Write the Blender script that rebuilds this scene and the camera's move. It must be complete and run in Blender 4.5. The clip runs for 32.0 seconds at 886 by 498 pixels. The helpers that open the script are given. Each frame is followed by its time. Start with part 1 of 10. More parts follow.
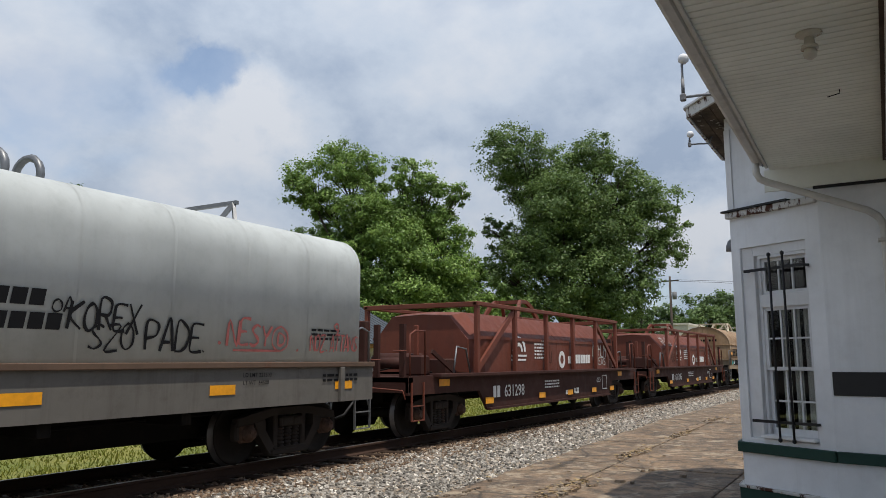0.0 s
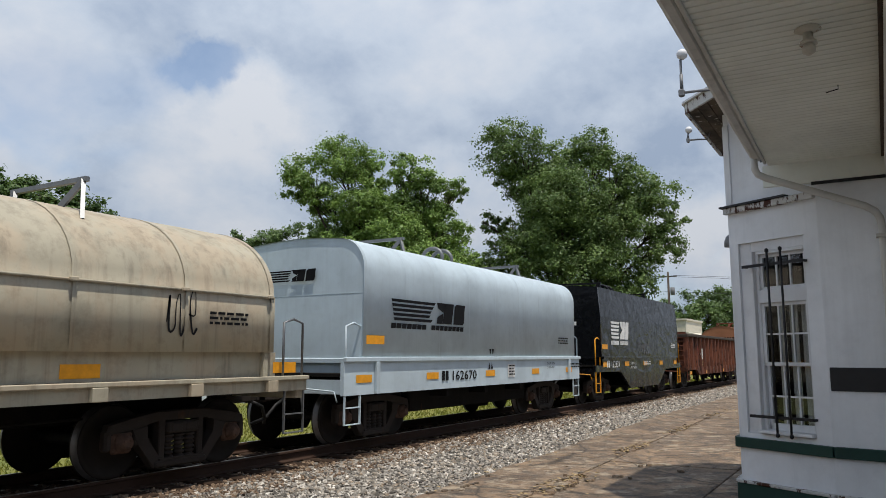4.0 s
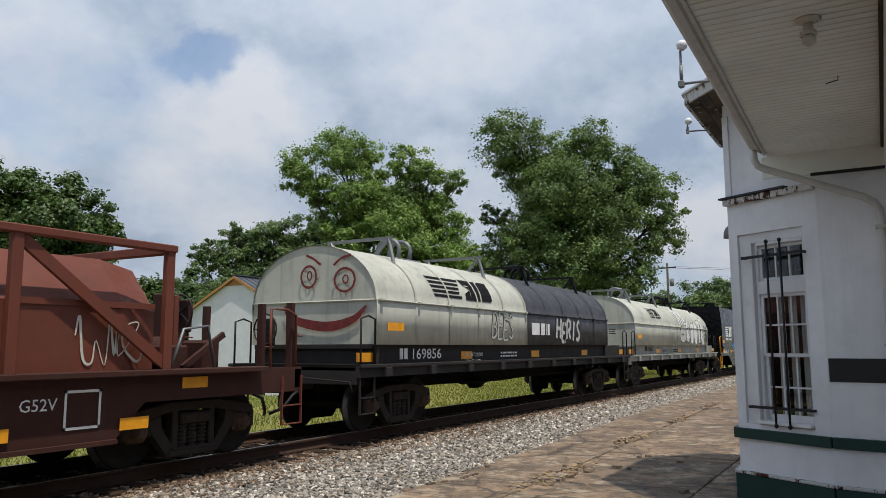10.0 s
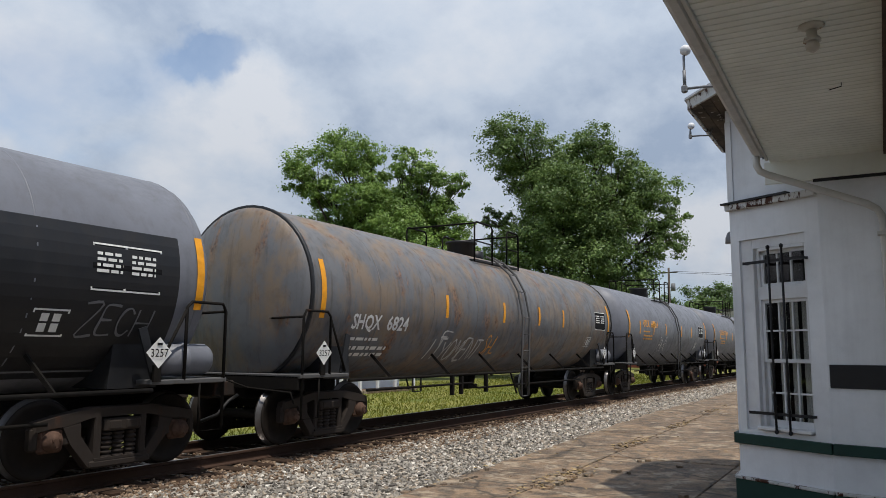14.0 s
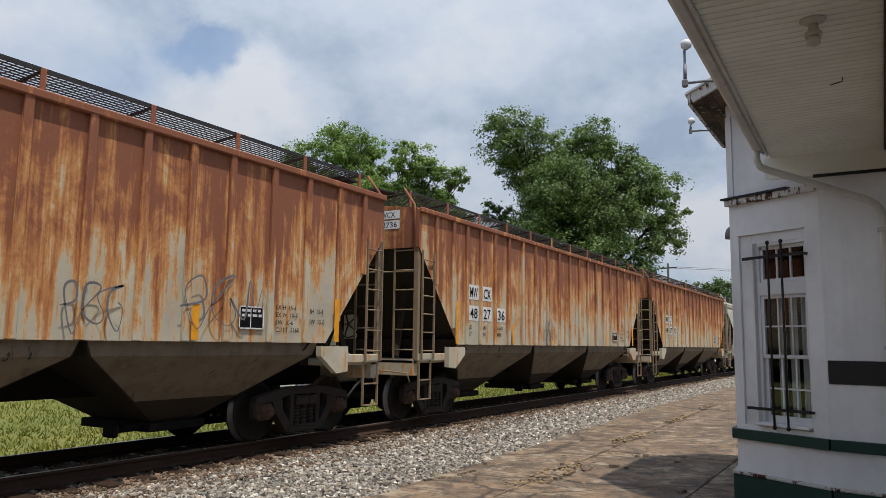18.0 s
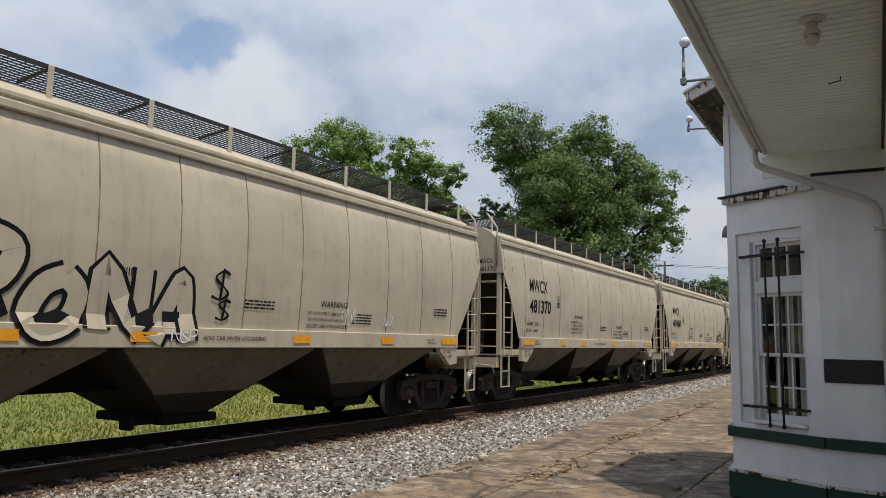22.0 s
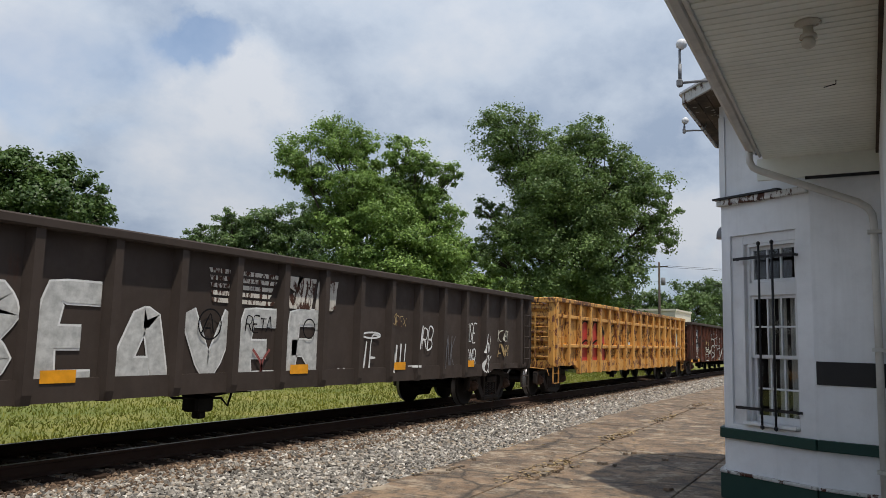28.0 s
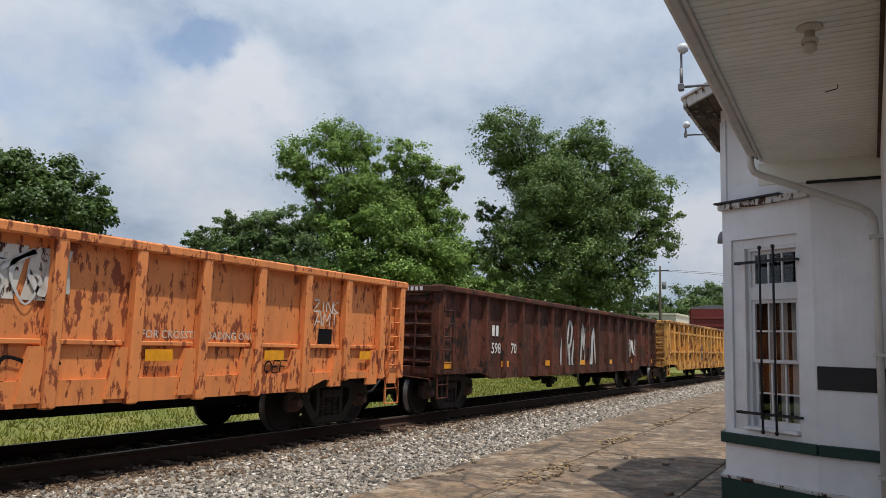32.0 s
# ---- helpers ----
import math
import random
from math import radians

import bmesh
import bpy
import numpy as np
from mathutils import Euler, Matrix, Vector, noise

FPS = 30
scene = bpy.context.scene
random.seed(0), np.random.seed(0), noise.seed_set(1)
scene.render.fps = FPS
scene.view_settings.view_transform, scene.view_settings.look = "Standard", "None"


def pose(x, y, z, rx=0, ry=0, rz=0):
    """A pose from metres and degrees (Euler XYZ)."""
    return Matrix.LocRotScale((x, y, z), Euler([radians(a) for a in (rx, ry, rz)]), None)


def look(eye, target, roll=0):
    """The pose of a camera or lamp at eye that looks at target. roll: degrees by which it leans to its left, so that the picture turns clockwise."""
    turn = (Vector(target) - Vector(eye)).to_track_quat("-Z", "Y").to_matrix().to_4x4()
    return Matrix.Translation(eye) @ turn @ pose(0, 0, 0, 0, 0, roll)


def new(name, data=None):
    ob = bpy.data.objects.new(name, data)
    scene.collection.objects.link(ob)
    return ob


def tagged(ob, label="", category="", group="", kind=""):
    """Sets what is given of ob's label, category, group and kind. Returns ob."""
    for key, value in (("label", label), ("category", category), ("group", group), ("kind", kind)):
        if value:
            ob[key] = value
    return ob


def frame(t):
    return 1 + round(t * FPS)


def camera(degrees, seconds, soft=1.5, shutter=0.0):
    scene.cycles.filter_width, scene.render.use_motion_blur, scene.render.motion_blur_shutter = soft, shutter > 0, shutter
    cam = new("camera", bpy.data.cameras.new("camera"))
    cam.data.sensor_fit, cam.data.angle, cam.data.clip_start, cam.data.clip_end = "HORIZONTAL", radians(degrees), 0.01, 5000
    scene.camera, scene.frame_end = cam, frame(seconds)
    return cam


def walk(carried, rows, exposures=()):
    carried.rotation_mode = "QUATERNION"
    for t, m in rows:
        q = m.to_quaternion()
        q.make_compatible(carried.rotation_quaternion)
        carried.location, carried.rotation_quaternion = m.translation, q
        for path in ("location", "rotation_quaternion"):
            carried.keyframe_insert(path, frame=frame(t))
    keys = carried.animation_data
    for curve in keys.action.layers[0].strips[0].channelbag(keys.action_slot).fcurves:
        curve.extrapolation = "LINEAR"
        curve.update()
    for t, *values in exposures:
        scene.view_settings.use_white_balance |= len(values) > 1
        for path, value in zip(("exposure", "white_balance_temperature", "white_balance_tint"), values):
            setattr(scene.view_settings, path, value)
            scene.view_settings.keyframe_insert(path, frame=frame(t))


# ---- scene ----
cam = camera(60.78, 32.0, soft=0.5)


def aim(az, pitch, roll, x, y, z):
    """Camera pose: azimuth from the track's direction, pitch, lean and eye."""
    a, p = radians(az), radians(pitch)
    way = Vector((math.cos(a) * math.cos(p), math.sin(a) * math.cos(p), math.sin(p)))
    return look((x, y, z), Vector((x, y, z)) + way * 10, roll)


PATH = [
    (0, aim(30.231, 8.406, -0.122, -0.000, 0.004, 1.506)),
    (0.5, aim(30.227, 8.334, -0.151, 0.000, 0.004, 1.509)),
    (1, aim(30.217, 8.284, -0.154, 0.002, 0.005, 1.510)),
    (1.5, aim(30.202, 8.231, -0.147, 0.005, 0.005, 1.510)),
    (2, aim(30.183, 8.172, -0.146, 0.003, 0.005, 1.510)),
    (2.5, aim(30.169, 8.151, -0.141, 0.000, 0.003, 1.509)),
    (3, aim(30.159, 8.136, -0.086, 0.004, 0.002, 1.510)),
    (3.5, aim(30.122, 8.109, -0.075, 0.002, 0.004, 1.508)),
    (5.5, aim(30.115, 7.843, -0.083, 0.001, 0.002, 1.505)),
    (6, aim(30.085, 7.790, -0.057, 0.003, 0.003, 1.507)),
    (6.5, aim(30.073, 7.729, -0.052, 0.004, 0.003, 1.508)),
    (7, aim(30.054, 7.659, -0.079, 0.003, 0.003, 1.509)),
    (7.5, aim(30.047, 7.572, -0.102, 0.001, 0.003, 1.509)),
    (8, aim(30.065, 7.529, -0.115, -0.001, 0.002, 1.508)),
    (8.5, aim(30.069, 7.489, -0.123, 0.002, 0.004, 1.509)),
    (9, aim(30.066, 7.454, -0.147, 0.003, 0.004, 1.508)),
    (9.5, aim(30.065, 7.432, -0.179, 0.001, 0.004, 1.508)),
    (10, aim(30.055, 7.420, -0.177, -0.002, 0.004, 1.507)),
    (10.5, aim(30.025, 7.411, -0.170, -0.006, 0.004, 1.506)),
    (11, aim(30.048, 7.421, -0.167, -0.002, 0.005, 1.508)),
    (11.5, aim(30.115, 7.455, -0.047, 0.003, 0.003, 1.510)),
    (12, aim(30.144, 7.490, 0.088, 0.004, 0.001, 1.509)),
    (12.5, aim(30.145, 7.520, 0.194, 0.003, 0.002, 1.506)),
    (13, aim(30.150, 7.543, 0.254, 0.001, 0.001, 1.503)),
    (13.5, aim(30.147, 7.550, 0.262, 0.001, 0.003, 1.506)),
    (14, aim(30.170, 7.611, 0.390, -0.006, 0.004, 1.506)),
    (14.5, aim(30.153, 7.675, 0.543, -0.010, 0.006, 1.503)),
    (16.5, aim(30.226, 7.373, 0.623, -0.002, 0.003, 1.499)),
    (17, aim(30.167, 7.287, 0.603, 0.000, 0.006, 1.503)),
    (17.5, aim(30.145, 7.227, 0.629, 0.004, 0.005, 1.503)),
    (18, aim(30.129, 7.184, 0.674, 0.008, 0.006, 1.503)),
    (18.5, aim(30.115, 7.155, 0.723, 0.007, 0.007, 1.503)),
    (19, aim(30.080, 7.128, 0.802, 0.004, 0.009, 1.503)),
    (19.5, aim(30.064, 7.094, 0.892, 0.007, 0.008, 1.503)),
    (20, aim(30.027, 7.052, 0.971, 0.005, 0.008, 1.502)),
    (20.5, aim(29.981, 7.016, 0.915, 0.007, 0.010, 1.505)),
    (21, aim(29.946, 6.956, 0.877, 0.011, 0.011, 1.510)),
    (21.5, aim(29.932, 6.934, 0.945, 0.010, 0.010, 1.506)),
    (22, aim(29.898, 6.923, 0.968, 0.005, 0.010, 1.504)),
    (22.5, aim(29.871, 6.896, 0.982, 0.004, 0.011, 1.504)),
    (23, aim(29.863, 6.867, 1.057, 0.007, 0.010, 1.503)),
    (23.5, aim(29.857, 6.853, 1.110, 0.007, 0.010, 1.503)),
    (24, aim(29.825, 6.858, 1.188, 0.006, 0.010, 1.502)),
    (24.5, aim(29.796, 6.870, 1.271, 0.009, 0.010, 1.502)),
    (25, aim(29.762, 6.897, 1.356, 0.009, 0.009, 1.502)),
    (25.5, aim(29.710, 6.897, 1.481, 0.009, 0.010, 1.501)),
    (27.5, aim(29.546, 6.876, 1.507, 0.009, 0.010, 1.505)),
    (28, aim(29.520, 6.846, 1.508, 0.008, 0.009, 1.505)),
    (28.5, aim(29.495, 6.849, 1.474, 0.010, 0.009, 1.507)),
    (29, aim(29.474, 6.879, 1.509, 0.006, 0.008, 1.505)),
    (29.5, aim(29.465, 6.892, 1.564, 0.006, 0.009, 1.503)),
    (30, aim(29.496, 6.908, 1.607, 0.005, 0.009, 1.502)),
    (30.5, aim(29.541, 6.956, 1.672, 0.005, 0.009, 1.502)),
    (31, aim(29.558, 6.998, 1.697, 0.008, 0.010, 1.503)),
    (31.5, aim(29.568, 7.036, 1.694, 0.010, 0.010, 1.504)),
    (32, aim(29.597, 7.081, 1.746, 0.008, 0.009, 1.505)),
]
walk(cam, PATH)

# ---- world and sun ----
SUN_EL, SUN_AZ = 71.5, 242.0  # sun stands behind the camera, high


def build_world():
    w = bpy.data.worlds.new("sky")
    scene.world = w
    w.use_nodes = True
    nt = w.node_tree
    nt.nodes.clear()
    N, K = nt.nodes.new, nt.links.new
    out, bg, sky = N("ShaderNodeOutputWorld"), N("ShaderNodeBackground"), N("ShaderNodeTexSky")
    sky.sky_type, sky.sun_disc = "NISHITA", False
    sky.sun_elevation, sky.sun_rotation = radians(SUN_EL), radians(90 - SUN_AZ)
    co, sep = N("ShaderNodeTexCoord"), N("ShaderNodeSeparateXYZ")
    K(co.outputs["Generated"], sep.inputs[0])
    hz = N("ShaderNodeMath"); hz.operation = "MAXIMUM"; hz.inputs[1].default_value = 0.0
    K(sep.outputs["Z"], hz.inputs[0])
    ad = N("ShaderNodeMath"); ad.operation = "ADD"; ad.inputs[1].default_value = 0.5
    K(hz.outputs[0], ad.inputs[0])
    dx, dy = N("ShaderNodeMath"), N("ShaderNodeMath")
    for m, ax in ((dx, "X"), (dy, "Y")):
        m.operation = "DIVIDE"
        K(sep.outputs[ax], m.inputs[0]); K(ad.outputs[0], m.inputs[1])
    cv = N("ShaderNodeCombineXYZ")
    K(dx.outputs[0], cv.inputs[0]); K(dy.outputs[0], cv.inputs[1])
    cv.inputs[2].default_value = 3.7
    n1, n2 = N("ShaderNodeTexNoise"), N("ShaderNodeTexNoise")
    n1.inputs["Scale"].default_value, n1.inputs["Detail"].default_value, n1.inputs["Roughness"].default_value = 2.2, 7, 0.5
    n1.inputs["Distortion"].default_value = 0.35
    n2.inputs["Scale"].default_value, n2.inputs["Detail"].default_value, n2.inputs["Roughness"].default_value = 3.4, 12, 0.6
    K(cv.outputs[0], n1.inputs["Vector"]); K(cv.outputs[0], n2.inputs["Vector"])
    # directions bent by fine noise, for ragged edges of the cloud banks
    nw = N("ShaderNodeTexNoise")
    nw.inputs["Scale"].default_value, nw.inputs["Detail"].default_value, nw.inputs["Roughness"].default_value = 7.0, 7, 0.6
    K(co.outputs["Generated"], nw.inputs["Vector"])
    bend = N("ShaderNodeVectorMath"); bend.operation = "MULTIPLY_ADD"
    bend.inputs[1].default_value = (0.16, 0.16, 0.16)
    K(nw.outputs["Color"], bend.inputs[0]); K(co.outputs["Generated"], bend.inputs[2])

    def banks(start, spots):
        """Adds soft round banks (direction, radius, weight) to a field of noise."""
        out = start
        for way, rad, weight in spots:
            d = N("ShaderNodeVectorMath"); d.operation = "DISTANCE"
            K(bend.outputs[0], d.inputs[0]); d.inputs[1].default_value = tuple(q + 0.08 for q in way)
            f = N("ShaderNodeMapRange"); f.interpolation_type = "SMOOTHSTEP"
            f.inputs["From Min"].default_value, f.inputs["From Max"].default_value = rad * 1.35, rad * 0.3
            f.inputs["To Max"].default_value = weight
            K(d.outputs["Value"], f.inputs["Value"])
            p = N("ShaderNodeMath"); p.operation = "ADD"
            K(out, p.inputs[0]); K(f.outputs[0], p.inputs[1])
            out = p.outputs[0]
        return out

    gaps = [((0.632, 0.689, 0.355), 0.05, -0.26), ((0.60, 0.72, 0.352), 0.035, -0.16), ((0.855, 0.42, 0.30), 0.05, -0.04)]
    heads = [((0.595, 0.735, 0.326), 0.045, 0.16), ((0.672, 0.664, 0.326), 0.06, 0.2), ((0.66, 0.691, 0.295), 0.085, 0.12), ((0.724, 0.615, 0.310), 0.055, 0.1), ((0.493, 0.829, 0.262), 0.065, 0.16),
             ((0.60, 0.766, 0.215), 0.10, -0.1), ((0.811, 0.518, 0.265), 0.08, -0.1), ((0.864, 0.336, 0.374), 0.12, 0.05), ((0.92, 0.27, 0.285), 0.05, 0.08), ((0.938, 0.225, 0.25), 0.085, -0.16),
             ((0.97, 0.184, 0.157), 0.065, 0.16), ((0.624, 0.759, 0.19), 0.045, 0.1), ((0.752, 0.618, 0.225), 0.07, -0.08), ((0.835, 0.50, 0.232), 0.045, 0.13), ((0.50, 0.80, 0.33), 0.10, 0.05)]
    # the sky stands open round the sun
    toward = N("ShaderNodeVectorMath"); toward.operation = "DOT_PRODUCT"
    az, elv = radians(SUN_AZ), radians(SUN_EL)
    toward.inputs[1].default_value = (math.cos(az) * math.cos(elv), math.sin(az) * math.cos(elv), math.sin(elv))
    K(co.outputs["Generated"], toward.inputs[0])
    op = N("ShaderNodeMapRange"); op.interpolation_type = "SMOOTHSTEP"
    op.inputs["From Min"].default_value, op.inputs["From Max"].default_value, op.inputs["To Max"].default_value = 0.35, 0.85, -0.22
    K(toward.outputs["Value"], op.inputs["Value"])
    cover = N("ShaderNodeMath"); cover.operation = "ADD"
    K(banks(n1.outputs["Fac"], gaps), cover.inputs[0]); K(op.outputs[0], cover.inputs[1])
    r1 = N("ShaderNodeValToRGB")  # cover: where the blue shows
    r1.color_ramp.elements[0].position, r1.color_ramp.elements[1].position = 0.30, 0.44
    r1.color_ramp.elements[0].color = (0.3, 0.3, 0.3, 1)
    r1.color_ramp.elements[1].color = (1, 1, 1, 1)
    K(cover.outputs[0], r1.inputs["Fac"])
    calm = N("ShaderNodeMath"); calm.operation = "MULTIPLY_ADD"
    calm.inputs[1].default_value, calm.inputs[2].default_value = 0.95, 0.03
    K(n2.outputs["Fac"], calm.inputs[0])
    r2 = N("ShaderNodeValToRGB")  # brightness of the clouds, grey below and white at the heads
    el = r2.color_ramp.elements
    el[0].position, el[0].color = 0.32, (3.7, 4.6, 6.1, 1)
    el[1].position, el[1].color = 0.68, (7.2, 7.6, 8.3, 1)
    m = el.new(0.5); m.color = (5.7, 6.5, 7.7, 1)
    K(banks(calm.outputs[0], heads), r2.inputs["Fac"])
    gr = N("ShaderNodeMapRange")  # clouds stand greyer towards the horizon
    gr.inputs["From Max"].default_value, gr.inputs["To Min"].default_value, gr.inputs["To Max"].default_value = 0.5, 0.72, 1.04
    K(hz.outputs[0], gr.inputs["Value"])
    dim = N("ShaderNodeVectorMath"); dim.operation = "SCALE"
    K(r2.outputs["Color"], dim.inputs[0]); K(gr.outputs[0], dim.inputs["Scale"])
    mix = N("ShaderNodeMix"); mix.data_type = "RGBA"
    tint = N("ShaderNodeVectorMath"); tint.operation = "SCALE"; tint.inputs["Scale"].default_value = 1.5  # thin haze over the open blue
    K(sky.outputs["Color"], tint.inputs[0])
    K(r1.outputs["Color"], mix.inputs["Factor"])
    K(tint.outputs[0], mix.inputs["A"]); K(dim.outputs[0], mix.inputs["B"])
    bg.inputs["Strength"].default_value = 0.1
    K(mix.outputs["Result"], bg.inputs["Color"]); K(bg.outputs[0], out.inputs[0])


build_world()
sun_data = bpy.data.lights.new("sun", "SUN")
sun_data.energy, sun_data.angle, sun_data.color = 3.9, radians(1.0), (1.0, 0.94, 0.85)
sun = new("sun", sun_data)
_a, _e = radians(SUN_AZ), radians(SUN_EL)
sun.matrix_world = look((math.cos(_a) * math.cos(_e) * 60, math.sin(_a) * math.cos(_e) * 60, math.sin(_e) * 60), (0, 0, 0))
scene.view_settings.exposure = 0.0

# ---- mesh helpers ----
class Geo:
    """Gathers vertices and faces for one mesh."""

    def __init__(self):
        self.v, self.f, self.s, self.cuts = [], [], [], []

    def add(self, vs, fs, smooth=False):
        o = len(self.v)
        self.v.extend(tuple(p) for p in vs)
        self.f.extend(tuple(o + i for i in f) for f in fs)
        self.s.extend([smooth] * len(fs))
        return self

    def box(self, x0, x1, y0, y1, z0, z1, b=0.0):
        if b <= 0:
            vs = [(x, y, z) for z in (z0, z1) for y in (y0, y1) for x in (x0, x1)]
            return self.add(vs, [(0, 2, 3, 1), (4, 5, 7, 6), (0, 1, 5, 4), (2, 6, 7, 3), (0, 4, 6, 2), (1, 3, 7, 5)])
        b = min(b, (x1 - x0) / 2.1, (y1 - y0) / 2.1, (z1 - z0) / 2.1)
        rings = []
        for z, i in ((z0, b), (z0 + b, 0), (z1 - b, 0), (z1, b)):
            a0, a1, c0, c1, k = x0 + i, x1 - i, y0 + i, y1 - i, b if i == 0 else b * 0.6
            rings.append([(a0 + k, c0, z), (a1 - k, c0, z), (a1, c0 + k, z), (a1, c1 - k, z), (a1 - k, c1, z), (a0 + k, c1, z), (a0, c1 - k, z), (a0, c0 + k, z)])
        return self.loft(rings)

    def loft(self, rings, caps=True, smooth=False, closed=True):
        n, o = len(rings[0]), []
        fs = []
        for i in range(len(rings) - 1):
            for j in range(n if closed else n - 1):
                k = (j + 1) % n
                fs.append((i * n + j, i * n + k, (i + 1) * n + k, (i + 1) * n + j))
        self.add([p for r in rings for p in r], fs, smooth)
        if caps and closed:
            base = len(self.v) - n * len(rings)
            self.f += [tuple(base + j for j in reversed(range(n))), tuple(base + (len(rings) - 1) * n + j for j in range(n))]
            self.s += [False, False]
        return self

    def prism(self, prof, axis, a0, a1, smooth=False):
        put = {"x": lambda a, p: (a, p[0], p[1]), "y": lambda a, p: (p[0], a, p[1]), "z": lambda a, p: (p[0], p[1], a)}[axis]
        return self.loft([[put(a0, p) for p in prof], [put(a1, p) for p in prof]], True, smooth)

    def tube(self, pts, r, n=6):
        pts = [Vector(p) for p in pts]
        rings, up = [], None
        for i, p in enumerate(pts):
            d = (pts[min(i + 1, len(pts) - 1)] - pts[max(i - 1, 0)]).normalized()
            if up is None:
                up = Vector((0, 0, 1)) if abs(d.z) < 0.9 else Vector((1, 0, 0))
            s = d.cross(up).normalized()
            up = s.cross(d).normalized()
            rings.append([p + (s * math.cos(2 * math.pi * k / n) + up * math.sin(2 * math.pi * k / n)) * r for k in range(n)])
        return self.loft(rings, True, True)

    def bar(self, p0, p1, w, h):
        p0, p1 = Vector(p0), Vector(p1)
        d = (p1 - p0).normalized()
        up = Vector((0, 0, 1)) if abs(d.z) < 0.95 else Vector((1, 0, 0))
        s = d.cross(up).normalized() * (w / 2)
        u = s.normalized().cross(d).normalized() * (h / 2)
        return self.loft([[q - s - u, q + s - u, q + s + u, q - s + u] for q in (p0, p1)])

    def cyl(self, p0, p1, r0, r1=None, n=12):
        p0, p1 = Vector(p0), Vector(p1)
        d = (p1 - p0).normalized()
        up = Vector((0, 0, 1)) if abs(d.z) < 0.9 else Vector((1, 0, 0))
        s = d.cross(up).normalized()
        u = s.cross(d)
        r1 = r0 if r1 is None else r1
        return self.loft([[p + (s * math.cos(2 * math.pi * k / n) + u * math.sin(2 * math.pi * k / n)) * r for k in range(n)] for p, r in ((p0, r0), (p1, r1))], True, True)

    def lathe(self, prof, axis, c=(0, 0, 0), n=24, smooth=True):
        """prof: (place along the axis, radius)."""
        rings = []
        for a, r in prof:
            ring = []
            for k in range(n):
                q = 2 * math.pi * k / n
                p = {"x": (a, r * math.cos(q), r * math.sin(q)), "y": (r * math.sin(q), a, r * math.cos(q)), "z": (r * math.cos(q), r * math.sin(q), a)}[axis]
                ring.append((p[0] + c[0], p[1] + c[1], p[2] + c[2]))
            rings.append(ring)
        return self.loft(rings, True, smooth)

    def mesh(self, name):
        me = bpy.data.meshes.new(name)
        me.from_pydata([tuple(p) for p in self.v], [], self.f)
        me.polygons.foreach_set("use_smooth", self.s)
        me.update()
        return me


def part(name, geo, material, parent, label=""):
    me = geo.mesh(name) if isinstance(geo, Geo) else geo
    if material is not None and not me.materials:
        me.materials.append(material)
    ob = new(name, me)
    ob.parent = parent
    return tagged(ob, label)


def thing(name, label, category, group="", at=None):
    ob = new(name)
    ob.empty_display_size = 0.3
    if at is not None:
        ob.matrix_world = at
    return tagged(ob, label, category, group)


def solid(name, geo, material, label, category="", group="", kind=""):
    me = geo.mesh(name) if isinstance(geo, Geo) else geo
    if not me.materials:
        me.materials.append(material)
    return tagged(new(name, me), label, category, group, kind)


_letters = {}


def letter_mesh(s, bold=0.0):
    """Flat outline of a line of writing, height about 1, left at 0."""
    if (s, bold) not in _letters:
        cu = bpy.data.curves.new("writing", "FONT")
        cu.body, cu.size, cu.resolution_u, cu.offset = s, 1.4, 2, bold
        cu.fill_mode = "FRONT"
        ob = new("writing", cu)
        dg = bpy.context.evaluated_depsgraph_get()
        me = bpy.data.meshes.new_from_object(ob.evaluated_get(dg))
        _letters[s, bold] = ([tuple(v.co) for v in me.vertices], [tuple(p.vertices) for p in me.polygons])
        bpy.data.objects.remove(ob)
        bpy.data.meshes.remove(me)
        bpy.data.curves.remove(cu)
    return _letters[s, bold]


def write(g, s, x, z, h, face, width=None, slant=0.0, bold=0.0, rise=0.0):
    """Adds writing of cap height h at (x, z) on a near side; face(x, z) gives y there."""
    g.cuts.append((len(g.v), len(g.f)))
    vs, fs = letter_mesh(s, bold + (0.014 if h > 0.14 else 0.006))
    if not vs:
        return g
    xs = [v[0] for v in vs]
    k = h if width is None else width / (max(xs) - min(xs))
    x0 = min(xs)
    put = [(x + (q[0] - x0) * k + slant * q[1] * h, z + q[1] * h + rise * (q[0] - x0) * k) for q in vs]
    g.add([(px, face(px, pz) - 0.007, pz) for px, pz in put], fs)
    return g


def plate(g, x0, x1, z0, z1, face, off=0.008, n=4):
    """A thin sheet laid on a near side."""
    zs = [z0 + (z1 - z0) * i / n for i in range(n + 1)]
    vs = [(x, face(x, z) - off, z) for z in zs for x in (x0, x1)]
    return g.add(vs, [(2 * i, 2 * i + 1, 2 * i + 3, 2 * i + 2) for i in range(n)])


# ---- materials ----
def nodes_for(name):
    m = bpy.data.materials.new(name)
    m.use_nodes = True
    nt = m.node_tree
    return m, nt, nt.nodes["Principled BSDF"]


def ramp(nt, src, stops):
    r = nt.nodes.new("ShaderNodeValToRGB")
    el = r.color_ramp.elements
    while len(el) < len(stops):
        el.new(0.5)
    for e, (p, c) in zip(el, stops):
        e.position = p
        e.color = (c, c, c, 1) if isinstance(c, (int, float)) else (*c, 1)
    nt.links.new(src, r.inputs["Fac"])
    return r.outputs["Color"]


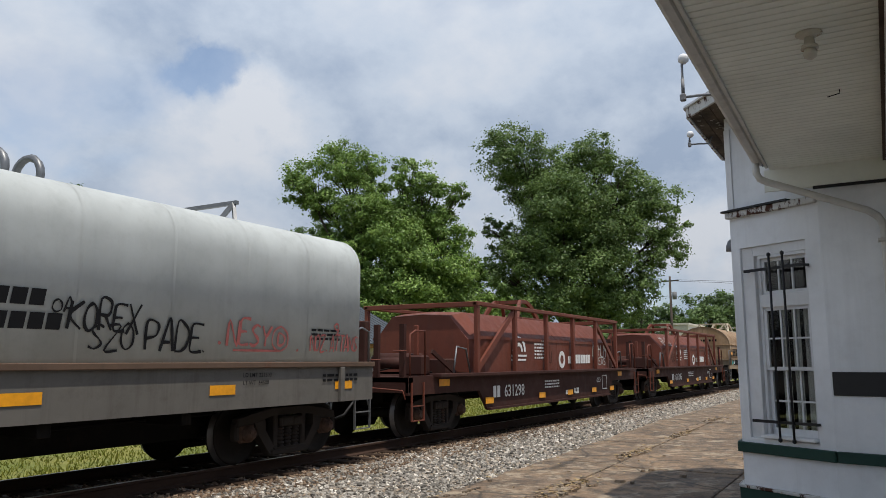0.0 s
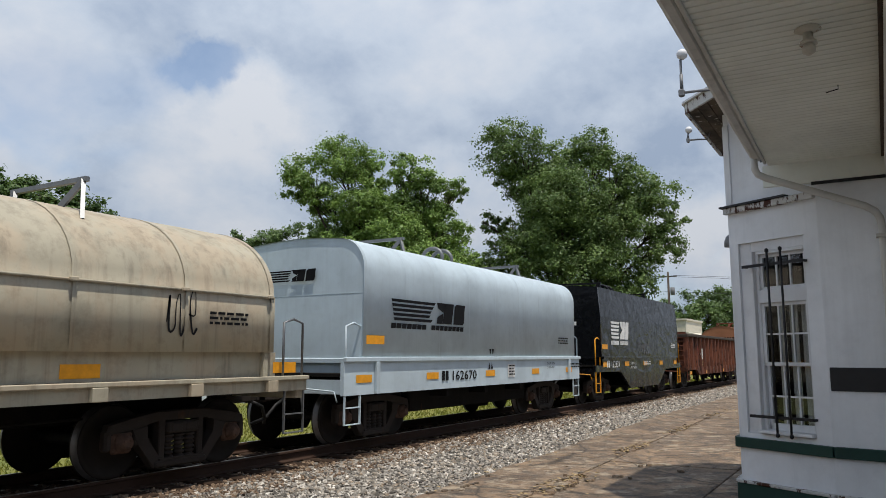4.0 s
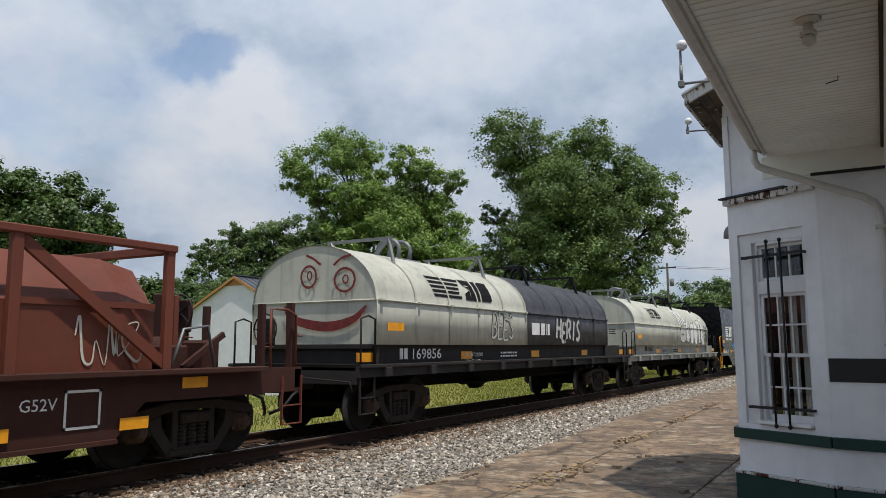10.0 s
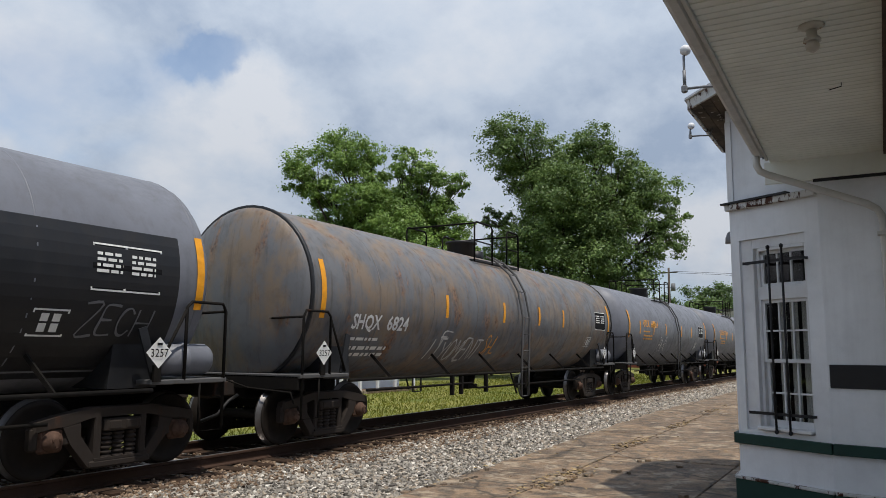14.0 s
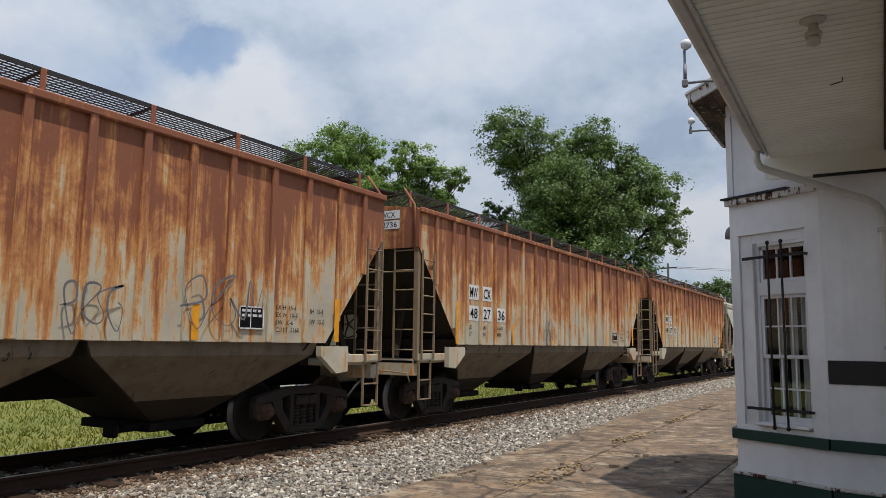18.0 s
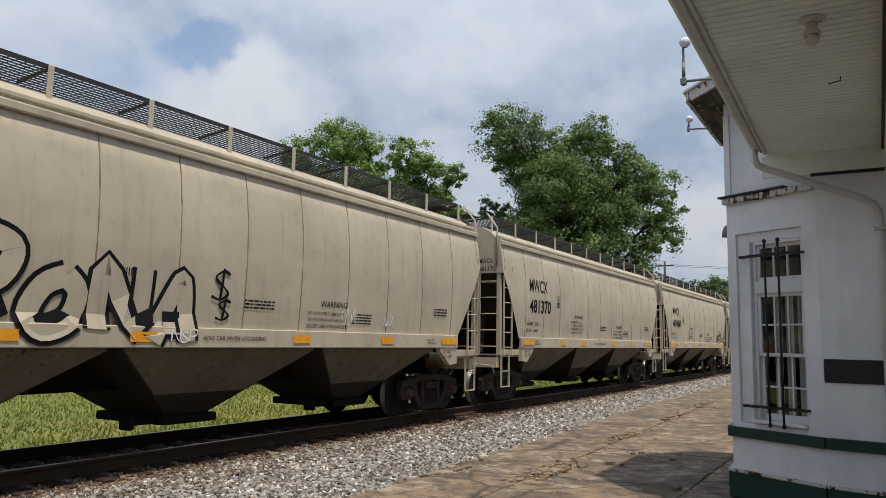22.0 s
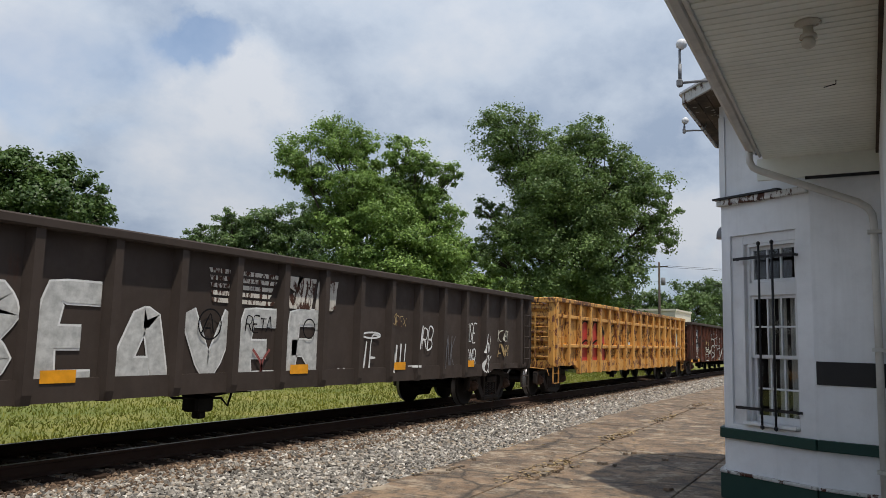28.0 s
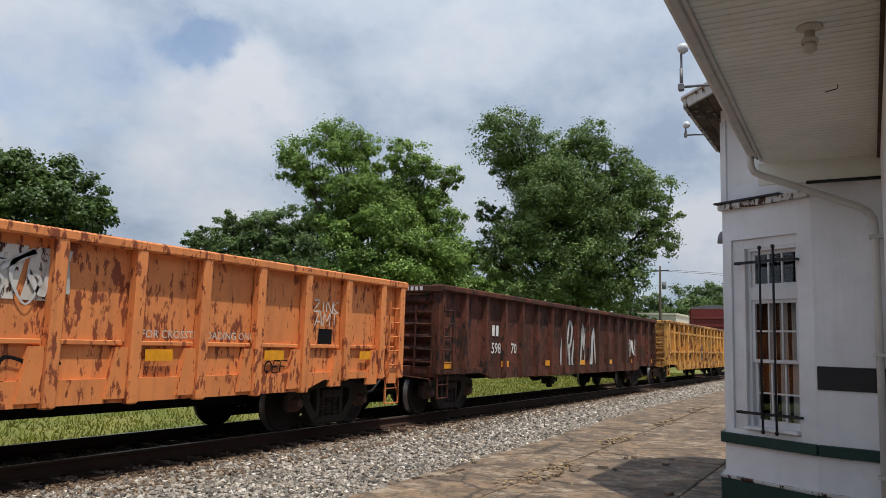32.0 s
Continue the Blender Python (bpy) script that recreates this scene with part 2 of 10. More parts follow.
def noise_of(nt, scale=1.0, detail=5, stretch=(1, 1, 1), rough=0.6, seedy=True, distort=0.0):
    co = nt.nodes.new("ShaderNodeTexCoord")
    mp = nt.nodes.new("ShaderNodeMapping")
    mp.inputs["Scale"].default_value = stretch
    nt.links.new(co.outputs["Object"], mp.inputs["Vector"])
    if seedy:
        oi = nt.nodes.new("ShaderNodeObjectInfo")
        ml = nt.nodes.new("ShaderNodeMath"); ml.operation = "MULTIPLY"; ml.inputs[1].default_value = 37.0
        nt.links.new(oi.outputs["Random"], ml.inputs[0])
        nt.links.new(ml.outputs[0], mp.inputs["Location"])
    n = nt.nodes.new("ShaderNodeTexNoise")
    n.inputs["Scale"].default_value, n.inputs["Detail"].default_value, n.inputs["Roughness"].default_value = scale, detail, rough
    n.inputs["Distortion"].default_value = distort
    nt.links.new(mp.outputs[0], n.inputs["Vector"])
    return n.outputs["Fac"]


def blend(nt, fac, a, b, how="MIX"):
    m = nt.nodes.new("ShaderNodeMix")
    m.data_type, m.blend_type = "RGBA", how
    for sock, val in (("Factor", fac), ("A", a), ("B", b)):
        if isinstance(val, bpy.types.NodeSocket):
            nt.links.new(val, m.inputs[sock])
        else:
            m.inputs[sock].default_value = val if sock == "Factor" else (*val, 1)
    return m.outputs["Result"]


def bump_of(nt, bsdf, height, strength=0.3, dist=0.01):
    b = nt.nodes.new("ShaderNodeBump")
    b.inputs["Strength"].default_value, b.inputs["Distance"].default_value = strength, dist
    nt.links.new(height, b.inputs["Height"])
    nt.links.new(b.outputs[0], bsdf.inputs["Normal"])


RUST, RUST_DARK, GRIME = (0.17, 0.052, 0.018), (0.06, 0.022, 0.012), (0.05, 0.04, 0.031)


def paint(name, col, rust=0.0, grime=0.35, streak=0.4, rough=0.5, rust_col=RUST, chip=0.0, second=None, gloss=0.35, chip_col=None, dents=0.0):
    """Weathered paint on steel: blotches, vertical runs, rust and chips."""
    m, nt, b = nodes_for(name)
    dark = tuple(c * 0.72 for c in col)
    c = blend(nt, ramp(nt, noise_of(nt, 0.9, 6), [(0.35, 0), (0.7, 0.75)]), col, dark)
    if second:
        c = blend(nt, ramp(nt, noise_of(nt, 1.6, 8, (1, 1, 0.6), 0.65), [(0.45, 0), (0.6, 1)]), c, second)
    run = noise_of(nt, 1.0, 6, (7, 7, 0.35), 0.62)
    c = blend(nt, ramp(nt, run, [(0.52, 0), (0.78, streak)]), c, GRIME)
    if rust > 0:
        r = noise_of(nt, 1.0, 8, (2.2, 2.2, 0.7), 0.68, distort=0.4)
        lo = 0.72 - rust * 0.42
        fine = noise_of(nt, 14, 4)
        rc = blend(nt, ramp(nt, fine, [(0.35, 0), (0.65, 1)]), rust_col, RUST_DARK)
        c = blend(nt, ramp(nt, r, [(lo, 0), (lo + 0.12, 1)]), c, rc)
    if chip > 0:
        k = noise_of(nt, 5.0, 8, (2.4, 2.4, 0.85), 0.66)
        lo = 0.70 - chip * 0.25
        wide = nt.nodes.new("ShaderNodeMath"); wide.operation = "MULTIPLY_ADD"; wide.inputs[1].default_value = 0.4
        nt.links.new(noise_of(nt, 0.8, 4), wide.inputs[0]); nt.links.new(k, wide.inputs[2])
        c = blend(nt, ramp(nt, wide.outputs[0], [(lo + 0.155, 0), (lo + 0.2, 1)]), c, chip_col or RUST_DARK)
    d = noise_of(nt, 3.5, 8, (1, 1, 1), 0.7)
    c = blend(nt, ramp(nt, d, [(0.5, 0), (0.8, grime)]), c, GRIME)
    nt.links.new(c, b.inputs["Base Color"])
    nt.links.new(ramp(nt, d, [(0.3, rough - 0.08), (0.75, min(1, rough + 0.3))]), b.inputs["Roughness"])
    b.inputs["Specular IOR Level"].default_value = gloss
    if dents:
        bump_of(nt, b, noise_of(nt, 1.1, 3, (1, 1, 1.6), 0.5, distort=0.8), 0.9, dents)
    else:
        bump_of(nt, b, noise_of(nt, 6, 6), 0.25, 0.006)
    return m


def plain(name, col, rough=0.6, metal=0.0, var=0.3, scale=6.0, bump=0.15, gloss=0.35):
    m, nt, b = nodes_for(name)
    c = blend(nt, ramp(nt, noise_of(nt, scale, 6), [(0.35, 0), (0.72, 1)]), col, tuple(x * (1 - var) for x in col))
    nt.links.new(c, b.inputs["Base Color"])
    b.inputs["Roughness"].default_value, b.inputs["Metallic"].default_value = rough, metal
    b.inputs["Specular IOR Level"].default_value = gloss
    bump_of(nt, b, noise_of(nt, scale * 3, 5), bump, 0.004)
    return m

# ---- materials of the place ----
def ground_mats():
    out = {}
    m, nt, b = nodes_for("lawn")
    c = blend(nt, ramp(nt, noise_of(nt, 0.35, 6, seedy=False), [(0.35, 0), (0.65, 1)]), (0.12, 0.15, 0.02), (0.25, 0.225, 0.05))
    c = blend(nt, ramp(nt, noise_of(nt, 9, 6, seedy=False), [(0.4, 0), (0.75, 0.7)]), c, (0.04, 0.07, 0.012))
    nt.links.new(c, b.inputs["Base Color"]); b.inputs["Roughness"].default_value = 0.95
    bump_of(nt, b, noise_of(nt, 20, 6, seedy=False), 0.8, 0.05)
    out["lawn"] = m
    m, nt, b = nodes_for("ballast_bed")
    vo = nt.nodes.new("ShaderNodeTexVoronoi"); vo.inputs["Scale"].default_value = 17
    co = nt.nodes.new("ShaderNodeTexCoord"); nt.links.new(co.outputs["Object"], vo.inputs["Vector"])
    c = ramp(nt, vo.outputs["Color"], [(0.0, (0.07, 0.065, 0.06)), (0.5, (0.22, 0.20, 0.17)), (1.0, (0.46, 0.43, 0.38))])
    c = blend(nt, ramp(nt, noise_of(nt, 1.2, 5, seedy=False), [(0.45, 0), (0.75, 0.4)]), c, (0.15, 0.10, 0.065))
    nt.links.new(c, b.inputs["Base Color"]); b.inputs["Roughness"].default_value = 0.95
    bump_of(nt, b, vo.outputs["Distance"], 0.9, 0.04)
    out["bed"] = m
    m, nt, b = nodes_for("crushed_stone")
    ge = nt.nodes.new("ShaderNodeNewGeometry")
    c = ramp(nt, ge.outputs["Random Per Island"], [(0.0, (0.045, 0.04, 0.034)), (0.3, (0.18, 0.165, 0.14)), (0.6, (0.40, 0.37, 0.32)), (0.8, (0.29, 0.225, 0.155)), (1.0, (0.78, 0.74, 0.66))])
    c = blend(nt, ramp(nt, noise_of(nt, 30, 5, seedy=False), [(0.4, 0), (0.7, 0.5)]), c, (0.14, 0.125, 0.11))
    nt.links.new(c, b.inputs["Base Color"]); b.inputs["Roughness"].default_value = 0.9
    out["stone"] = m
    m, nt, b = nodes_for("rusty_stone")
    ge = nt.nodes.new("ShaderNodeNewGeometry")
    c = ramp(nt, ge.outputs["Random Per Island"], [(0.0, (0.05, 0.032, 0.02)), (0.5, (0.13, 0.082, 0.05)), (1.0, (0.27, 0.195, 0.13))])
    nt.links.new(c, b.inputs["Base Color"]); b.inputs["Roughness"].default_value = 0.9
    out["stone_rust"] = m
    m, nt, b = nodes_for("old_concrete")
    c = blend(nt, ramp(nt, noise_of(nt, 0.9, 8, seedy=True, rough=0.66, distort=0.8), [(0.36, 0), (0.62, 1)]), (0.29, 0.19, 0.11), (0.085, 0.05, 0.029))
    c = blend(nt, ramp(nt, noise_of(nt, 4.5, 8, rough=0.7), [(0.46, 0), (0.58, 0.9)]), c, (0.048, 0.034, 0.024))
    c = blend(nt, ramp(nt, noise_of(nt, 2.3, 7, rough=0.7), [(0.54, 0), (0.62, 0.75)]), c, (0.38, 0.31, 0.22))
    c = blend(nt, ramp(nt, noise_of(nt, 1.0, 9, (14, 1.6, 1), 0.7), [(0.5, 0), (0.62, 0.55)]), c, (0.07, 0.05, 0.035))
    c = blend(nt, ramp(nt, noise_of(nt, 1.3, 8, (11, 1.2, 1), 0.72), [(0.56, 0), (0.66, 0.6)]), c, (0.36, 0.29, 0.205))
    c = blend(nt, ramp(nt, noise_of(nt, 45, 4), [(0.4, 0), (0.8, 0.4)]), c, (0.34, 0.29, 0.215))
    vo = nt.nodes.new("ShaderNodeTexVoronoi"); vo.feature = "DISTANCE_TO_EDGE"; vo.inputs["Scale"].default_value = 0.55
    mp = nt.nodes.new("ShaderNodeMapping"); co = nt.nodes.new("ShaderNodeTexCoord")
    nz = nt.nodes.new("ShaderNodeTexNoise"); nz.inputs["Scale"].default_value = 2.5
    nt.links.new(co.outputs["Object"], nz.inputs["Vector"])
    va = nt.nodes.new("ShaderNodeMix"); va.data_type = "VECTOR"; va.inputs["Factor"].default_value = 0.16
    nt.links.new(co.outputs["Object"], va.inputs["A"]); nt.links.new(nz.outputs["Color"], va.inputs["B"])
    nt.links.new(va.outputs["Result"], vo.inputs["Vector"])
    cr = ramp(nt, vo.outputs["Distance"], [(0.0, 0.9), (0.014, 0)])
    c = blend(nt, cr, c, (0.035, 0.028, 0.02))
    nt.links.new(c, b.inputs["Base Color"])
    nt.links.new(ramp(nt, noise_of(nt, 2, 5), [(0.3, 0.7), (0.7, 0.95)]), b.inputs["Roughness"])
    bump_of(nt, b, noise_of(nt, 18, 8, rough=0.75), 0.8, 0.02)
    out["concrete"] = m
    return out


GM = ground_mats()
M_RAIL = paint("rusty_rail", (0.05, 0.028, 0.019), rust=0.3, grime=0.3, streak=0.1, rough=0.8, rust_col=(0.08, 0.035, 0.018), gloss=0.2)
M_RAILTOP = plain("polished_rail_head", (0.45, 0.43, 0.42), 0.35, 0.9, 0.2, 12)
M_TIE = plain("creosoted_timber", (0.05, 0.032, 0.022), 0.9, 0, 0.5, 9, 0.5, 0.1)
M_LEAF = plain("dry_leaf", (0.36, 0.26, 0.13), 0.8, 0, 0.4, 20)
M_WHITE = paint("white_wall_paint", (0.80, 0.82, 0.84), rust=0, grime=0.10, streak=0.10, rough=0.6)
M_WTRIM = paint("white_trim_paint", (0.78, 0.79, 0.80), rust=0, grime=0.18, streak=0.12, rough=0.5)
M_SOFFIT = paint("soffit_paint", (0.84, 0.865, 0.80), grime=0.1, streak=0.0, rough=0.7)
M_FLAKED = paint("rust_stained_white_enamel", (0.62, 0.60, 0.53), grime=0.2, streak=0.1, rough=0.7, chip=0.3, chip_col=(0.36, 0.27, 0.19))
M_PEEL = paint("peeling_paint", (0.60, 0.60, 0.58), grime=0.4, streak=0.2, rough=0.8, chip=0.55)
M_GREEN = paint("dark_green_paint", (0.012, 0.05, 0.04), grime=0.15, streak=0.1, rough=0.5)
M_BLACKP = plain("black_paint", (0.015, 0.015, 0.017), 0.45, 0, 0.3)
M_IRON = plain("black_iron", (0.03, 0.03, 0.033), 0.55, 0.4, 0.4)
M_DARKWOOD = plain("weathered_eave_wood", (0.085, 0.06, 0.045), 0.85, 0, 0.5, 7, 0.4)
M_PVC = plain("grey_conduit", (0.2, 0.205, 0.215), 0.5, 0, 0.2)
M_GUTTER = paint("cream_gutter_paint", (0.62, 0.61, 0.57), grime=0.25, streak=0.2, rough=0.45)
M_CURTAIN = plain("pale_curtain", (0.66, 0.64, 0.58), 0.9, 0, 0.2, 3)
# near-black that stands in for the shade inside rooms and openings
M_DARKROOM = plain("black_for_unlit_interior", (0.03, 0.028, 0.026), 0.9, 0, 0.3)
M_ROOFMETAL = plain("grey_metal_roof", (0.13, 0.145, 0.165), 0.42, 0.55, 0.15)
M_WRAP = plain("white_house_wrap", (0.72, 0.74, 0.77), 0.5, 0, 0.12, 2, 0.6)
M_OSB = plain("raw_sheathing_board", (0.48, 0.25, 0.09), 0.8, 0, 0.35, 12)
M_BARK = plain("bark", (0.07, 0.055, 0.042), 0.95, 0, 0.5, 5, 0.8)
M_EAVE = paint("rotting_eave_boards", (0.12, 0.095, 0.07), rust=0.1, grime=0.5, streak=0.3, rough=0.9, second=(0.035, 0.028, 0.022), chip=0.12, chip_col=(0.42, 0.40, 0.36))
M_POLE = plain("weathered_pole", (0.10, 0.08, 0.065), 0.9, 0, 0.4)


def glass_mat():
    m, nt, b = nodes_for("window_glass")
    b.inputs["Base Color"].default_value = (0.9, 0.93, 0.95, 1)
    b.inputs["Roughness"].default_value = 0.03
    b.inputs["Transmission Weight"].default_value = 1.0
    b.inputs["IOR"].default_value = 1.45
    return m


M_GLASS = glass_mat()


def leaf_mat(name, col, light, gloss=0.3):
    m, nt, b = nodes_for(name)
    ge = nt.nodes.new("ShaderNodeNewGeometry")
    c = blend(nt, ge.outputs["Random Per Island"], col, light)
    c = blend(nt, ramp(nt, noise_of(nt, 0.35, 4), [(0.4, 0), (0.65, 0.8)]), c, tuple(x * 0.6 for x in col))
    nt.links.new(c, b.inputs["Base Color"])
    b.inputs["Roughness"].default_value = 0.42
    b.inputs["Specular IOR Level"].default_value = gloss
    tr = nt.nodes.new("ShaderNodeBsdfTranslucent")
    tc = blend(nt, 0.5, c, tuple(min(1, x * 1.6) for x in light))
    nt.links.new(tc, tr.inputs["Color"])
    mx = nt.nodes.new("ShaderNodeMixShader"); mx.inputs[0].default_value = 0.22
    nt.links.new(b.outputs[0], mx.inputs[1]); nt.links.new(tr.outputs[0], mx.inputs[2])
    nt.links.new(mx.outputs[0], nt.nodes["Material Output"].inputs[0])
    return m


M_LEAF1 = leaf_mat("foliage_bright", (0.10, 0.185, 0.036), (0.295, 0.42, 0.105))
M_LEAF2 = leaf_mat("foliage_dark", (0.05, 0.095, 0.022), (0.115, 0.18, 0.045))
M_LEAF4 = leaf_mat("foliage_maple", (0.07, 0.127, 0.033), (0.21, 0.30, 0.09))
M_LEAF3 = leaf_mat("foliage_far", (0.08, 0.14, 0.042), (0.16, 0.235, 0.075))
M_GRASS = leaf_mat("grass_blades", (0.11, 0.14, 0.016), (0.25, 0.24, 0.05), 0.1)

TRACK_Y = 9.17
GROUND_Z = -0.62
PLAT_Z = -0.10


# ---- ground, ballast, track, platform ----
def ground_height(y):
    for (a, za), (b, zb) in zip(PROFILE, PROFILE[1:]):
        if a <= y <= b:
            return za + (zb - za) * (y - a) / (b - a)
    return GROUND_Z


PROFILE = [(-900, -0.35), (4.6, -0.35), (4.95, -0.22), (6.2, -0.26), (7.55, -0.20), (10.8, -0.20), (11.7, -0.50), (13.5, GROUND_Z), (30, GROUND_Z - 0.1), (1600, GROUND_Z - 0.1)]


def build_ground():
    g = Geo()
    xs = [-900, -60, -20, 0, 20, 60, 150, 1800]
    ys = [p[0] for p in PROFILE]
    vs = [(x, y, ground_height(y) - (0.02 if 4.6 < y < 11.8 else 0)) for x in xs for y in ys]
    n = len(ys)
    fs = [(i * n + j, (i + 1) * n + j, (i + 1) * n + j + 1, i * n + j + 1) for i in range(len(xs) - 1) for j in range(n - 1)]
    g.add(vs, fs)
    solid("ground", g, GM["lawn"], "mown green lawn with yellow patches beyond the track", "lawn", "", "structure")
    g = Geo()
    yb = [4.95, 6.2, 7.55, 10.8, 11.7]
    xs = [-60, 0, 30, 60, 300, 1200]
    vs = [(x, y, ground_height(y)) for x in xs for y in yb]
    g.add(vs, [(i * 5 + j, (i + 1) * 5 + j, (i + 1) * 5 + j + 1, i * 5 + j + 1) for i in range(5) for j in range(4)])
    solid("ballast_bed", g, GM["bed"], "grey crushed-stone bed along the railway track", "ballast", "", "structure")


def build_stones():
    """Loose stones lying on the bed, as one body of many small pieces."""
    rng = np.random.default_rng(5)
    base = np.array([(1, 0, 0), (-1, 0, 0), (0, 1, 0), (0, -1, 0), (0, 0, 1), (0, 0, -1)], float)
    tri = np.array([(0, 2, 4), (2, 1, 4), (1, 3, 4), (3, 0, 4), (2, 0, 5), (1, 2, 5), (3, 1, 5), (0, 3, 5)])

    def batch(name, n, x0, x1, y0, y1, mat, label, s0, s1, power):
        u = rng.random(n) ** power
        x = x0 + (x1 - x0) * u
        y = y0 + (y1 - y0) * rng.random(n)
        z = np.array([ground_height(q) for q in y])
        s = (s0 + (s1 - s0) * rng.random(n)) * (1 + 0.5 * u)
        v = base[None] * (0.65 + 0.7 * rng.random((n, 6, 1)))
        ax = rng.normal(size=(n, 3)); ax /= np.linalg.norm(ax, axis=1)[:, None]
        th = rng.random(n) * 6.28
        c, si = np.cos(th)[:, None, None], np.sin(th)[:, None, None]
        k = ax[:, None, :]
        v = v * c + np.cross(np.broadcast_to(k, v.shape), v) * si + k * (v * k).sum(-1, keepdims=True) * (1 - c)
        v = v * s[:, None, None]
        v[:, :, 2] *= 0.8
        v += np.stack([x, y, z + s * 0.25], 1)[:, None, :]
        faces = (tri[None] + 6 * np.arange(n)[:, None, None]).reshape(-1, 3)
        me = bpy.data.meshes.new(name)
        me.from_pydata(v.reshape(-1, 3), [], faces)
        me.materials.append(mat)
        tagged(new(name, me), label, "ballast", "", "stuff")

    batch("ballast_stones", 26000, 3.0, 48, 4.75, 7.6, GM["stone"], "loose grey crushed stones beside the track", 0.018, 0.042, 1.7)
    batch("stained_stones", 11000, 3.0, 60, 7.0, 8.33, GM["stone_rust"], "rust-stained brown stones along the rail", 0.018, 0.038, 1.7)
    batch("track_stones", 6000, 3.0, 40, 8.5, 10.6, GM["stone_rust"], "brown stones between the rails", 0.018, 0.038, 1.5)


def build_track():
    prof = [(-0.07, -0.17), (0.07, -0.17), (0.07, -0.155), (0.012, -0.135), (0.012, -0.045), (0.036, -0.035), (0.036, -0.012), (0.026, -0.002), (-0.026, -0.002), (-0.036, -0.012), (-0.036, -0.035), (-0.012, -0.045), (-0.012, -0.135), (-0.07, -0.155)]
    for y in (TRACK_Y - 0.753, TRACK_Y + 0.753):
        rail = thing("rail", "rust-brown steel rail with a polished top", "rail", "rails of the track", pose(0, y, 0))
        part("rail_body", Geo().prism(prof, "x", -60, 700), M_RAIL, rail)
        part("running_surface", Geo().box(-60, 700, -0.024, 0.024, -0.004, 0.001), M_RAILTOP, rail, "shiny worn running surface")
    tie = Geo().box(-0.115, 0.115, -1.3, 1.3, -0.34, -0.165, 0.012).mesh("tie")
    tie.materials.append(M_TIE)
    for i in range(110):
        k = tagged(new("tie", tie), "dark creosoted wooden railway tie in the ballast", "railway tie", "ties under the rails")
        r = random.Random(i)
        k.location = (2.0 + 0.5 * i, TRACK_Y + r.uniform(-0.06, 0.06), r.uniform(-0.012, 0.006))
        k.rotation_euler = (0, 0, r.uniform(-0.02, 0.02))
    g = Geo()
    for i in range(250):
        g.box(57.0 + 0.5 * i - 0.115, 57.0 + 0.5 * i + 0.115, TRACK_Y - 1.3, TRACK_Y + 1.3, -0.34, -0.165)
    solid("far_ties", g, M_TIE, "dark wooden ties farther along the track", "railway tie", "", "stuff")


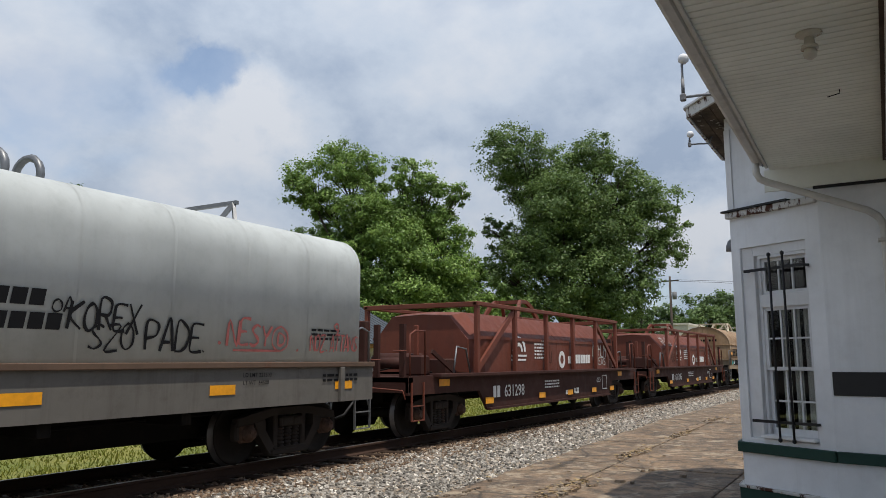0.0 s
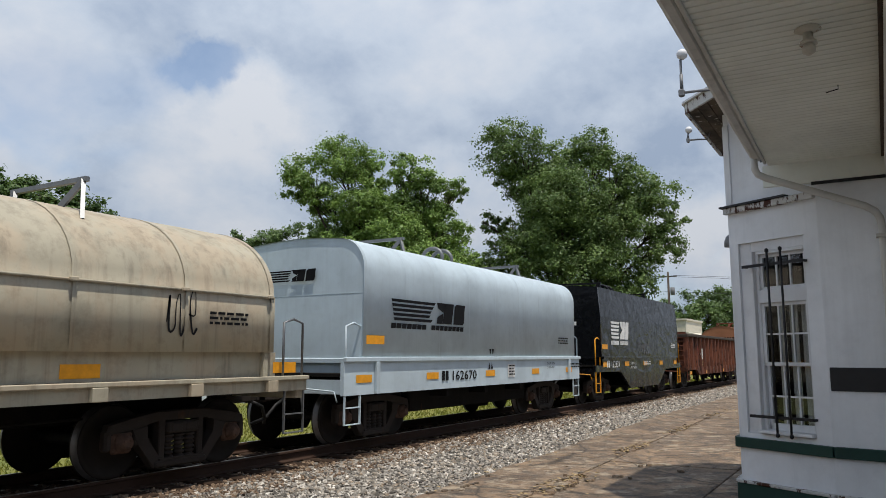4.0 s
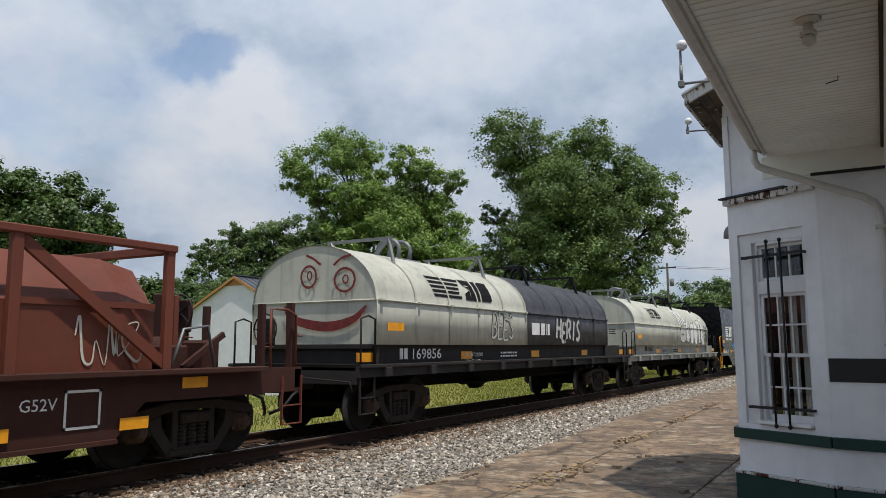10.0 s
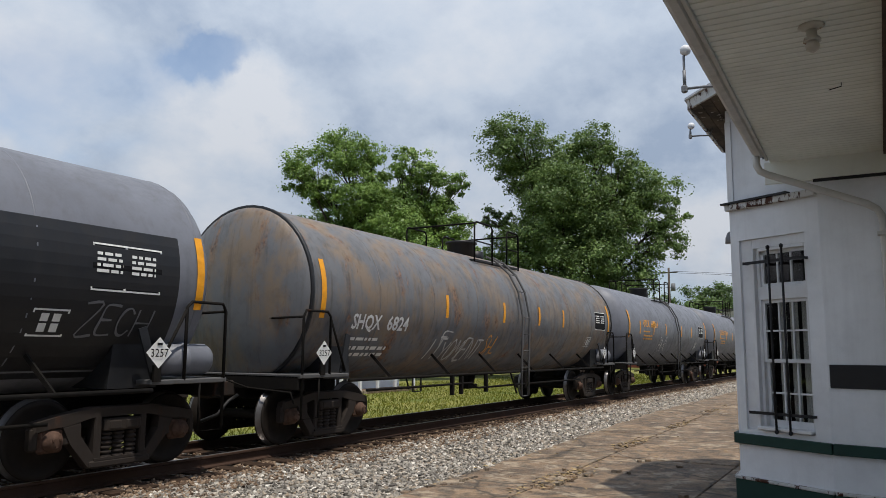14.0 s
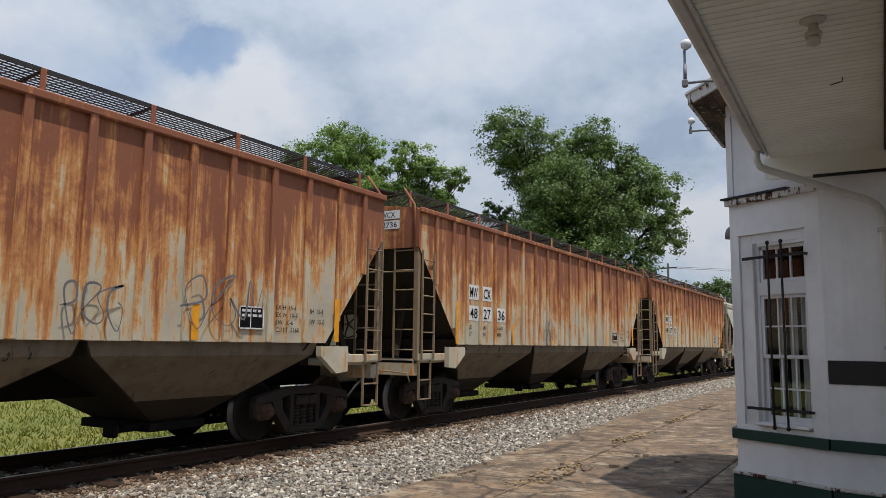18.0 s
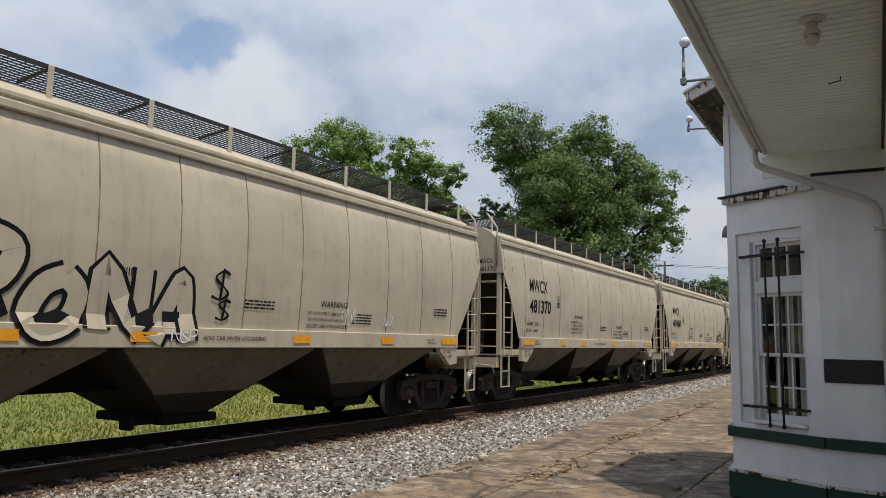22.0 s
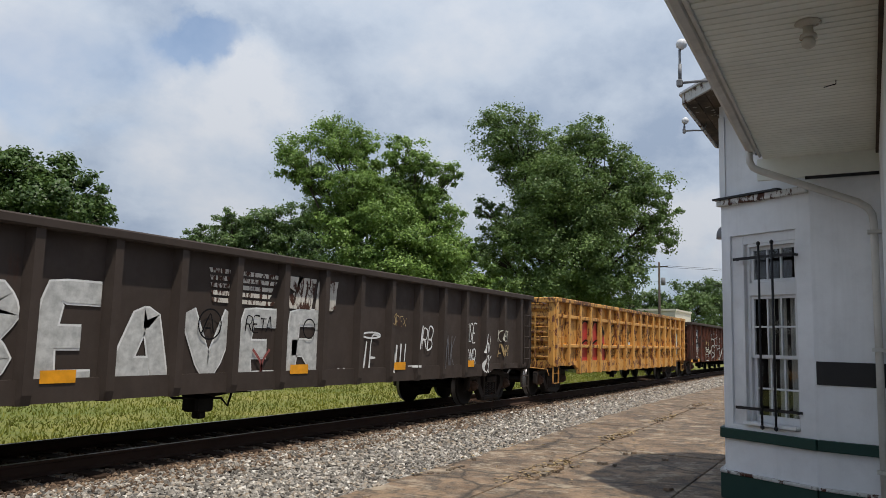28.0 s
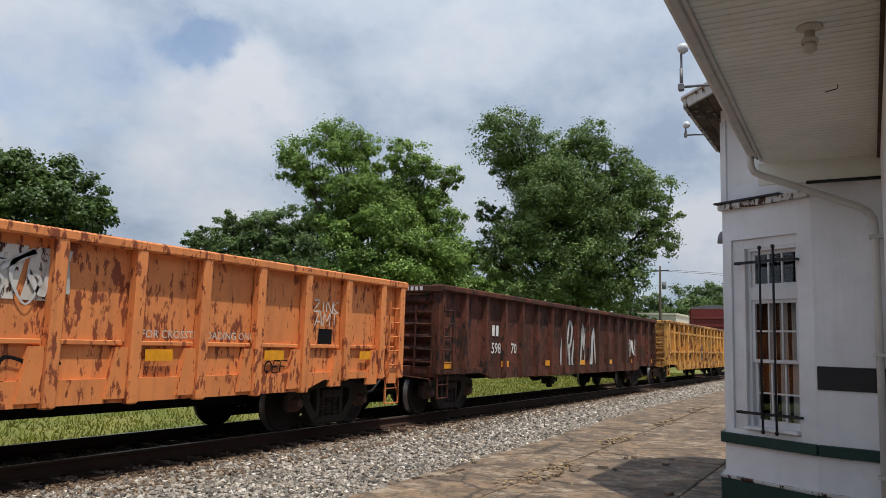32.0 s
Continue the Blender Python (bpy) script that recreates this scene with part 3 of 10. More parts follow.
def build_platform():
    """Old concrete slabs with open joints."""
    base = solid("pavement", Geo().box(-40, 140, -0.4, 4.9, -0.5, PLAT_Z - 0.06), GM["bed"], "old cracked concrete station platform", "platform", "", "structure")
    r = random.Random(3)
    xs = [-7.6]
    while xs[-1] < 60:
        xs.append(xs[-1] + r.choice((2.9, 3.1, 3.3)) if xs[-1] > 15 else xs[-1] + 3.17)

    def joint(k, x):
        """The long joints and the outer edge run a little out of line with the wall."""
        u = min(max(x, 0), 22) - 6
        return (-0.12, 1.93, 3.62 + 0.034 * u, 4.74 + 0.046 * u)[k]

    for i in range(len(xs) - 1):
        for j in range(3):
            z = PLAT_Z + r.uniform(-0.012, 0.008)
            sk = r.uniform(-0.1, 0.1) if j == 2 else 0.0
            a0, a1 = xs[i] + 0.01 + 0.25 * j, xs[i + 1] - 0.01 + 0.25 * j
            b0, b1 = joint(j, a0) + 0.008, joint(j, a1) + 0.008
            c0, c1 = joint(j + 1, a0) - 0.008, joint(j + 1, a1) - 0.008
            n = 6 if j == 2 else 1
            far = [(a1 + (a0 - a1) * q / n, c1 + (c0 - c1) * q / n + (r.uniform(-0.05, 0.05) if j == 2 else 0)) for q in range(n + 1)]
            low = [(a0, b0), (a1, b1)] + far
            mx, my = (a0 + a1) / 2, (b0 + c1) / 2
            trim = [(mx + (x - mx) * 0.994, my + (y - my) * 0.992) for x, y in low]
            g = Geo().loft([[(x, y, PLAT_Z - 0.09) for x, y in low], [(x, y, z - 0.012) for x, y in low], [(x, y, z) for x, y in trim]])
            part("slab", g, GM["concrete"], base)
    # dry leaves and grit in heaps on the slabs
    rng = np.random.default_rng(9)
    g = Geo()
    for cx, cy, n, sx, sy in ((13.4, 3.95, 130, 0.5, 0.08), (9.3, 3.68, 130, 0.5, 0.1), (17.4, 4.02, 90, 0.6, 0.08), (12.0, 3.4, 30, 2.4, 0.7), (24, 4.2, 90, 1.6, 0.15), (11.5, 4.9, 40, 2.0, 0.08)):
        for _ in range(n):
            x, y, a, s = cx + rng.normal() * sx, cy + rng.normal() * sy, rng.random() * 6.28, 0.025 + 0.03 * rng.random()
            if y > 5.0 or y < 0.2:
                continue
            z = PLAT_Z + 0.012 + 0.012 * rng.random()
            c, q = math.cos(a) * s, math.sin(a) * s
            g.add([(x - c, y - q, z), (x + q * 0.5, y - c * 0.5, z + 0.012 * rng.random()), (x + c, y + q, z), (x - q * 0.5, y + c * 0.5, z + 0.015 * rng.random())], [(0, 1, 2, 3)])
    flakes = Geo()  # crusts of spalled concrete along the long joint
    for cx, cy, n, sx, sy in ((9.3, 3.66, 46, 0.42, 0.09), (13.4, 3.93, 40, 0.45, 0.07), (17.3, 4.02, 26, 0.5, 0.06), (10.4, 2.9, 8, 1.6, 0.3), (8.3, 4.7, 10, 0.8, 0.1), (21.5, 4.25, 30, 0.9, 0.1)):
        for _ in range(n):
            x, y, a, q = cx + rng.normal() * sx, cy + rng.normal() * sy, rng.random() * 6.28, 0.03 + 0.07 * rng.random() ** 2
            m = 6
            ring = [(x + q * (0.6 + 0.6 * rng.random()) * math.cos(a + k * 6.283 / m) * 1.6, y + q * (0.6 + 0.6 * rng.random()) * math.sin(a + k * 6.283 / m)) for k in range(m)]
            lift = 0.012 + 0.02 * rng.random()
            flakes.loft([[(u, v, PLAT_Z - 0.005) for u, v in ring], [(x + (u - x) * 0.85, y + (v - y) * 0.85, PLAT_Z + lift) for u, v in ring]])
    solid("concrete_rubble", flakes, GM["concrete"], "crusts of broken concrete along the platform joint", "rubble", "", "stuff")
    solid("leaf_litter", g, M_LEAF, "dry brown leaves lying on the platform", "leaves", "", "stuff")


def build_grass():
    rng = np.random.default_rng(11)
    n = 60000
    x = 2 + 70 * rng.random(n) ** 1.4
    y = 11.2 + 16 * rng.random(n) ** 1.6
    z = np.interp(y, [p[0] for p in PROFILE], [p[1] for p in PROFILE])
    h = 0.05 + 0.07 * rng.random(n)
    tall = rng.random(n) < 0.02
    h[tall] *= 2.6
    a = rng.random(n) * 6.28
    w = 0.012 + 0.01 * rng.random(n) + 0.0003 * x
    v = np.empty((n, 3, 3))
    v[:, 0] = np.stack([x - w * np.cos(a), y - w * np.sin(a), z - 0.01], 1)
    v[:, 1] = np.stack([x + w * np.cos(a), y + w * np.sin(a), z - 0.01], 1)
    v[:, 2] = np.stack([x + h * 0.5 * rng.normal(size=n), y + h * 0.5 * rng.normal(size=n), z + h], 1)
    me = bpy.data.meshes.new("grass")
    me.from_pydata(v.reshape(-1, 3), [], np.arange(3 * n).reshape(-1, 3))
    me.materials.append(M_GRASS)
    tagged(new("grass", me), "sunlit grass blades beyond the track", "grass", "", "stuff")


# ---- trees ----
def lobes_tree(name, x, y, z0, h, lobes, n, leaf, mat, label, trunk_r=0.35, seed=1, group="trees behind the track", forks=None):
    """lobes: (dx, dy, height, rx, rz) in metres round the trunk; leaves gather in clumps near each lobe's skin."""
    rng = np.random.default_rng(seed)
    tree = thing(name, label, "tree", group, pose(x, y, z0))
    g = Geo()
    fork_z = h * 0.22
    lean = rng.normal(size=2) * 0.15
    g.tube([(0, 0, -0.3), (lean[0] * 0.4, lean[1] * 0.4, fork_z * 0.5), (lean[0], lean[1], fork_z)], trunk_r, 9)
    g.cyl((0, 0, -0.3), (0, 0, 0.5), trunk_r * 1.5, trunk_r * 1.02, 9)
    for dx, dy, hz, rx, rz in lobes:
        k = rng.normal(size=3) * 0.3
        mid = (lean[0] + dx * 0.45 + k[0], lean[1] + dy * 0.45 + k[1], fork_z + (hz - fork_z) * 0.5)
        r0 = trunk_r * 0.45
        for a, b, ra, rb in (((lean[0], lean[1], fork_z * 0.92), mid, r0, r0 * 0.65), (mid, (dx, dy, hz), r0 * 0.65, r0 * 0.25)):
            g.cyl(a, b, ra, rb, 7)
        for _ in range(7):
            d = rng.normal(size=3); d /= np.linalg.norm(d); d[2] = abs(d[2]) * 0.6
            e = (dx + d[0] * rx * 0.85, dy + d[1] * rx * 0.85, hz + d[2] * rz * 0.85)
            s = (mid[0] * 0.4 + dx * 0.6, mid[1] * 0.4 + dy * 0.6, mid[2] * 0.4 + hz * 0.6)
            g.cyl(s, e, r0 * 0.28, r0 * 0.06, 5)
    part("trunk", g, M_BARK, tree, "dark bark trunk and limbs")
    vol = np.array([l[3] ** 2 * l[4] for l in lobes]) ** 0.75
    cnt = (n * vol / vol.sum()).astype(int)
    P, Nn = [], []
    for (dx, dy, hz, rx, rz), c in zip(lobes, cnt):
        m = max(8, c // 100)
        d = rng.normal(size=(m, 3)); d /= np.linalg.norm(d, axis=1)[:, None]
        rad = 0.25 + 0.76 * rng.random(m) ** 0.6
        cc = d * rad[:, None] * np.array([rx, rx, rz])
        cc[:, 2] = np.where(cc[:, 2] < -rz * 0.6, -rz * 0.6, cc[:, 2])
        which = rng.integers(0, m, c)
        cs = (0.035 + 0.055 * rng.random(m)) * (rx + rz)
        off = rng.normal(size=(c, 3)) * cs[which][:, None] * np.array([1, 1, 0.7])
        P.append(cc[which] + off + np.array([dx, dy, hz]))
        q = off / (np.linalg.norm(off, axis=1)[:, None] + 1e-6) * 0.5 + d[which] * 0.4 + rng.normal(size=(c, 3)) * 0.55
        Nn.append(q)
    P, Nn = np.concatenate(P), np.concatenate(Nn)
    Nn[:, 2] += 0.6
    Nn /= np.linalg.norm(Nn, axis=1)[:, None]
    c = len(P)
    t = np.cross(Nn, rng.normal(size=(c, 3))); t /= np.linalg.norm(t, axis=1)[:, None]
    bt = np.cross(Nn, t)
    s = leaf * 0.86 * (0.6 + 0.8 * rng.random(c))[:, None]
    v = np.empty((c, 4, 3))
    v[:, 0] = P - t * s
    v[:, 1] = P - bt * s * 0.6 + Nn * s * 0.08
    v[:, 2] = P + t * s - Nn * s * 0.25
    v[:, 3] = P + bt * s * 0.6 + Nn * s * 0.08
    f = np.array([(0, 1, 3), (1, 2, 3)])
    faces = (f[None] + 4 * np.arange(c)[:, None, None]).reshape(-1, 3)
    me = bpy.data.meshes.new("crown")
    me.from_pydata(v.reshape(-1, 3), [], faces)
    me.materials.append(mat)
    part("crown", me, None, tree, "uneven crown of small green leaves")
    return tree


def polar(az, dist):
    return dist * math.cos(radians(az)), dist * math.sin(radians(az))


def side_lobes(az, dist, rows):
    """Lobes given across the line of sight: (sideways to the left, away, height, rx, rz)."""
    a = radians(az)
    return [(-math.sin(a) * s + math.cos(a) * d, math.cos(a) * s + math.sin(a) * d, h, rx, rz) for s, d, h, rx, rz in rows]


def build_trees():
    z0 = GROUND_Z - 0.1
    x, y = polar(20.6, 60)
    lobes_tree("maple_tree", x, y, z0, 20, side_lobes(20.6, 60, [
        (4.3, 0, 18.55, 2.91, 2.69), (1, 1, 17.25, 2.69, 2.24), (-2.2, 0, 18.15, 2.13, 2.35), (-4, 0.5, 16.35, 2.13, 1.79), (5.6, 0, 12.8, 1.57, 0.9), (0.5, -1.5, 13.95, 3.81, 2.8), (-6, 0, 14.55, 2.69, 2.02), (-7.5, 0, 12.6, 1.68, 1.68), (-6.7, -0.5, 10.5, 2.13, 1.68),
        (-3.2, -1, 11.3, 3.25, 2.8), (2.6, -1.5, 10.5, 3.02, 2.24), (4.9, 0, 8.6, 2.13, 1.68), (-0.5, -2, 8.6, 3.81, 2.24), (-4.2, 0, 8, 2.91, 1.68), (1.1, -1, 6.4, 3.81, 1.46), (-2.5, 0, 6.3, 3.58, 1.34), (3.9, 0.5, 15.85, 2.13, 1.57), (0, 2.5, 12.0, 4.2, 3.6), (0.5, 2.0, 15.0, 3.4, 2.4), (-3.5, 2.0, 13.5, 3.0, 2.2), (5.0, 1.0, 11.0, 1.8, 1.2)]),
        165000, 0.125, M_LEAF4, "tall leafy tree with dark green crown behind the track", 0.5, 2)
    x, y = polar(35.3, 57)
    lobes_tree("leafy_tree", x, y, z0, 17, side_lobes(35.3, 57, [
        (2.5, 0, 16.95, 2.46, 2.13), (5.5, 0, 15.45, 1.79, 2.02), (0.5, 0.5, 16.45, 1.46, 1.79), (3.9, 0, 14.05, 2.02, 1.46), (-2.6, 0, 16.15, 1.68, 1.79), (-4.2, 0.5, 15.05, 1.79, 1.57), (-6.1, 0, 14.75, 1.34, 1.01), (-2.6, 0.5, 13, 2.35, 1.9), (1.3, -1, 13.45, 2.35, 2.02),
        (-5.4, 0, 11.8, 2.02, 2.13), (-1.2, -1.5, 11.3, 2.69, 1.9), (1.9, -1, 10.1, 2.13, 1.79), (-3.2, -1.5, 9.4, 2.8, 1.9), (0.7, -1, 8.4, 3.14, 1.57), (-5.8, 0, 9, 2.46, 2.13), (-1.9, -0.5, 7.2, 3.92, 1.57), (2.6, -0.5, 6.4, 2.91, 1.68), (-5, 0, 6.2, 3.14, 1.79), (0, -1, 5, 3.81, 1.46), (-0.8, 2.0, 14.2, 2.6, 1.8), (-0.6, 1.5, 12.0, 3.6, 2.4), (-4.0, 1.5, 12.6, 2.4, 2.0), (2.4, 1.5, 11.6, 2.4, 1.8), (-4.2, 1.0, 7.4, 3.0, 1.8)]),
        165000, 0.12, M_LEAF1, "tall bright green tree behind the house", 0.4, 5)
    x, y = polar(43.5, 78)
    lobes_tree("broadleaf_tree", x, y, z0, 14, side_lobes(43.5, 78, [
        (5.2, 0, 12.3, 1.5, 1.1), (2.8, 0, 13.5, 1.9, 1.2), (0.2, 0, 13.4, 2.1, 1.4), (-1.6, 0, 13.9, 2.3, 1.5), (-4.6, 0, 14.6, 2.4, 2.0), (-6.6, 0, 14.2, 1.8, 1.7), (3.8, 0, 11.0, 2.7, 1.3), (0.1, 0, 10.8, 3.4, 1.8), (-4.1, 0, 11.3, 3.4, 2.1), (2.0, -1, 8.5, 4.0, 1.8), (-3.5, -1, 8.3, 4.2, 1.9), (0, -1, 6, 5.0, 1.8), (3.2, 1, 11.8, 2.6, 1.4), (-0.8, 1, 12.4, 3.0, 1.6), (-5.0, 1, 13.0, 2.6, 1.8), (6.2, 0, 10.6, 1.6, 1.2)]),
        70000, 0.15, M_LEAF3, "dull green spreading tree behind the hedge", 0.35, 11, "trees round the lawn")
    x, y = polar(60, 50)
    lobes_tree("broadleaf_tree", x, y, z0, 12, side_lobes(60, 50, [
        (-0.2, 0, 11.3, 1.6, 1.7), (-2.1, 0, 11.1, 2.0, 1.6), (-4.1, 0, 10.5, 1.5, 1.6), (-5.1, 0, 9.7, 1.0, 1.0), (-1.5, -1, 9.2, 2.9, 1.9), (1.5, 0, 11.5, 2.6, 1.9), (-3.6, -0.5, 8.7, 2.2, 1.5), (1.9, 0, 9.2, 3.0, 2.2), (4.5, 0, 11.5, 2.6, 2.2), (4.6, -1, 8.5, 3.0, 2.0), (-3.0, -1, 6.6, 2.8, 1.6), (1.0, -1, 6.4, 3.4, 1.8)]),
        60000, 0.16, M_LEAF2, "full dark green tree with a rounded crown", 0.4, 14, "trees round the lawn")
    x, y = polar(12, 150)
    lobes_tree("broadleaf_tree", x, y, z0, 13, side_lobes(12, 150, [
        (-1.2, 0, 12.0, 4.4, 2.7), (-5.2, 1, 12.5, 4.2, 2.6), (2.5, 0, 9.9, 4.2, 2.3), (-3.6, -1, 9.4, 6.2, 2.6), (6.6, 1, 10.9, 4.2, 2.5), (-7.0, 0, 11.0, 4.2, 4.0), (5, 0, 7.5, 5.0, 2.4), (-2, 0, 6.4, 6.0, 2.4), (9.5, 0, 8.0, 4.0, 2.4)]),
        26000, 0.26, M_LEAF3, "broad green tree far along the line", 0.4, 20, "trees round the lawn")
    spec = [  # az, dist, height, spread, leaves, material, seed
        (48.6, 76, 9.6, 4.4, 14000, M_LEAF3, 12), (66.5, 52, 13.0, 5.5, 9000, M_LEAF2, 15), (56.2, 52, 8.6, 3.4, 15000, M_LEAF2, 16),
        (30.0, 84, 12.0, 4.6, 15000, M_LEAF3, 17), (25.0, 90, 13.0, 5.0, 13000, M_LEAF3, 18), (15.4, 96, 8.4, 4.2, 11000, M_LEAF2, 19),
        (9.0, 165, 13.0, 6.0, 8000, M_LEAF3, 21), (14.2, 150, 9.5, 6.0, 8000, M_LEAF3, 22), (18.5, 110, 8.0, 5.0, 6000, M_LEAF3, 23), (6.5, 150, 12, 6, 5000, M_LEAF3, 24), (16.9, 104, 8.8, 4.6, 9000, M_LEAF3, 27),
        (52.4, 72, 8.6, 4.2, 10000, M_LEAF3, 29), (37.6, 78, 10.0, 5.0, 12000, M_LEAF3, 30), (27.4, 74, 12.6, 3.6, 24000, M_LEAF1, 31)]
    for az, dist, h, w, n, mat, sd in spec:
        r = random.Random(sd)
        rows = []
        for i in range(11):
            u = i / 10
            hh = h * (0.32 + 0.56 * u)
            sp = w * math.sin(math.pi * min(0.97, 0.3 + 0.62 * u)) * 0.8
            rows.append((r.uniform(-sp, sp), r.uniform(-sp, sp) * 0.6, hh, w * r.uniform(0.34, 0.5), h * r.uniform(0.1, 0.16)))
        rows.append((0, 0, h * 0.5, w * 0.6, h * 0.25))
        x, y = polar(az, dist)
        lobes_tree("broadleaf_tree", x, y, z0, h, side_lobes(az, dist, rows), int(n * 1.35), 0.165 if dist < 100 else 0.28, mat, "full green broadleaf tree with a rounded crown", 0.3, sd, "trees round the lawn")
    for i, (az, dist, h, w) in enumerate([(49.4, 58, 7.4, 3.4), (53.0, 56, 7.6, 3.4), (56.0, 54, 7.2, 3.2), (59.2, 52, 7.0, 3.2), (48.6, 52, 6.6, 3.2), (51.4, 50, 7.2, 3.2), (54.4, 48, 7.0, 3.2), (57.6, 46, 6.4, 3.0), (61.0, 45, 6.2, 3.0), (64.5, 44, 6.2, 3), (46.0, 56, 6.0, 3.0), (36.0, 66, 5.6, 3.4), (31.0, 66, 5.6, 3.4), (26.5, 68, 5.4, 3.4), (22.0, 72, 5.6, 3.2)]):
        r = random.Random(40 + i)
        rows = [(r.uniform(-w, w) * 0.8, r.uniform(-1, 1), h * r.uniform(0.16, 0.82), w * 0.55, h * 0.2) for _ in range(12)]
        x, y = polar(az, dist)
        lobes_tree("hedge_shrub", x, y, z0, h, side_lobes(az, dist, rows), 13000, 0.16, M_LEAF2, "dense dark green overgrown shrub", 0.12, 60 + i, "overgrown hedge behind the lawn")


# ---- depot building ----
def hole_wall(g, u0, u1, z0, z1, t, holes):
    """A wall in the local x-z plane, thickness t towards +y, with rectangular openings (u0, u1, z0, z1)."""
    us = sorted({u0, u1, *[h[0] for h in holes], *[h[1] for h in holes]})
    zs = sorted({z0, z1, *[h[2] for h in holes], *[h[3] for h in holes]})
    for a, b in zip(us, us[1:]):
        run = None
        for c, d in zip(zs, zs[1:]):
            if any(h[0] <= a and b <= h[1] and h[2] <= c and d <= h[3] for h in holes):
                if run:
                    g.box(a, b, 0, t, *run)
                run = None
            else:
                run = (run[0], d) if run else (c, d)
        if run:
            g.box(a, b, 0, t, *run)
    return g


def build_depot():
    z0 = PLAT_Z
    B, A, C = (8.32, 0.50), (8.86, 1.43), (8.20, -0.12)
    ab = math.hypot(A[0] - B[0], A[1] - B[1])
    face = Matrix.Translation((*B, 0)) @ Matrix.Rotation(math.atan2(A[1] - B[1], A[0] - B[0]) + math.pi, 4, "Z") @ Matrix.Translation((-ab, 0, 0))
    # local: u from A (0) to B (ab); -y points out of the wall

    def U(u):
        return ab - u

    solid("wall_main", Geo().box(-12, 30, -0.42, -0.12, z0, 5.0), M_WHITE, "white painted wall of the old depot", "wall", "", "structure")
    wall = solid("wall_bay_window", hole_wall(Geo(), 0, ab, z0, 4.24, 0.2, [(U(0.965), U(0.165), 0.69, 2.725)]), M_WHITE, "white painted angled bay wall with a window", "wall", "", "structure")
    wall.matrix_world = face
    d = Geo()
    bc = math.hypot(B[0] - C[0], B[1] - C[1])
    side = Matrix.Translation((*C, 0)) @ Matrix.Rotation(math.atan2(C[1] - B[1], C[0] - B[0]) , 4, "Z") @ Matrix.Translation((-bc, 0, 0))
    w2 = solid("wall_bay_side", Geo().box(0.0, bc, 0, 0.2, z0, 3.42), M_WHITE, "white painted side wall of the bay", "wall", "", "structure")
    w2.matrix_world = side
    MX = 19.26  # the bay is even about x = MX / 2
    solid("wall_bay_front", Geo().box(A[0] + 0.03, MX - A[0] - 0.03, A[1] - 0.2, A[1], z0, 4.24), M_WHITE, "white bay wall facing the track", "wall", "", "structure")
    solid("wall_bay_far", Geo().prism([(MX - A[0], A[1]), (MX - A[0] - 0.17, A[1] - 0.1), (MX - B[0] - 0.17, B[1]), (MX - C[0] - 0.2, C[1]), (MX - C[0], C[1]), (MX - B[0], B[1])], "z", z0, 4.24), M_WHITE, "white far end of the bay", "wall", "", "structure")
    # added sheets behind the panes, the room's shade put into their colour
    solid("wall_bay_inside", Geo().box(9.6, 9.7, -0.1, 1.2, z0, 3.3), M_DARKROOM, "near-black sheet standing in for the bay's unlit inside", "wall", "", "structure")
    solid("ceiling_bay", Geo().box(9.0, 10.4, -0.1, 1.2, 3.2, 3.26), M_DARKROOM, "ceiling inside the bay, near-black for the unlit room", "ceiling", "", "structure")
    # green base, ledge and band follow the three faces
    for nm, za, zb, out, mat, lab in (("base_board", z0, 0.165, 0.05, M_GREEN, "dark green painted base of the wall"), ("base_ledge", 0.165, 0.195, 0.06, M_PEEL, "flaking grey ledge over the base"),
                                      ("sill_band", 0.535, 0.64, 0.05, M_GREEN, "dark green band under the window")):
        trim = thing(nm, lab, "trim", "", None)
        tagged(trim, kind="structure")
        for m, length, nmx in ((face, ab, "strip"), (side, bc, "strip")):
            g = Geo().box(-0.02 if m is face else 0.02, length + 0.02, -out, 0.0, za, zb, 0.006)
            o = part(nmx, g, mat, trim)
            o.matrix_world = m
        part("strip", Geo().box(A[0], MX - A[0], A[1], A[1] + out, za, zb), mat, trim)
    led = solid("trim_ledge", Geo().box(-0.02, ab, -0.06, 0.0, 3.07, 3.14, 0.008), M_PEEL, "ledge with peeling white paint over the bay", "trim", "", "structure")
    led.matrix_world = face
    cap = solid("trim_ledge_cap", Geo().box(-0.05, ab - 0.3, -0.085, 0.0, 3.14, 3.16), M_BLACKP, "dark weathered cap on the ledge", "trim", "", "structure")
    cap.matrix_world = face
    cb = solid("trim_corner_board", Geo().box(0.0, 0.075, -0.018, 0.0, 3.17, 4.1), M_WTRIM, "white corner board of the upper bay", "trim", "", "structure")
    cb.matrix_world = face
    st = solid("trim_black_stripe", Geo().box(0.02, bc + 0.12, -0.018, 0.0, 1.165, 1.39, 0.004), M_BLACKP, "black painted stripe on the wall", "trim", "", "structure")
    st.matrix_world = side
    fr = solid("trim_frieze", Geo().box(8.16, 8.20, -0.12, 0.96, 3.2, 3.42), M_SOFFIT, "painted frieze panel under the soffit", "trim", "", "structure")
    bl = solid("trim_black_strip", Geo().box(8.14, 8.16, -0.12, 0.52, 3.175, 3.205), M_BLACKP, "thin black strip under the frieze", "trim", "", "structure")
    # window
    win = thing("window_1", "white sash window of small panes behind iron bars", "window")
    tagged(win, kind="structure")
    win.matrix_world = face
    g = Geo()
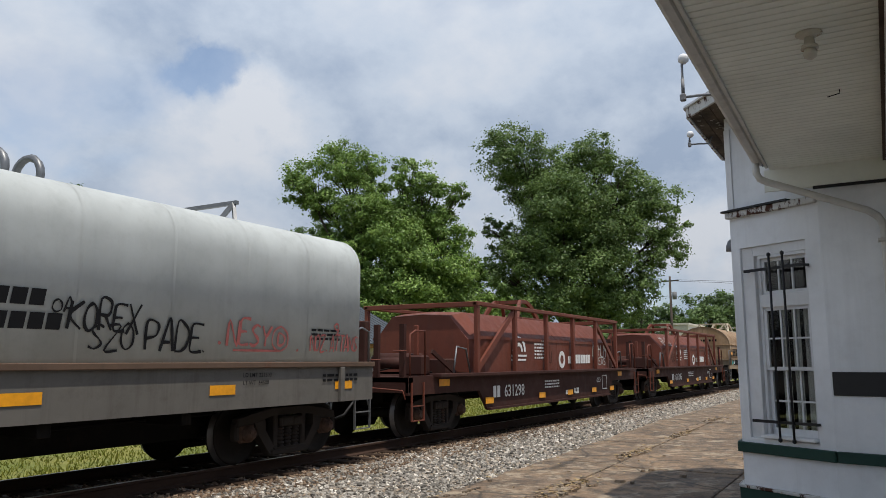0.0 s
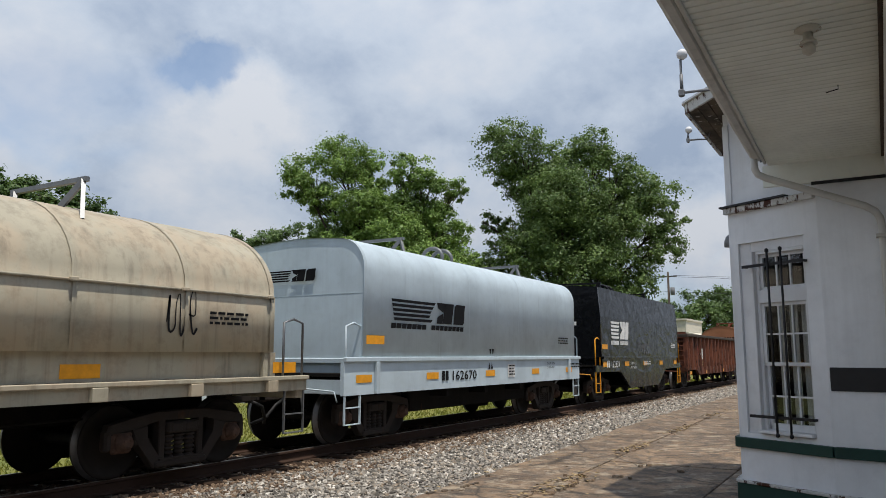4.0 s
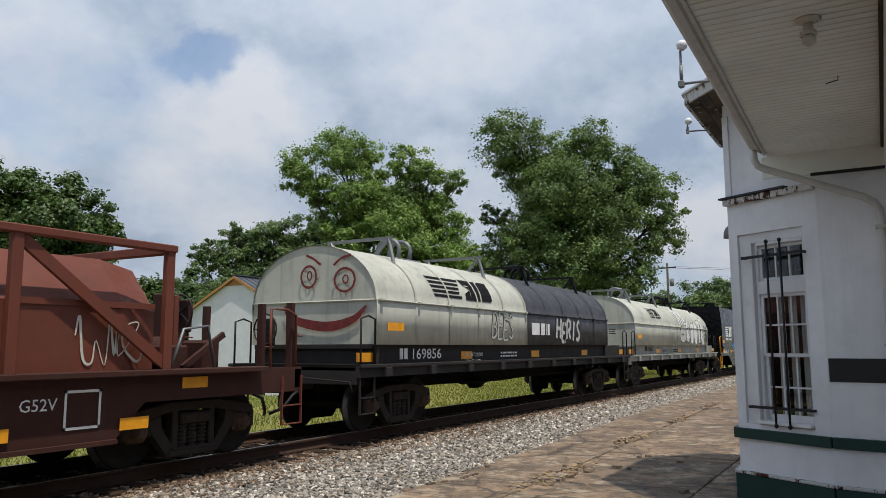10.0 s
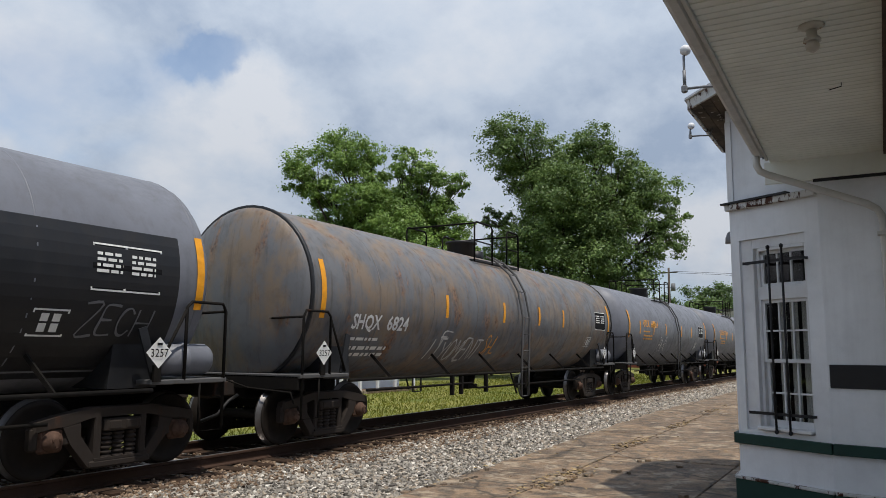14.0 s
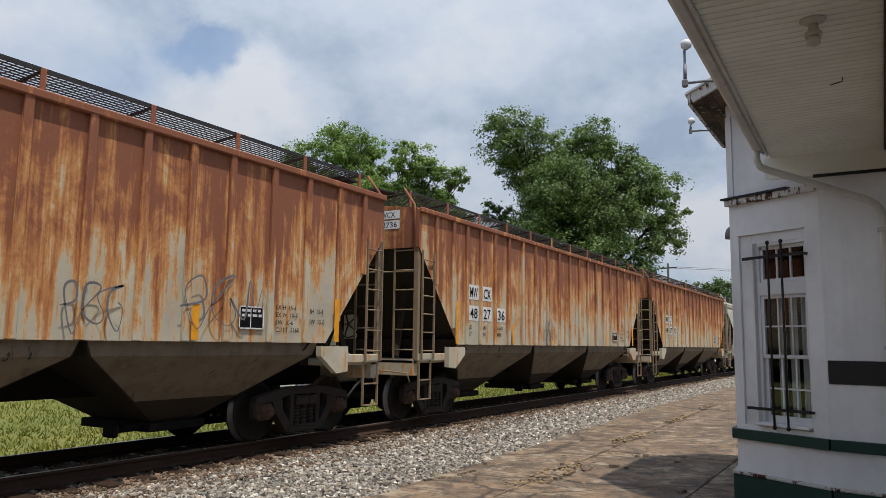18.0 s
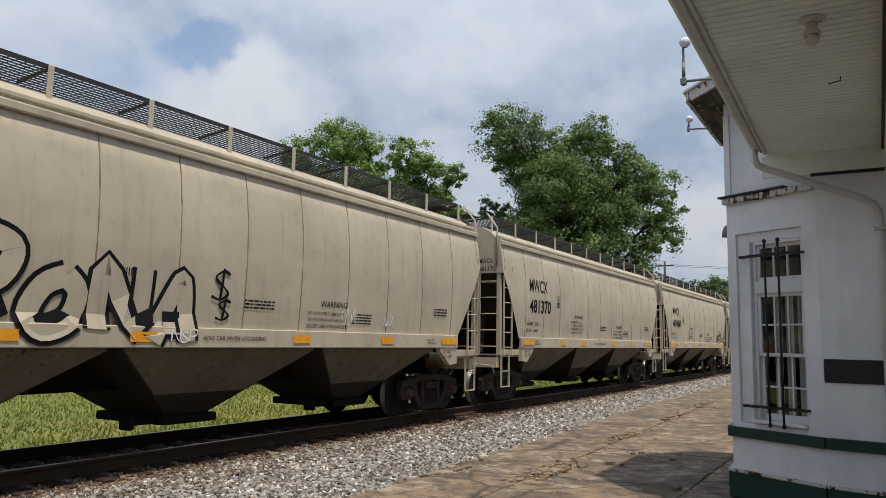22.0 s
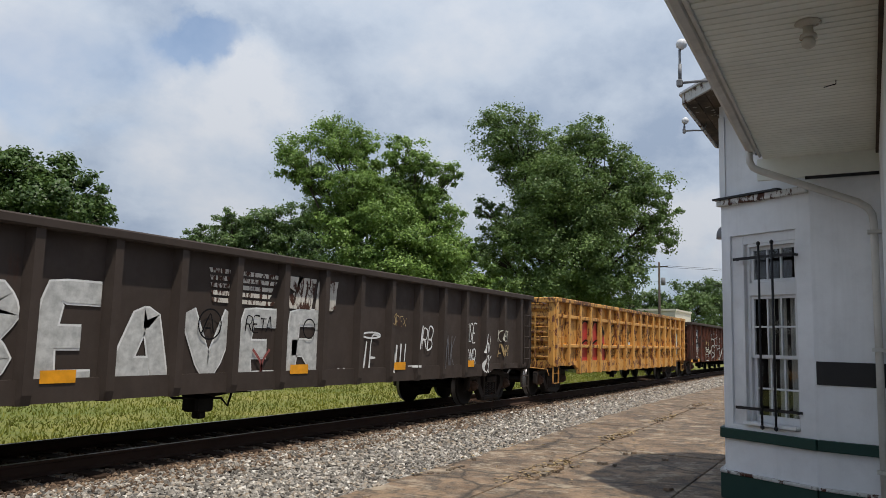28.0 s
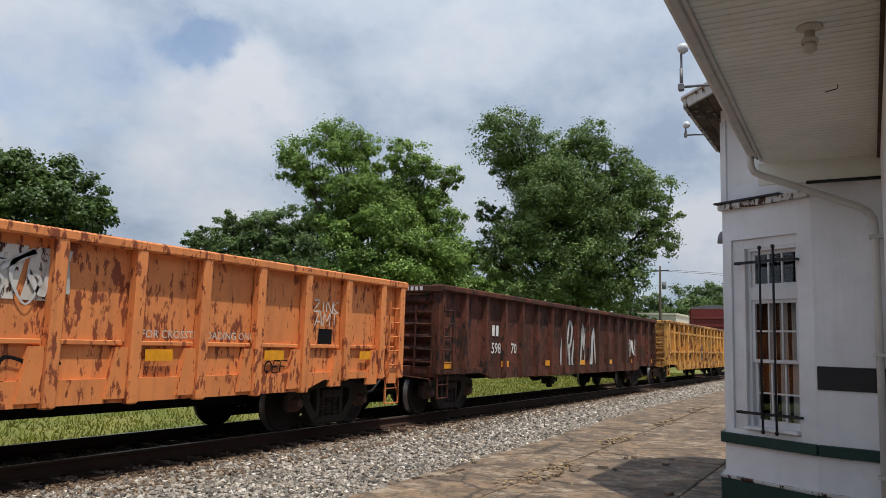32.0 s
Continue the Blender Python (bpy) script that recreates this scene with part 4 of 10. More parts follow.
    for a, b, c, e in ((U(0.965), U(0.82), 0.69, 2.725), (U(0.82), U(0.165), 2.62, 2.725), (U(0.82), U(0.165), 0.69, 0.705)):
        g.box(a, b, 0.028, 0.06, c, e, 0.004)
    part("window_frame", g, M_WTRIM, win, "white painted outer casing")
    g = Geo()
    for a, b, c, e, y0, y1 in ((U(0.82), U(0.79), 0.70, 2.62, 0.0, 0.13), (U(0.79), U(0.755), 0.70, 2.62, 0.05, 0.13), (U(0.20), U(0.165), 0.70, 2.62, 0.03, 0.13), (U(0.755), U(0.20), 2.585, 2.62, 0.03, 0.13), (U(0.755), U(0.20), 2.06, 2.2, 0.04, 0.13)):
        g.box(a, b, y0, y1, c, e, 0.004)
    part("jamb", g, M_WTRIM, win, "stepped white jamb")
    part("window_sill", Geo().box(U(0.80), U(0.18), -0.05, 0.13, 0.70, 0.735, 0.006), M_WTRIM, win)
    for nm, za, zb, rows, y0 in (("transom_sash", 2.2, 2.585, 1, 0.075), ("upper_sash", 1.40, 2.06, 2, 0.065), ("lower_sash", 0.735, 1.43, 2, 0.10)):
        ua, ub = U(0.755), U(0.20)
        s = Geo()
        e = 0.035
        s.box(ua, ua + e, y0, y0 + 0.03, za, zb); s.box(ub - e, ub, y0, y0 + 0.03, za, zb)
        s.box(ua, ub, y0, y0 + 0.03, za, za + (0.07 if nm == "lower_sash" else e)); s.box(ua, ub, y0, y0 + 0.03, zb - e, zb)
        wd = (ub - ua - 2 * e) / 3
        for i in (1, 2):
            s.box(ua + e + wd * i - 0.009, ua + e + wd * i + 0.009, y0 + 0.004, y0 + 0.028, za, zb)
        if rows == 2:
            s.box(ua, ub, y0 + 0.004, y0 + 0.028, (za + zb) / 2 - 0.009, (za + zb) / 2 + 0.009)
        sash = part(nm, s, M_WTRIM, win, "white painted sash with thin glazing bars")
        hh = (zb - za) / rows
        for i in range(3):
            for j in range(rows):
                p = part("pane", Geo().box(ua + e + wd * i, ua + e + wd * (i + 1), y0 + 0.014, y0 + 0.018, za + hh * j + 0.01, za + hh * (j + 1) - 0.01), M_GLASS, sash)
                p.visible_shadow = False
    cur = thing("curtain", "pale curtain hanging behind the window", "curtain")
    cur.matrix_world = face
    g = Geo()
    for u0 in (0.24, 0.36, 0.50, 0.64):
        pts = [(U(u0) + 0.012 * i, 0.17 + 0.012 * (i % 2)) for i in range(9)]
        g.add([(a, b, z) for z in (0.8, 2.1) for a, b in pts], [(i, i + 1, 9 + i + 1, 9 + i) for i in range(8)])
    part("cloth", g, M_CURTAIN, cur)
    bars = thing("window_bars", "black iron security bars over the window", "window bars")
    bars.matrix_world = face
    for z in (0.875, 2.455):
        part("cross_bar", Geo().bar((U(0.87), -0.07, z), (U(0.14), -0.07, z + 0.004), 0.012, 0.03), M_IRON, bars)
        for u in (0.86, 0.15):
            part("bracket", Geo().box(U(u) - 0.012, U(u) + 0.012, -0.07, 0.0, z - 0.012, z + 0.012), M_IRON, bars)
    for u in (0.38, 0.54):
        g = Geo().cyl((U(u), -0.085, 0.70), (U(u), -0.085, 2.60), 0.012, None, 8)
        for z in (0.70, 2.60):
            g.lathe([(z - 0.025, 0.004), (z - 0.012, 0.02), (z + 0.012, 0.02), (z + 0.025, 0.004)], "z", (U(u), -0.085, 0), 8)
        part("upright_bar", g, M_IRON, bars)
    # canopy, a little out of line with the track
    skew = Matrix.Translation((7.7, 0.965, 0)) @ Matrix.Rotation(radians(1.03), 4, "Z") @ Matrix.Translation((-7.7, -1.0, 0))
    g = Geo()
    x = -6.0
    r = random.Random(4)
    while x < 8.15:
        g.box(x + 0.011, min(8.16, x + 0.085), -0.12, 0.93, 3.42, 3.435 + r.uniform(0, 0.002), 0.003)
        x += 0.085
    sof = solid("ceiling_soffit", g, M_SOFFIT, "beadboard soffit of the canopy, painted grey-white", "soffit", "", "structure")
    sof.matrix_world = skew
    solid("ceiling_backing", Geo().box(-6.0, 8.16, -0.12, 0.93, 3.438, 3.45), M_DARKWOOD, "dark boarding behind the soffit's open joints", "soffit", "", "structure").matrix_world = skew
    solid("trim_wall_strip", Geo().box(-6, 8.14, -0.12, -0.095, 3.38, 3.418), M_DARKWOOD, "dark strip where soffit meets wall", "trim", "", "structure")
    roof = Geo()
    roof.prism([(1.0, 3.47), (1.02, 3.53), (-0.4, 4.35), (-0.42, 4.2)], "x", -6.2, 8.2)
    can = solid("canopy_roof", roof, M_ROOFMETAL, "sloping roof of the platform canopy", "roof", "", "structure")
    can.matrix_world = skew
    fas = solid("trim_fascia", Geo().box(-6.2, 8.0, 0.93, 0.955, 3.40, 3.52, 0.004), M_GUTTER, "cream painted fascia board", "trim", "", "structure")
    fas.matrix_world = skew
    gut = thing("gutter", "cream painted metal gutter with its downpipe", "gutter")
    tagged(gut, kind="structure")
    prof = [(0.955, 3.50), (0.955, 3.43), (0.975, 3.405), (1.02, 3.40), (1.05, 3.425), (1.06, 3.50), (1.05, 3.50), (1.04, 3.43), (1.018, 3.412), (0.98, 3.415), (0.965, 3.435), (0.965, 3.50)]
    part("trough", Geo().prism(prof, "x", -6.2, 7.85), M_GUTTER, gut).matrix_world = skew
    pts = [(7.76, 0.985, 3.42), (7.765, 0.98, 3.31), (7.78, 0.955, 3.255), (7.81, 0.89, 3.22), (8.07, 0.07, 2.905), (8.10, -0.01, 2.85), (8.115, -0.045, 2.79), (8.12, -0.055, 2.70), (8.12, -0.055, -0.05)]
    part("downpipe", Geo().tube(pts, 0.034, 10), M_GUTTER, gut)
    for z in (2.6, 1.5, 0.4):
        part("pipe_strap", Geo().box(8.04, 8.16, -0.12, 0.0, z, z + 0.03), M_GUTTER, gut)
    # porch lamp socket
    lamp = thing("porch_lamp", "old white porch lamp socket on the soffit", "lamp")
    lamp.matrix_world = pose(4.75, 0.265, 3.42)
    part("mounting_plate", Geo().lathe([(0.0, 0.07), (-0.01, 0.075), (-0.02, 0.055), (-0.03, 0.03)], "z", n=16), M_FLAKED, lamp)
    part("socket", Geo().lathe([(-0.03, 0.028), (-0.07, 0.03), (-0.08, 0.045), (-0.10, 0.05)], "z", n=14), M_FLAKED, lamp)
    part("bulb", Geo().lathe([(-0.10, 0.028), (-0.125, 0.04), (-0.15, 0.036), (-0.165, 0.012)], "z", n=14), M_FLAKED, lamp, "frosted bulb")
    hook = solid("ceiling_hook", Geo().tube([(5.9, 0.16, 3.42), (5.9, 0.16, 3.39), (5.93, 0.24, 3.385)], 0.004, 5), M_IRON, "small iron hook in the soffit", "hook")
    # lights on arms at the eaves
    for nm, m in (("a", pose(6.0, 1.0, 3.47)), ("b", pose(9.5, 1.74, 4.06))):
        s = thing("eave_light", "small floodlight on a grey conduit arm at the eave", "light", "lights at the eaves", m)
        k, v = (1.0, 0.40) if nm == "a" else (0.8, 0.21)
        part("conduit", Geo().tube([(0, -0.06, 0.10 if nm == "a" else 0.2), (0, -0.02, 0.10), (0, 0.12 * k, 0.115), (0, 0.24 * k, 0.12)], 0.011, 7), M_PVC, s)
        part("junction_box", Geo().box(-0.022, 0.022, 0.245 * k, 0.29 * k, 0.09, 0.15, 0.008), M_PVC, s)
        part("upright", Geo().cyl((0, 0.265 * k, 0.15), (0, 0.265 * k, v), 0.010, None, 8).cyl((0, 0.265 * k, 0.15), (0, 0.265 * k, 0.15 + (v - 0.15) * 0.5), 0.014, None, 8), M_PVC, s)
        part("lamp_head", Geo().lathe([(v, 0.015), (v + 0.02, 0.04), (v + 0.05, 0.045), (v + 0.075, 0.03), (v + 0.085, 0.01)], "z", (0, 0.25 * k, 0), 12), M_WTRIM, s, "white lamp head")
    # upper roof over the bay
    up = thing("bay_roof", "low roof over the bay with a dark board underside", "roof")
    tagged(up, kind="structure")
    EZ = 4.25  # level eaves round the bay, hipped roof above
    eave = [(7.72, -0.5), (7.72, 1.0), (8.57, 1.77), (MX - 8.57, 1.77), (MX - 7.72, 1.0), (MX - 7.72, -0.5)]

    def x_span(y):
        """Where the eaves' outline crosses y, on its near and far side."""
        xn = 7.72 if y <= 1.0 else 7.72 + (y - 1.0) / 0.77 * 0.85
        return xn, MX - xn

    for i in range(17):
        ya, yb = 1.75 - 0.13 * i, 1.75 - 0.13 * (i + 1) + 0.007
        (a0, a1), (b0, b1) = x_span(ya), x_span(yb)
        part("eave_board", Geo().loft([[(a0 + 0.02, ya, EZ + q), (a1 - 0.02, ya, EZ + q), (b1 - 0.02, yb, EZ + q), (b0 + 0.02, yb, EZ + q)][::-1] for q in (0, 0.018)]), M_EAVE, up)
    for p, q in zip(eave, eave[1:]):
        part("fascia", Geo().bar((*p, EZ + 0.035), (*q, EZ + 0.035), 0.03, 0.11), M_PEEL, up)
        part("flashing", Geo().bar((p[0], p[1] + 0.01, EZ + 0.105), (q[0], q[1] + 0.01, EZ + 0.105), 0.07, 0.022), M_WTRIM, up, "pale metal drip edge")
    ridge = [(MX / 2 - 0.4, -0.5, 5.75), (MX / 2 + 0.4, -0.5, 5.75)]
    top = [(x, y + (0.04 if y > 0 else 0), EZ + 0.12) for x, y in eave]
    part("roofing", Geo().add(top + ridge, [(0, 1, 6), (1, 2, 6), (2, 3, 7, 6), (3, 4, 7), (4, 5, 7)]).add([(x, y, EZ + 0.1) for x, y, _ in top], [(0, 1, 2, 3, 4, 5)]), M_ROOFMETAL, up)
    wl = thing("wall_light", "small grey wall light on the bay front", "light", "", pose(9.3, 1.43, 2.86))
    part("bracket", Geo().box(-0.03, 0.03, 0, 0.06, -0.03, 0.03, 0.005), M_PVC, wl)
    part("hood", Geo().lathe([(-0.09, 0.055), (-0.02, 0.05), (0.03, 0.03), (0.05, 0.008)], "z", (0, 0.075, 0), 12), M_PVC, wl)
    solid("roof_main", Geo().prism([(-0.4, 4.3), (-7, 7.5), (-14, 4.3)], "x", -12.4, 30), M_ROOFMETAL, "depot main roof", "roof", "", "structure")
    solid("wall_back", Geo().box(-12, 30, -13.6, -13.3, z0, 4.4), M_WHITE, "rear wall of the depot", "wall", "", "structure")
    solid("wall_end", Geo().box(-12, -11.7, -13.3, -0.42, z0, 4.4), M_WHITE, "end wall of the depot", "wall", "", "structure")
    solid("wall_end_far", Geo().box(29.7, 30, -13.3, -0.42, z0, 4.4), M_WHITE, "far end wall of the depot", "wall", "", "structure")


# ---- beyond the track ----
def build_house():
    z0 = GROUND_Z - 0.1
    gx, ye, yf, yr, zr, ze, xe = 26.7, 22.1, 32.4, 27.2, 4.95, 2.33, 35.8
    h = thing("house", "half-built white wrapped house with a grey metal roof", "house")
    yw0, yw1 = 23.4, 30.5
    ztop = ze + 0.2

    def roof_z(y):
        return ze + (zr - ze) * ((y - ye) / (yr - ye) if y < yr else (yf - y) / (yf - yr))

    wall = Geo()
    wm = Geo()
    gx1 = gx + 0.08
    # gable wall with a dark opening
    prof = [(yw0, z0), (25.1, z0), (25.1, 2.0), (25.75, 2.0), (25.75, z0), (yw1, z0), (yw1, roof_z(yw1) - 0.03), (yr, zr - 0.03), (yw0, roof_z(yw0) - 0.03)]
    wall.prism(prof, "x", gx1, gx1 + 0.15)
    part("wall", wall, M_WRAP, h, "white house wrap on the gable end")
    for a, b, c, e in ((gx1 + 0.15, 28.2, z0, ztop), (28.2, 28.9, z0, 0.6), (28.2, 28.9, 1.9, ztop), (28.9, 29.9, z0, ztop), (29.9, 30.8, 1.6, ztop), (30.8, 31.9, z0, ztop), (31.9, 32.6, z0, 0.6), (31.9, 32.6, 1.9, ztop), (32.6, 33.6, z0, ztop), (33.6, 34.3, z0, 0.6), (33.6, 34.3, 1.9, ztop), (34.3, xe - 0.45, z0, ztop)):
        part("wall_panel", Geo().box(a, b, yw0, yw0 + 0.15, c, e), M_WRAP, h)
    part("wall", Geo().box(gx1, xe - 0.3, yw1 - 0.15, yw1, z0, ztop), M_WRAP, h)
    part("wall", Geo().prism([(yw0, z0), (yw1, z0), (yw1, ztop), (yr, zr - 0.5), (yw0, ztop)], "x", xe - 0.45, xe - 0.3), M_WRAP, h)
    # near-black panels fill the windows in place of shaded rooms
    for a, b, c, e in ((28.2, 28.9, 0.6, 1.9), (31.9, 32.6, 0.6, 1.9), (33.6, 34.3, 0.6, 1.9)):
        w = part("window", Geo().box(a, b, yw0 + 0.06, yw0 + 0.09, c, e), M_DARKROOM, h, "window opening filled near-black for the shade inside")
        g = Geo()
        for q in ((a, a + 0.06, c, e), (b - 0.06, b, c, e), (a, b, c, c + 0.06), (a, b, e - 0.06, e), ((a + b) / 2 - 0.03, (a + b) / 2 + 0.03, c, e)):
            g.box(q[0], q[1], yw0 + 0.02, yw0 + 0.06, q[2], q[3])
        part("frame", g, M_BLACKP, w)
    # both doorways are closed by near-black panels, indoor shade as colour
    part("door", Geo().box(29.9, 30.8, yw0 + 0.05, yw0 + 0.1, z0 + 0.05, 1.6), M_DARKROOM, h, "doorway filled near-black for the shade inside")
    part("doorway", Geo().box(gx1 + 0.08, gx1 + 0.12, 25.1, 25.75, z0, 2.0), M_DARKROOM, h, "side doorway filled near-black for the shade inside")
    roof = Geo()
    for y0, y1 in ((ye, yr), (yf, yr)):
        za, zb = ze, zr
        roof.loft([[(gx - 0.05, y0, za), (xe, y0, za), (xe, y1, zb), (gx - 0.05, y1, zb)], [(gx - 0.05, y0, za + 0.06), (xe, y0, za + 0.06), (xe, y1, zb + 0.06), (gx - 0.05, y1, zb + 0.06)]])
    rf = part("roof", roof, M_ROOFMETAL, h, "grey standing-seam metal roof")
    n = 22
    for i in range(n):
        x = gx + 0.1 + (xe - gx - 0.2) * i / (n - 1)
        part("seam", Geo().bar((x, ye, ze + 0.075), (x, yr, zr + 0.075), 0.035, 0.03), M_ROOFMETAL, rf)
    part("ridge_cap", Geo().bar((gx - 0.05, yr, zr + 0.09), (xe, yr, zr + 0.09), 0.3, 0.04), M_ROOFMETAL, rf)
    part("vent_pipe", Geo().cyl((31.5, 24.6, 3.5), (31.5, 24.6, 4.1), 0.05), M_IRON, rf)
    for ya, yb in ((ye + 0.15, yw0), (yw1, yf - 0.15)):
        gab = Geo().prism([(ya, roof_z(ya) - 0.03), (yb, roof_z(ya) - 0.03 if ya < yr else roof_z(yb) - 0.03), (yb if ya < yr else ya, roof_z(yb if ya < yr else ya) - 0.04)], "x", gx1 - 0.02, gx1 + 0.1)
        part("sheathing", gab, M_OSB, h, "raw brown sheathing board in the gable")
    part("sheathing", Geo().prism([(yr - 0.75, zr - 0.42), (yr + 0.75, zr - 0.42), (yr, zr - 0.05)], "x", gx1 - 0.02, gx1 + 0.1), M_OSB, h)
    for ya, yb in ((ye, yr), (yf, yr)):
        part("rake_board", Geo().bar((gx - 0.07, ya, ze - 0.02), (gx - 0.07, yb, zr - 0.02), 0.04, 0.12), M_OSB, h, "raw timber rake board")
    part("porch_beam", Geo().box(gx1, xe - 0.1, ye + 0.2, ye + 0.35, ze - 0.2, ze), M_OSB, h, "raw timber porch beam")
    part("porch_beam", Geo().box(gx1, xe - 0.1, yf - 0.35, yf - 0.2, ze - 0.2, ze), M_OSB, h)
    for x in (27.15, 28.9, 30.4, 31.9, 33.5, 35.3):
        part("porch_post", Geo().box(x, x + 0.14, ye + 0.21, ye + 0.34, z0, ze - 0.2, 0.01), M_WTRIM, h, "white porch post")
    for x in (27.15, 31.0, 35.3):
        part("porch_post", Geo().box(x, x + 0.14, yf - 0.34, yf - 0.21, z0, ze - 0.2, 0.01), M_WTRIM, h, "white porch post")
    part("porch_floor", Geo().box(gx1, xe - 0.3, ye + 0.1, yw0, z0, z0 + 0.22), GM["concrete"], h)
    part("porch_ceiling", Geo().box(gx1, xe - 0.3, ye + 0.2, yw0, ze + 0.02, ze + 0.05), M_OSB, h)


def build_far():
    x, y = polar(13.45, 84)
    p = thing("utility_pole", "weathered wooden utility pole with a crossarm", "utility pole", "", pose(x, y, GROUND_Z - 0.1))
    part("post", Geo().cyl((0, 0, 0), (0, 0, 11.1), 0.17, 0.11, 10), M_POLE, p)
    part("crossarm", Geo().bar((-0.3, -1.0, 10.6), (0.3, 1.0, 10.6), 0.1, 0.13), M_POLE, p)
    part("transformer", Geo().lathe([(8.6, 0.0), (8.62, 0.24), (9.4, 0.24), (9.45, 0.0)], "z", (0, -0.42, 0), 12), M_PVC, p)
    for i, (dz, dy) in enumerate(((10.68, -0.9), (10.68, 0.9), (9.0, 0.1))):
        w = Geo()
        pts = []
        for k in range(21):
            u = k / 20
            a = -60 + 120 * u
            pts.append((x - 0.30 * a, y + dy + 0.95 * a, GROUND_Z + dz - 0.1 - 2.0 * abs(math.sin(2 * math.pi * u)) ** 1.5))
        solid("overhead_wire", w.tube(pts, 0.016, 4), M_IRON, "thin black overhead wire", "wire", "overhead wires")
    for zz, d in ((7.4, 0), (5.0, 0.4)):
        w = Geo()
        pts = [(4 + 40 * k / 16, 38 + d + 3.0 * k / 16, zz - 1.6 * (k / 16) - 2.2 * (k / 16) * (1 - k / 16)) for k in range(17)]
        solid("overhead_wire", w.tube(pts, 0.014, 4), M_IRON, "thin service wire in front of the hedge", "wire", "overhead wires")
    x, y = polar(12.95, 112)
    b = thing("brick_store", "low red brick store with a cream parapet", "building", "", pose(x, y, GROUND_Z - 0.1))
    M_BR = plain("red_brick_far", (0.22, 0.07, 0.05), 0.9, 0, 0.3, 3)
    M_CREAM = plain("cream_parapet", (0.62, 0.58, 0.48), 0.8, 0, 0.2, 3)
    part("wall", Geo().box(-5, 5, -2.2, 6, 0, 5.4), M_BR, b)
    part("parapet", Geo().box(-5.1, 5.1, -2.3, 6.1, 5.4, 6.9), M_CREAM, b, "cream parapet")
    part("cornice", Geo().box(-5.25, 5.25, -2.45, 6.2, 6.9, 7.15), M_CREAM, b)
    part("side_roof", Geo().loft([[(-5, -2.2, 5.2), (5, -2.2, 5.2), (5, -6, 4.2), (-5, -6, 4.2)], [(-5, -2.2, 5.4), (5, -2.2, 5.4), (5, -6, 4.4), (-5, -6, 4.4)]]), M_CREAM, b)
    part("side_wall", Geo().box(-5, 5, -5.8, -2.2, 0, 4.3), M_BR, b)
    # store windows are near-black panels, indoor shade as colour
    for k in range(3):
        part("window", Geo().box(-5.06, -4.95, -1.2 + 2.4 * k, 0.2 + 2.4 * k, 1.2, 3.4), M_DARKROOM, b)


build_ground()
build_stones()
build_track()
build_platform()
build_grass()
build_depot()
build_house()
build_far()
build_trees()


# ---- freight train: materials ----
def rusted_wall(name):
    """Grey paint eaten by rust that runs down from the roof edge in streaks."""
    m, nt, b = nodes_for(name)
    co = nt.nodes.new("ShaderNodeTexCoord")
    sep = nt.nodes.new("ShaderNodeSeparateXYZ")
    nt.links.new(co.outputs["Object"], sep.inputs[0])
    mr = nt.nodes.new("ShaderNodeMapRange")
    mr.inputs["From Min"].default_value, mr.inputs["From Max"].default_value = 1.5, 3.9
    mr.inputs["To Min"].default_value, mr.inputs["To Max"].default_value = -0.24, 0.10
    nt.links.new(sep.outputs["Z"], mr.inputs["Value"])
    run = noise_of(nt, 1.0, 7, (6.5, 6.5, 0.35), 0.68)
    spot = noise_of(nt, 1.6, 8, (1.0, 1.0, 0.55), 0.7, distort=0.6)
    av = nt.nodes.new("ShaderNodeMath"); av.operation = "MULTIPLY_ADD"; av.inputs[1].default_value = 0.9
    nt.links.new(spot, av.inputs[0]); nt.links.new(run, av.inputs[2])
    ad = nt.nodes.new("ShaderNodeMath"); ad.operation = "ADD"
    nt.links.new(av.outputs[0], ad.inputs[0]); nt.links.new(mr.outputs[0], ad.inputs[1])
    base = blend(nt, ramp(nt, noise_of(nt, 1.4, 6), [(0.35, 0), (0.65, 1)]), (0.54, 0.49, 0.37), (0.40, 0.36, 0.28))
    rusty = ramp(nt, ad.outputs[0], [(0.78, (0.60, 0.42, 0.22)), (0.85, (0.56, 0.27, 0.09)), (0.94, (0.40, 0.15, 0.052)), (1.02, (0.25, 0.088, 0.042))])
    rusty = blend(nt, ramp(nt, noise_of(nt, 26, 5), [(0.45, 0), (0.75, 0.35)]), rusty, (0.17, 0.06, 0.03))
    c = blend(nt, ramp(nt, ad.outputs[0], [(0.75, 0), (0.82, 1)]), base, rusty)
    nt.links.new(c, b.inputs["Base Color"])
    b.inputs["Roughness"].default_value = 0.8
    bump_of(nt, b, noise_of(nt, 22, 6), 0.3, 0.006)
    return m



M_TRUCK = paint("grimy_cast_steel", (0.034, 0.027, 0.023), rust=0.3, grime=0.35, streak=0.1, rough=0.8, rust_col=(0.075, 0.042, 0.026), gloss=0.2)
M_CAP = plain("rusty_bearing_cap", (0.105, 0.062, 0.044), 0.8, 0, 0.5, 14, 0.3, 0.2)
M_WHEEL = plain("worn_wheel_steel", (0.022, 0.018, 0.015), 0.7, 0.0, 0.4, 5, 0.15, 0.15)
M_TREAD = plain("bright_wheel_tread", (0.20, 0.19, 0.185), 0.42, 0.8, 0.3, 9)
M_UNDER = paint("dark_underframe", (0.011, 0.010, 0.009), rust=0.2, grime=0.3, streak=0.1, rough=0.85, rust_col=(0.05, 0.025, 0.014), gloss=0.1)
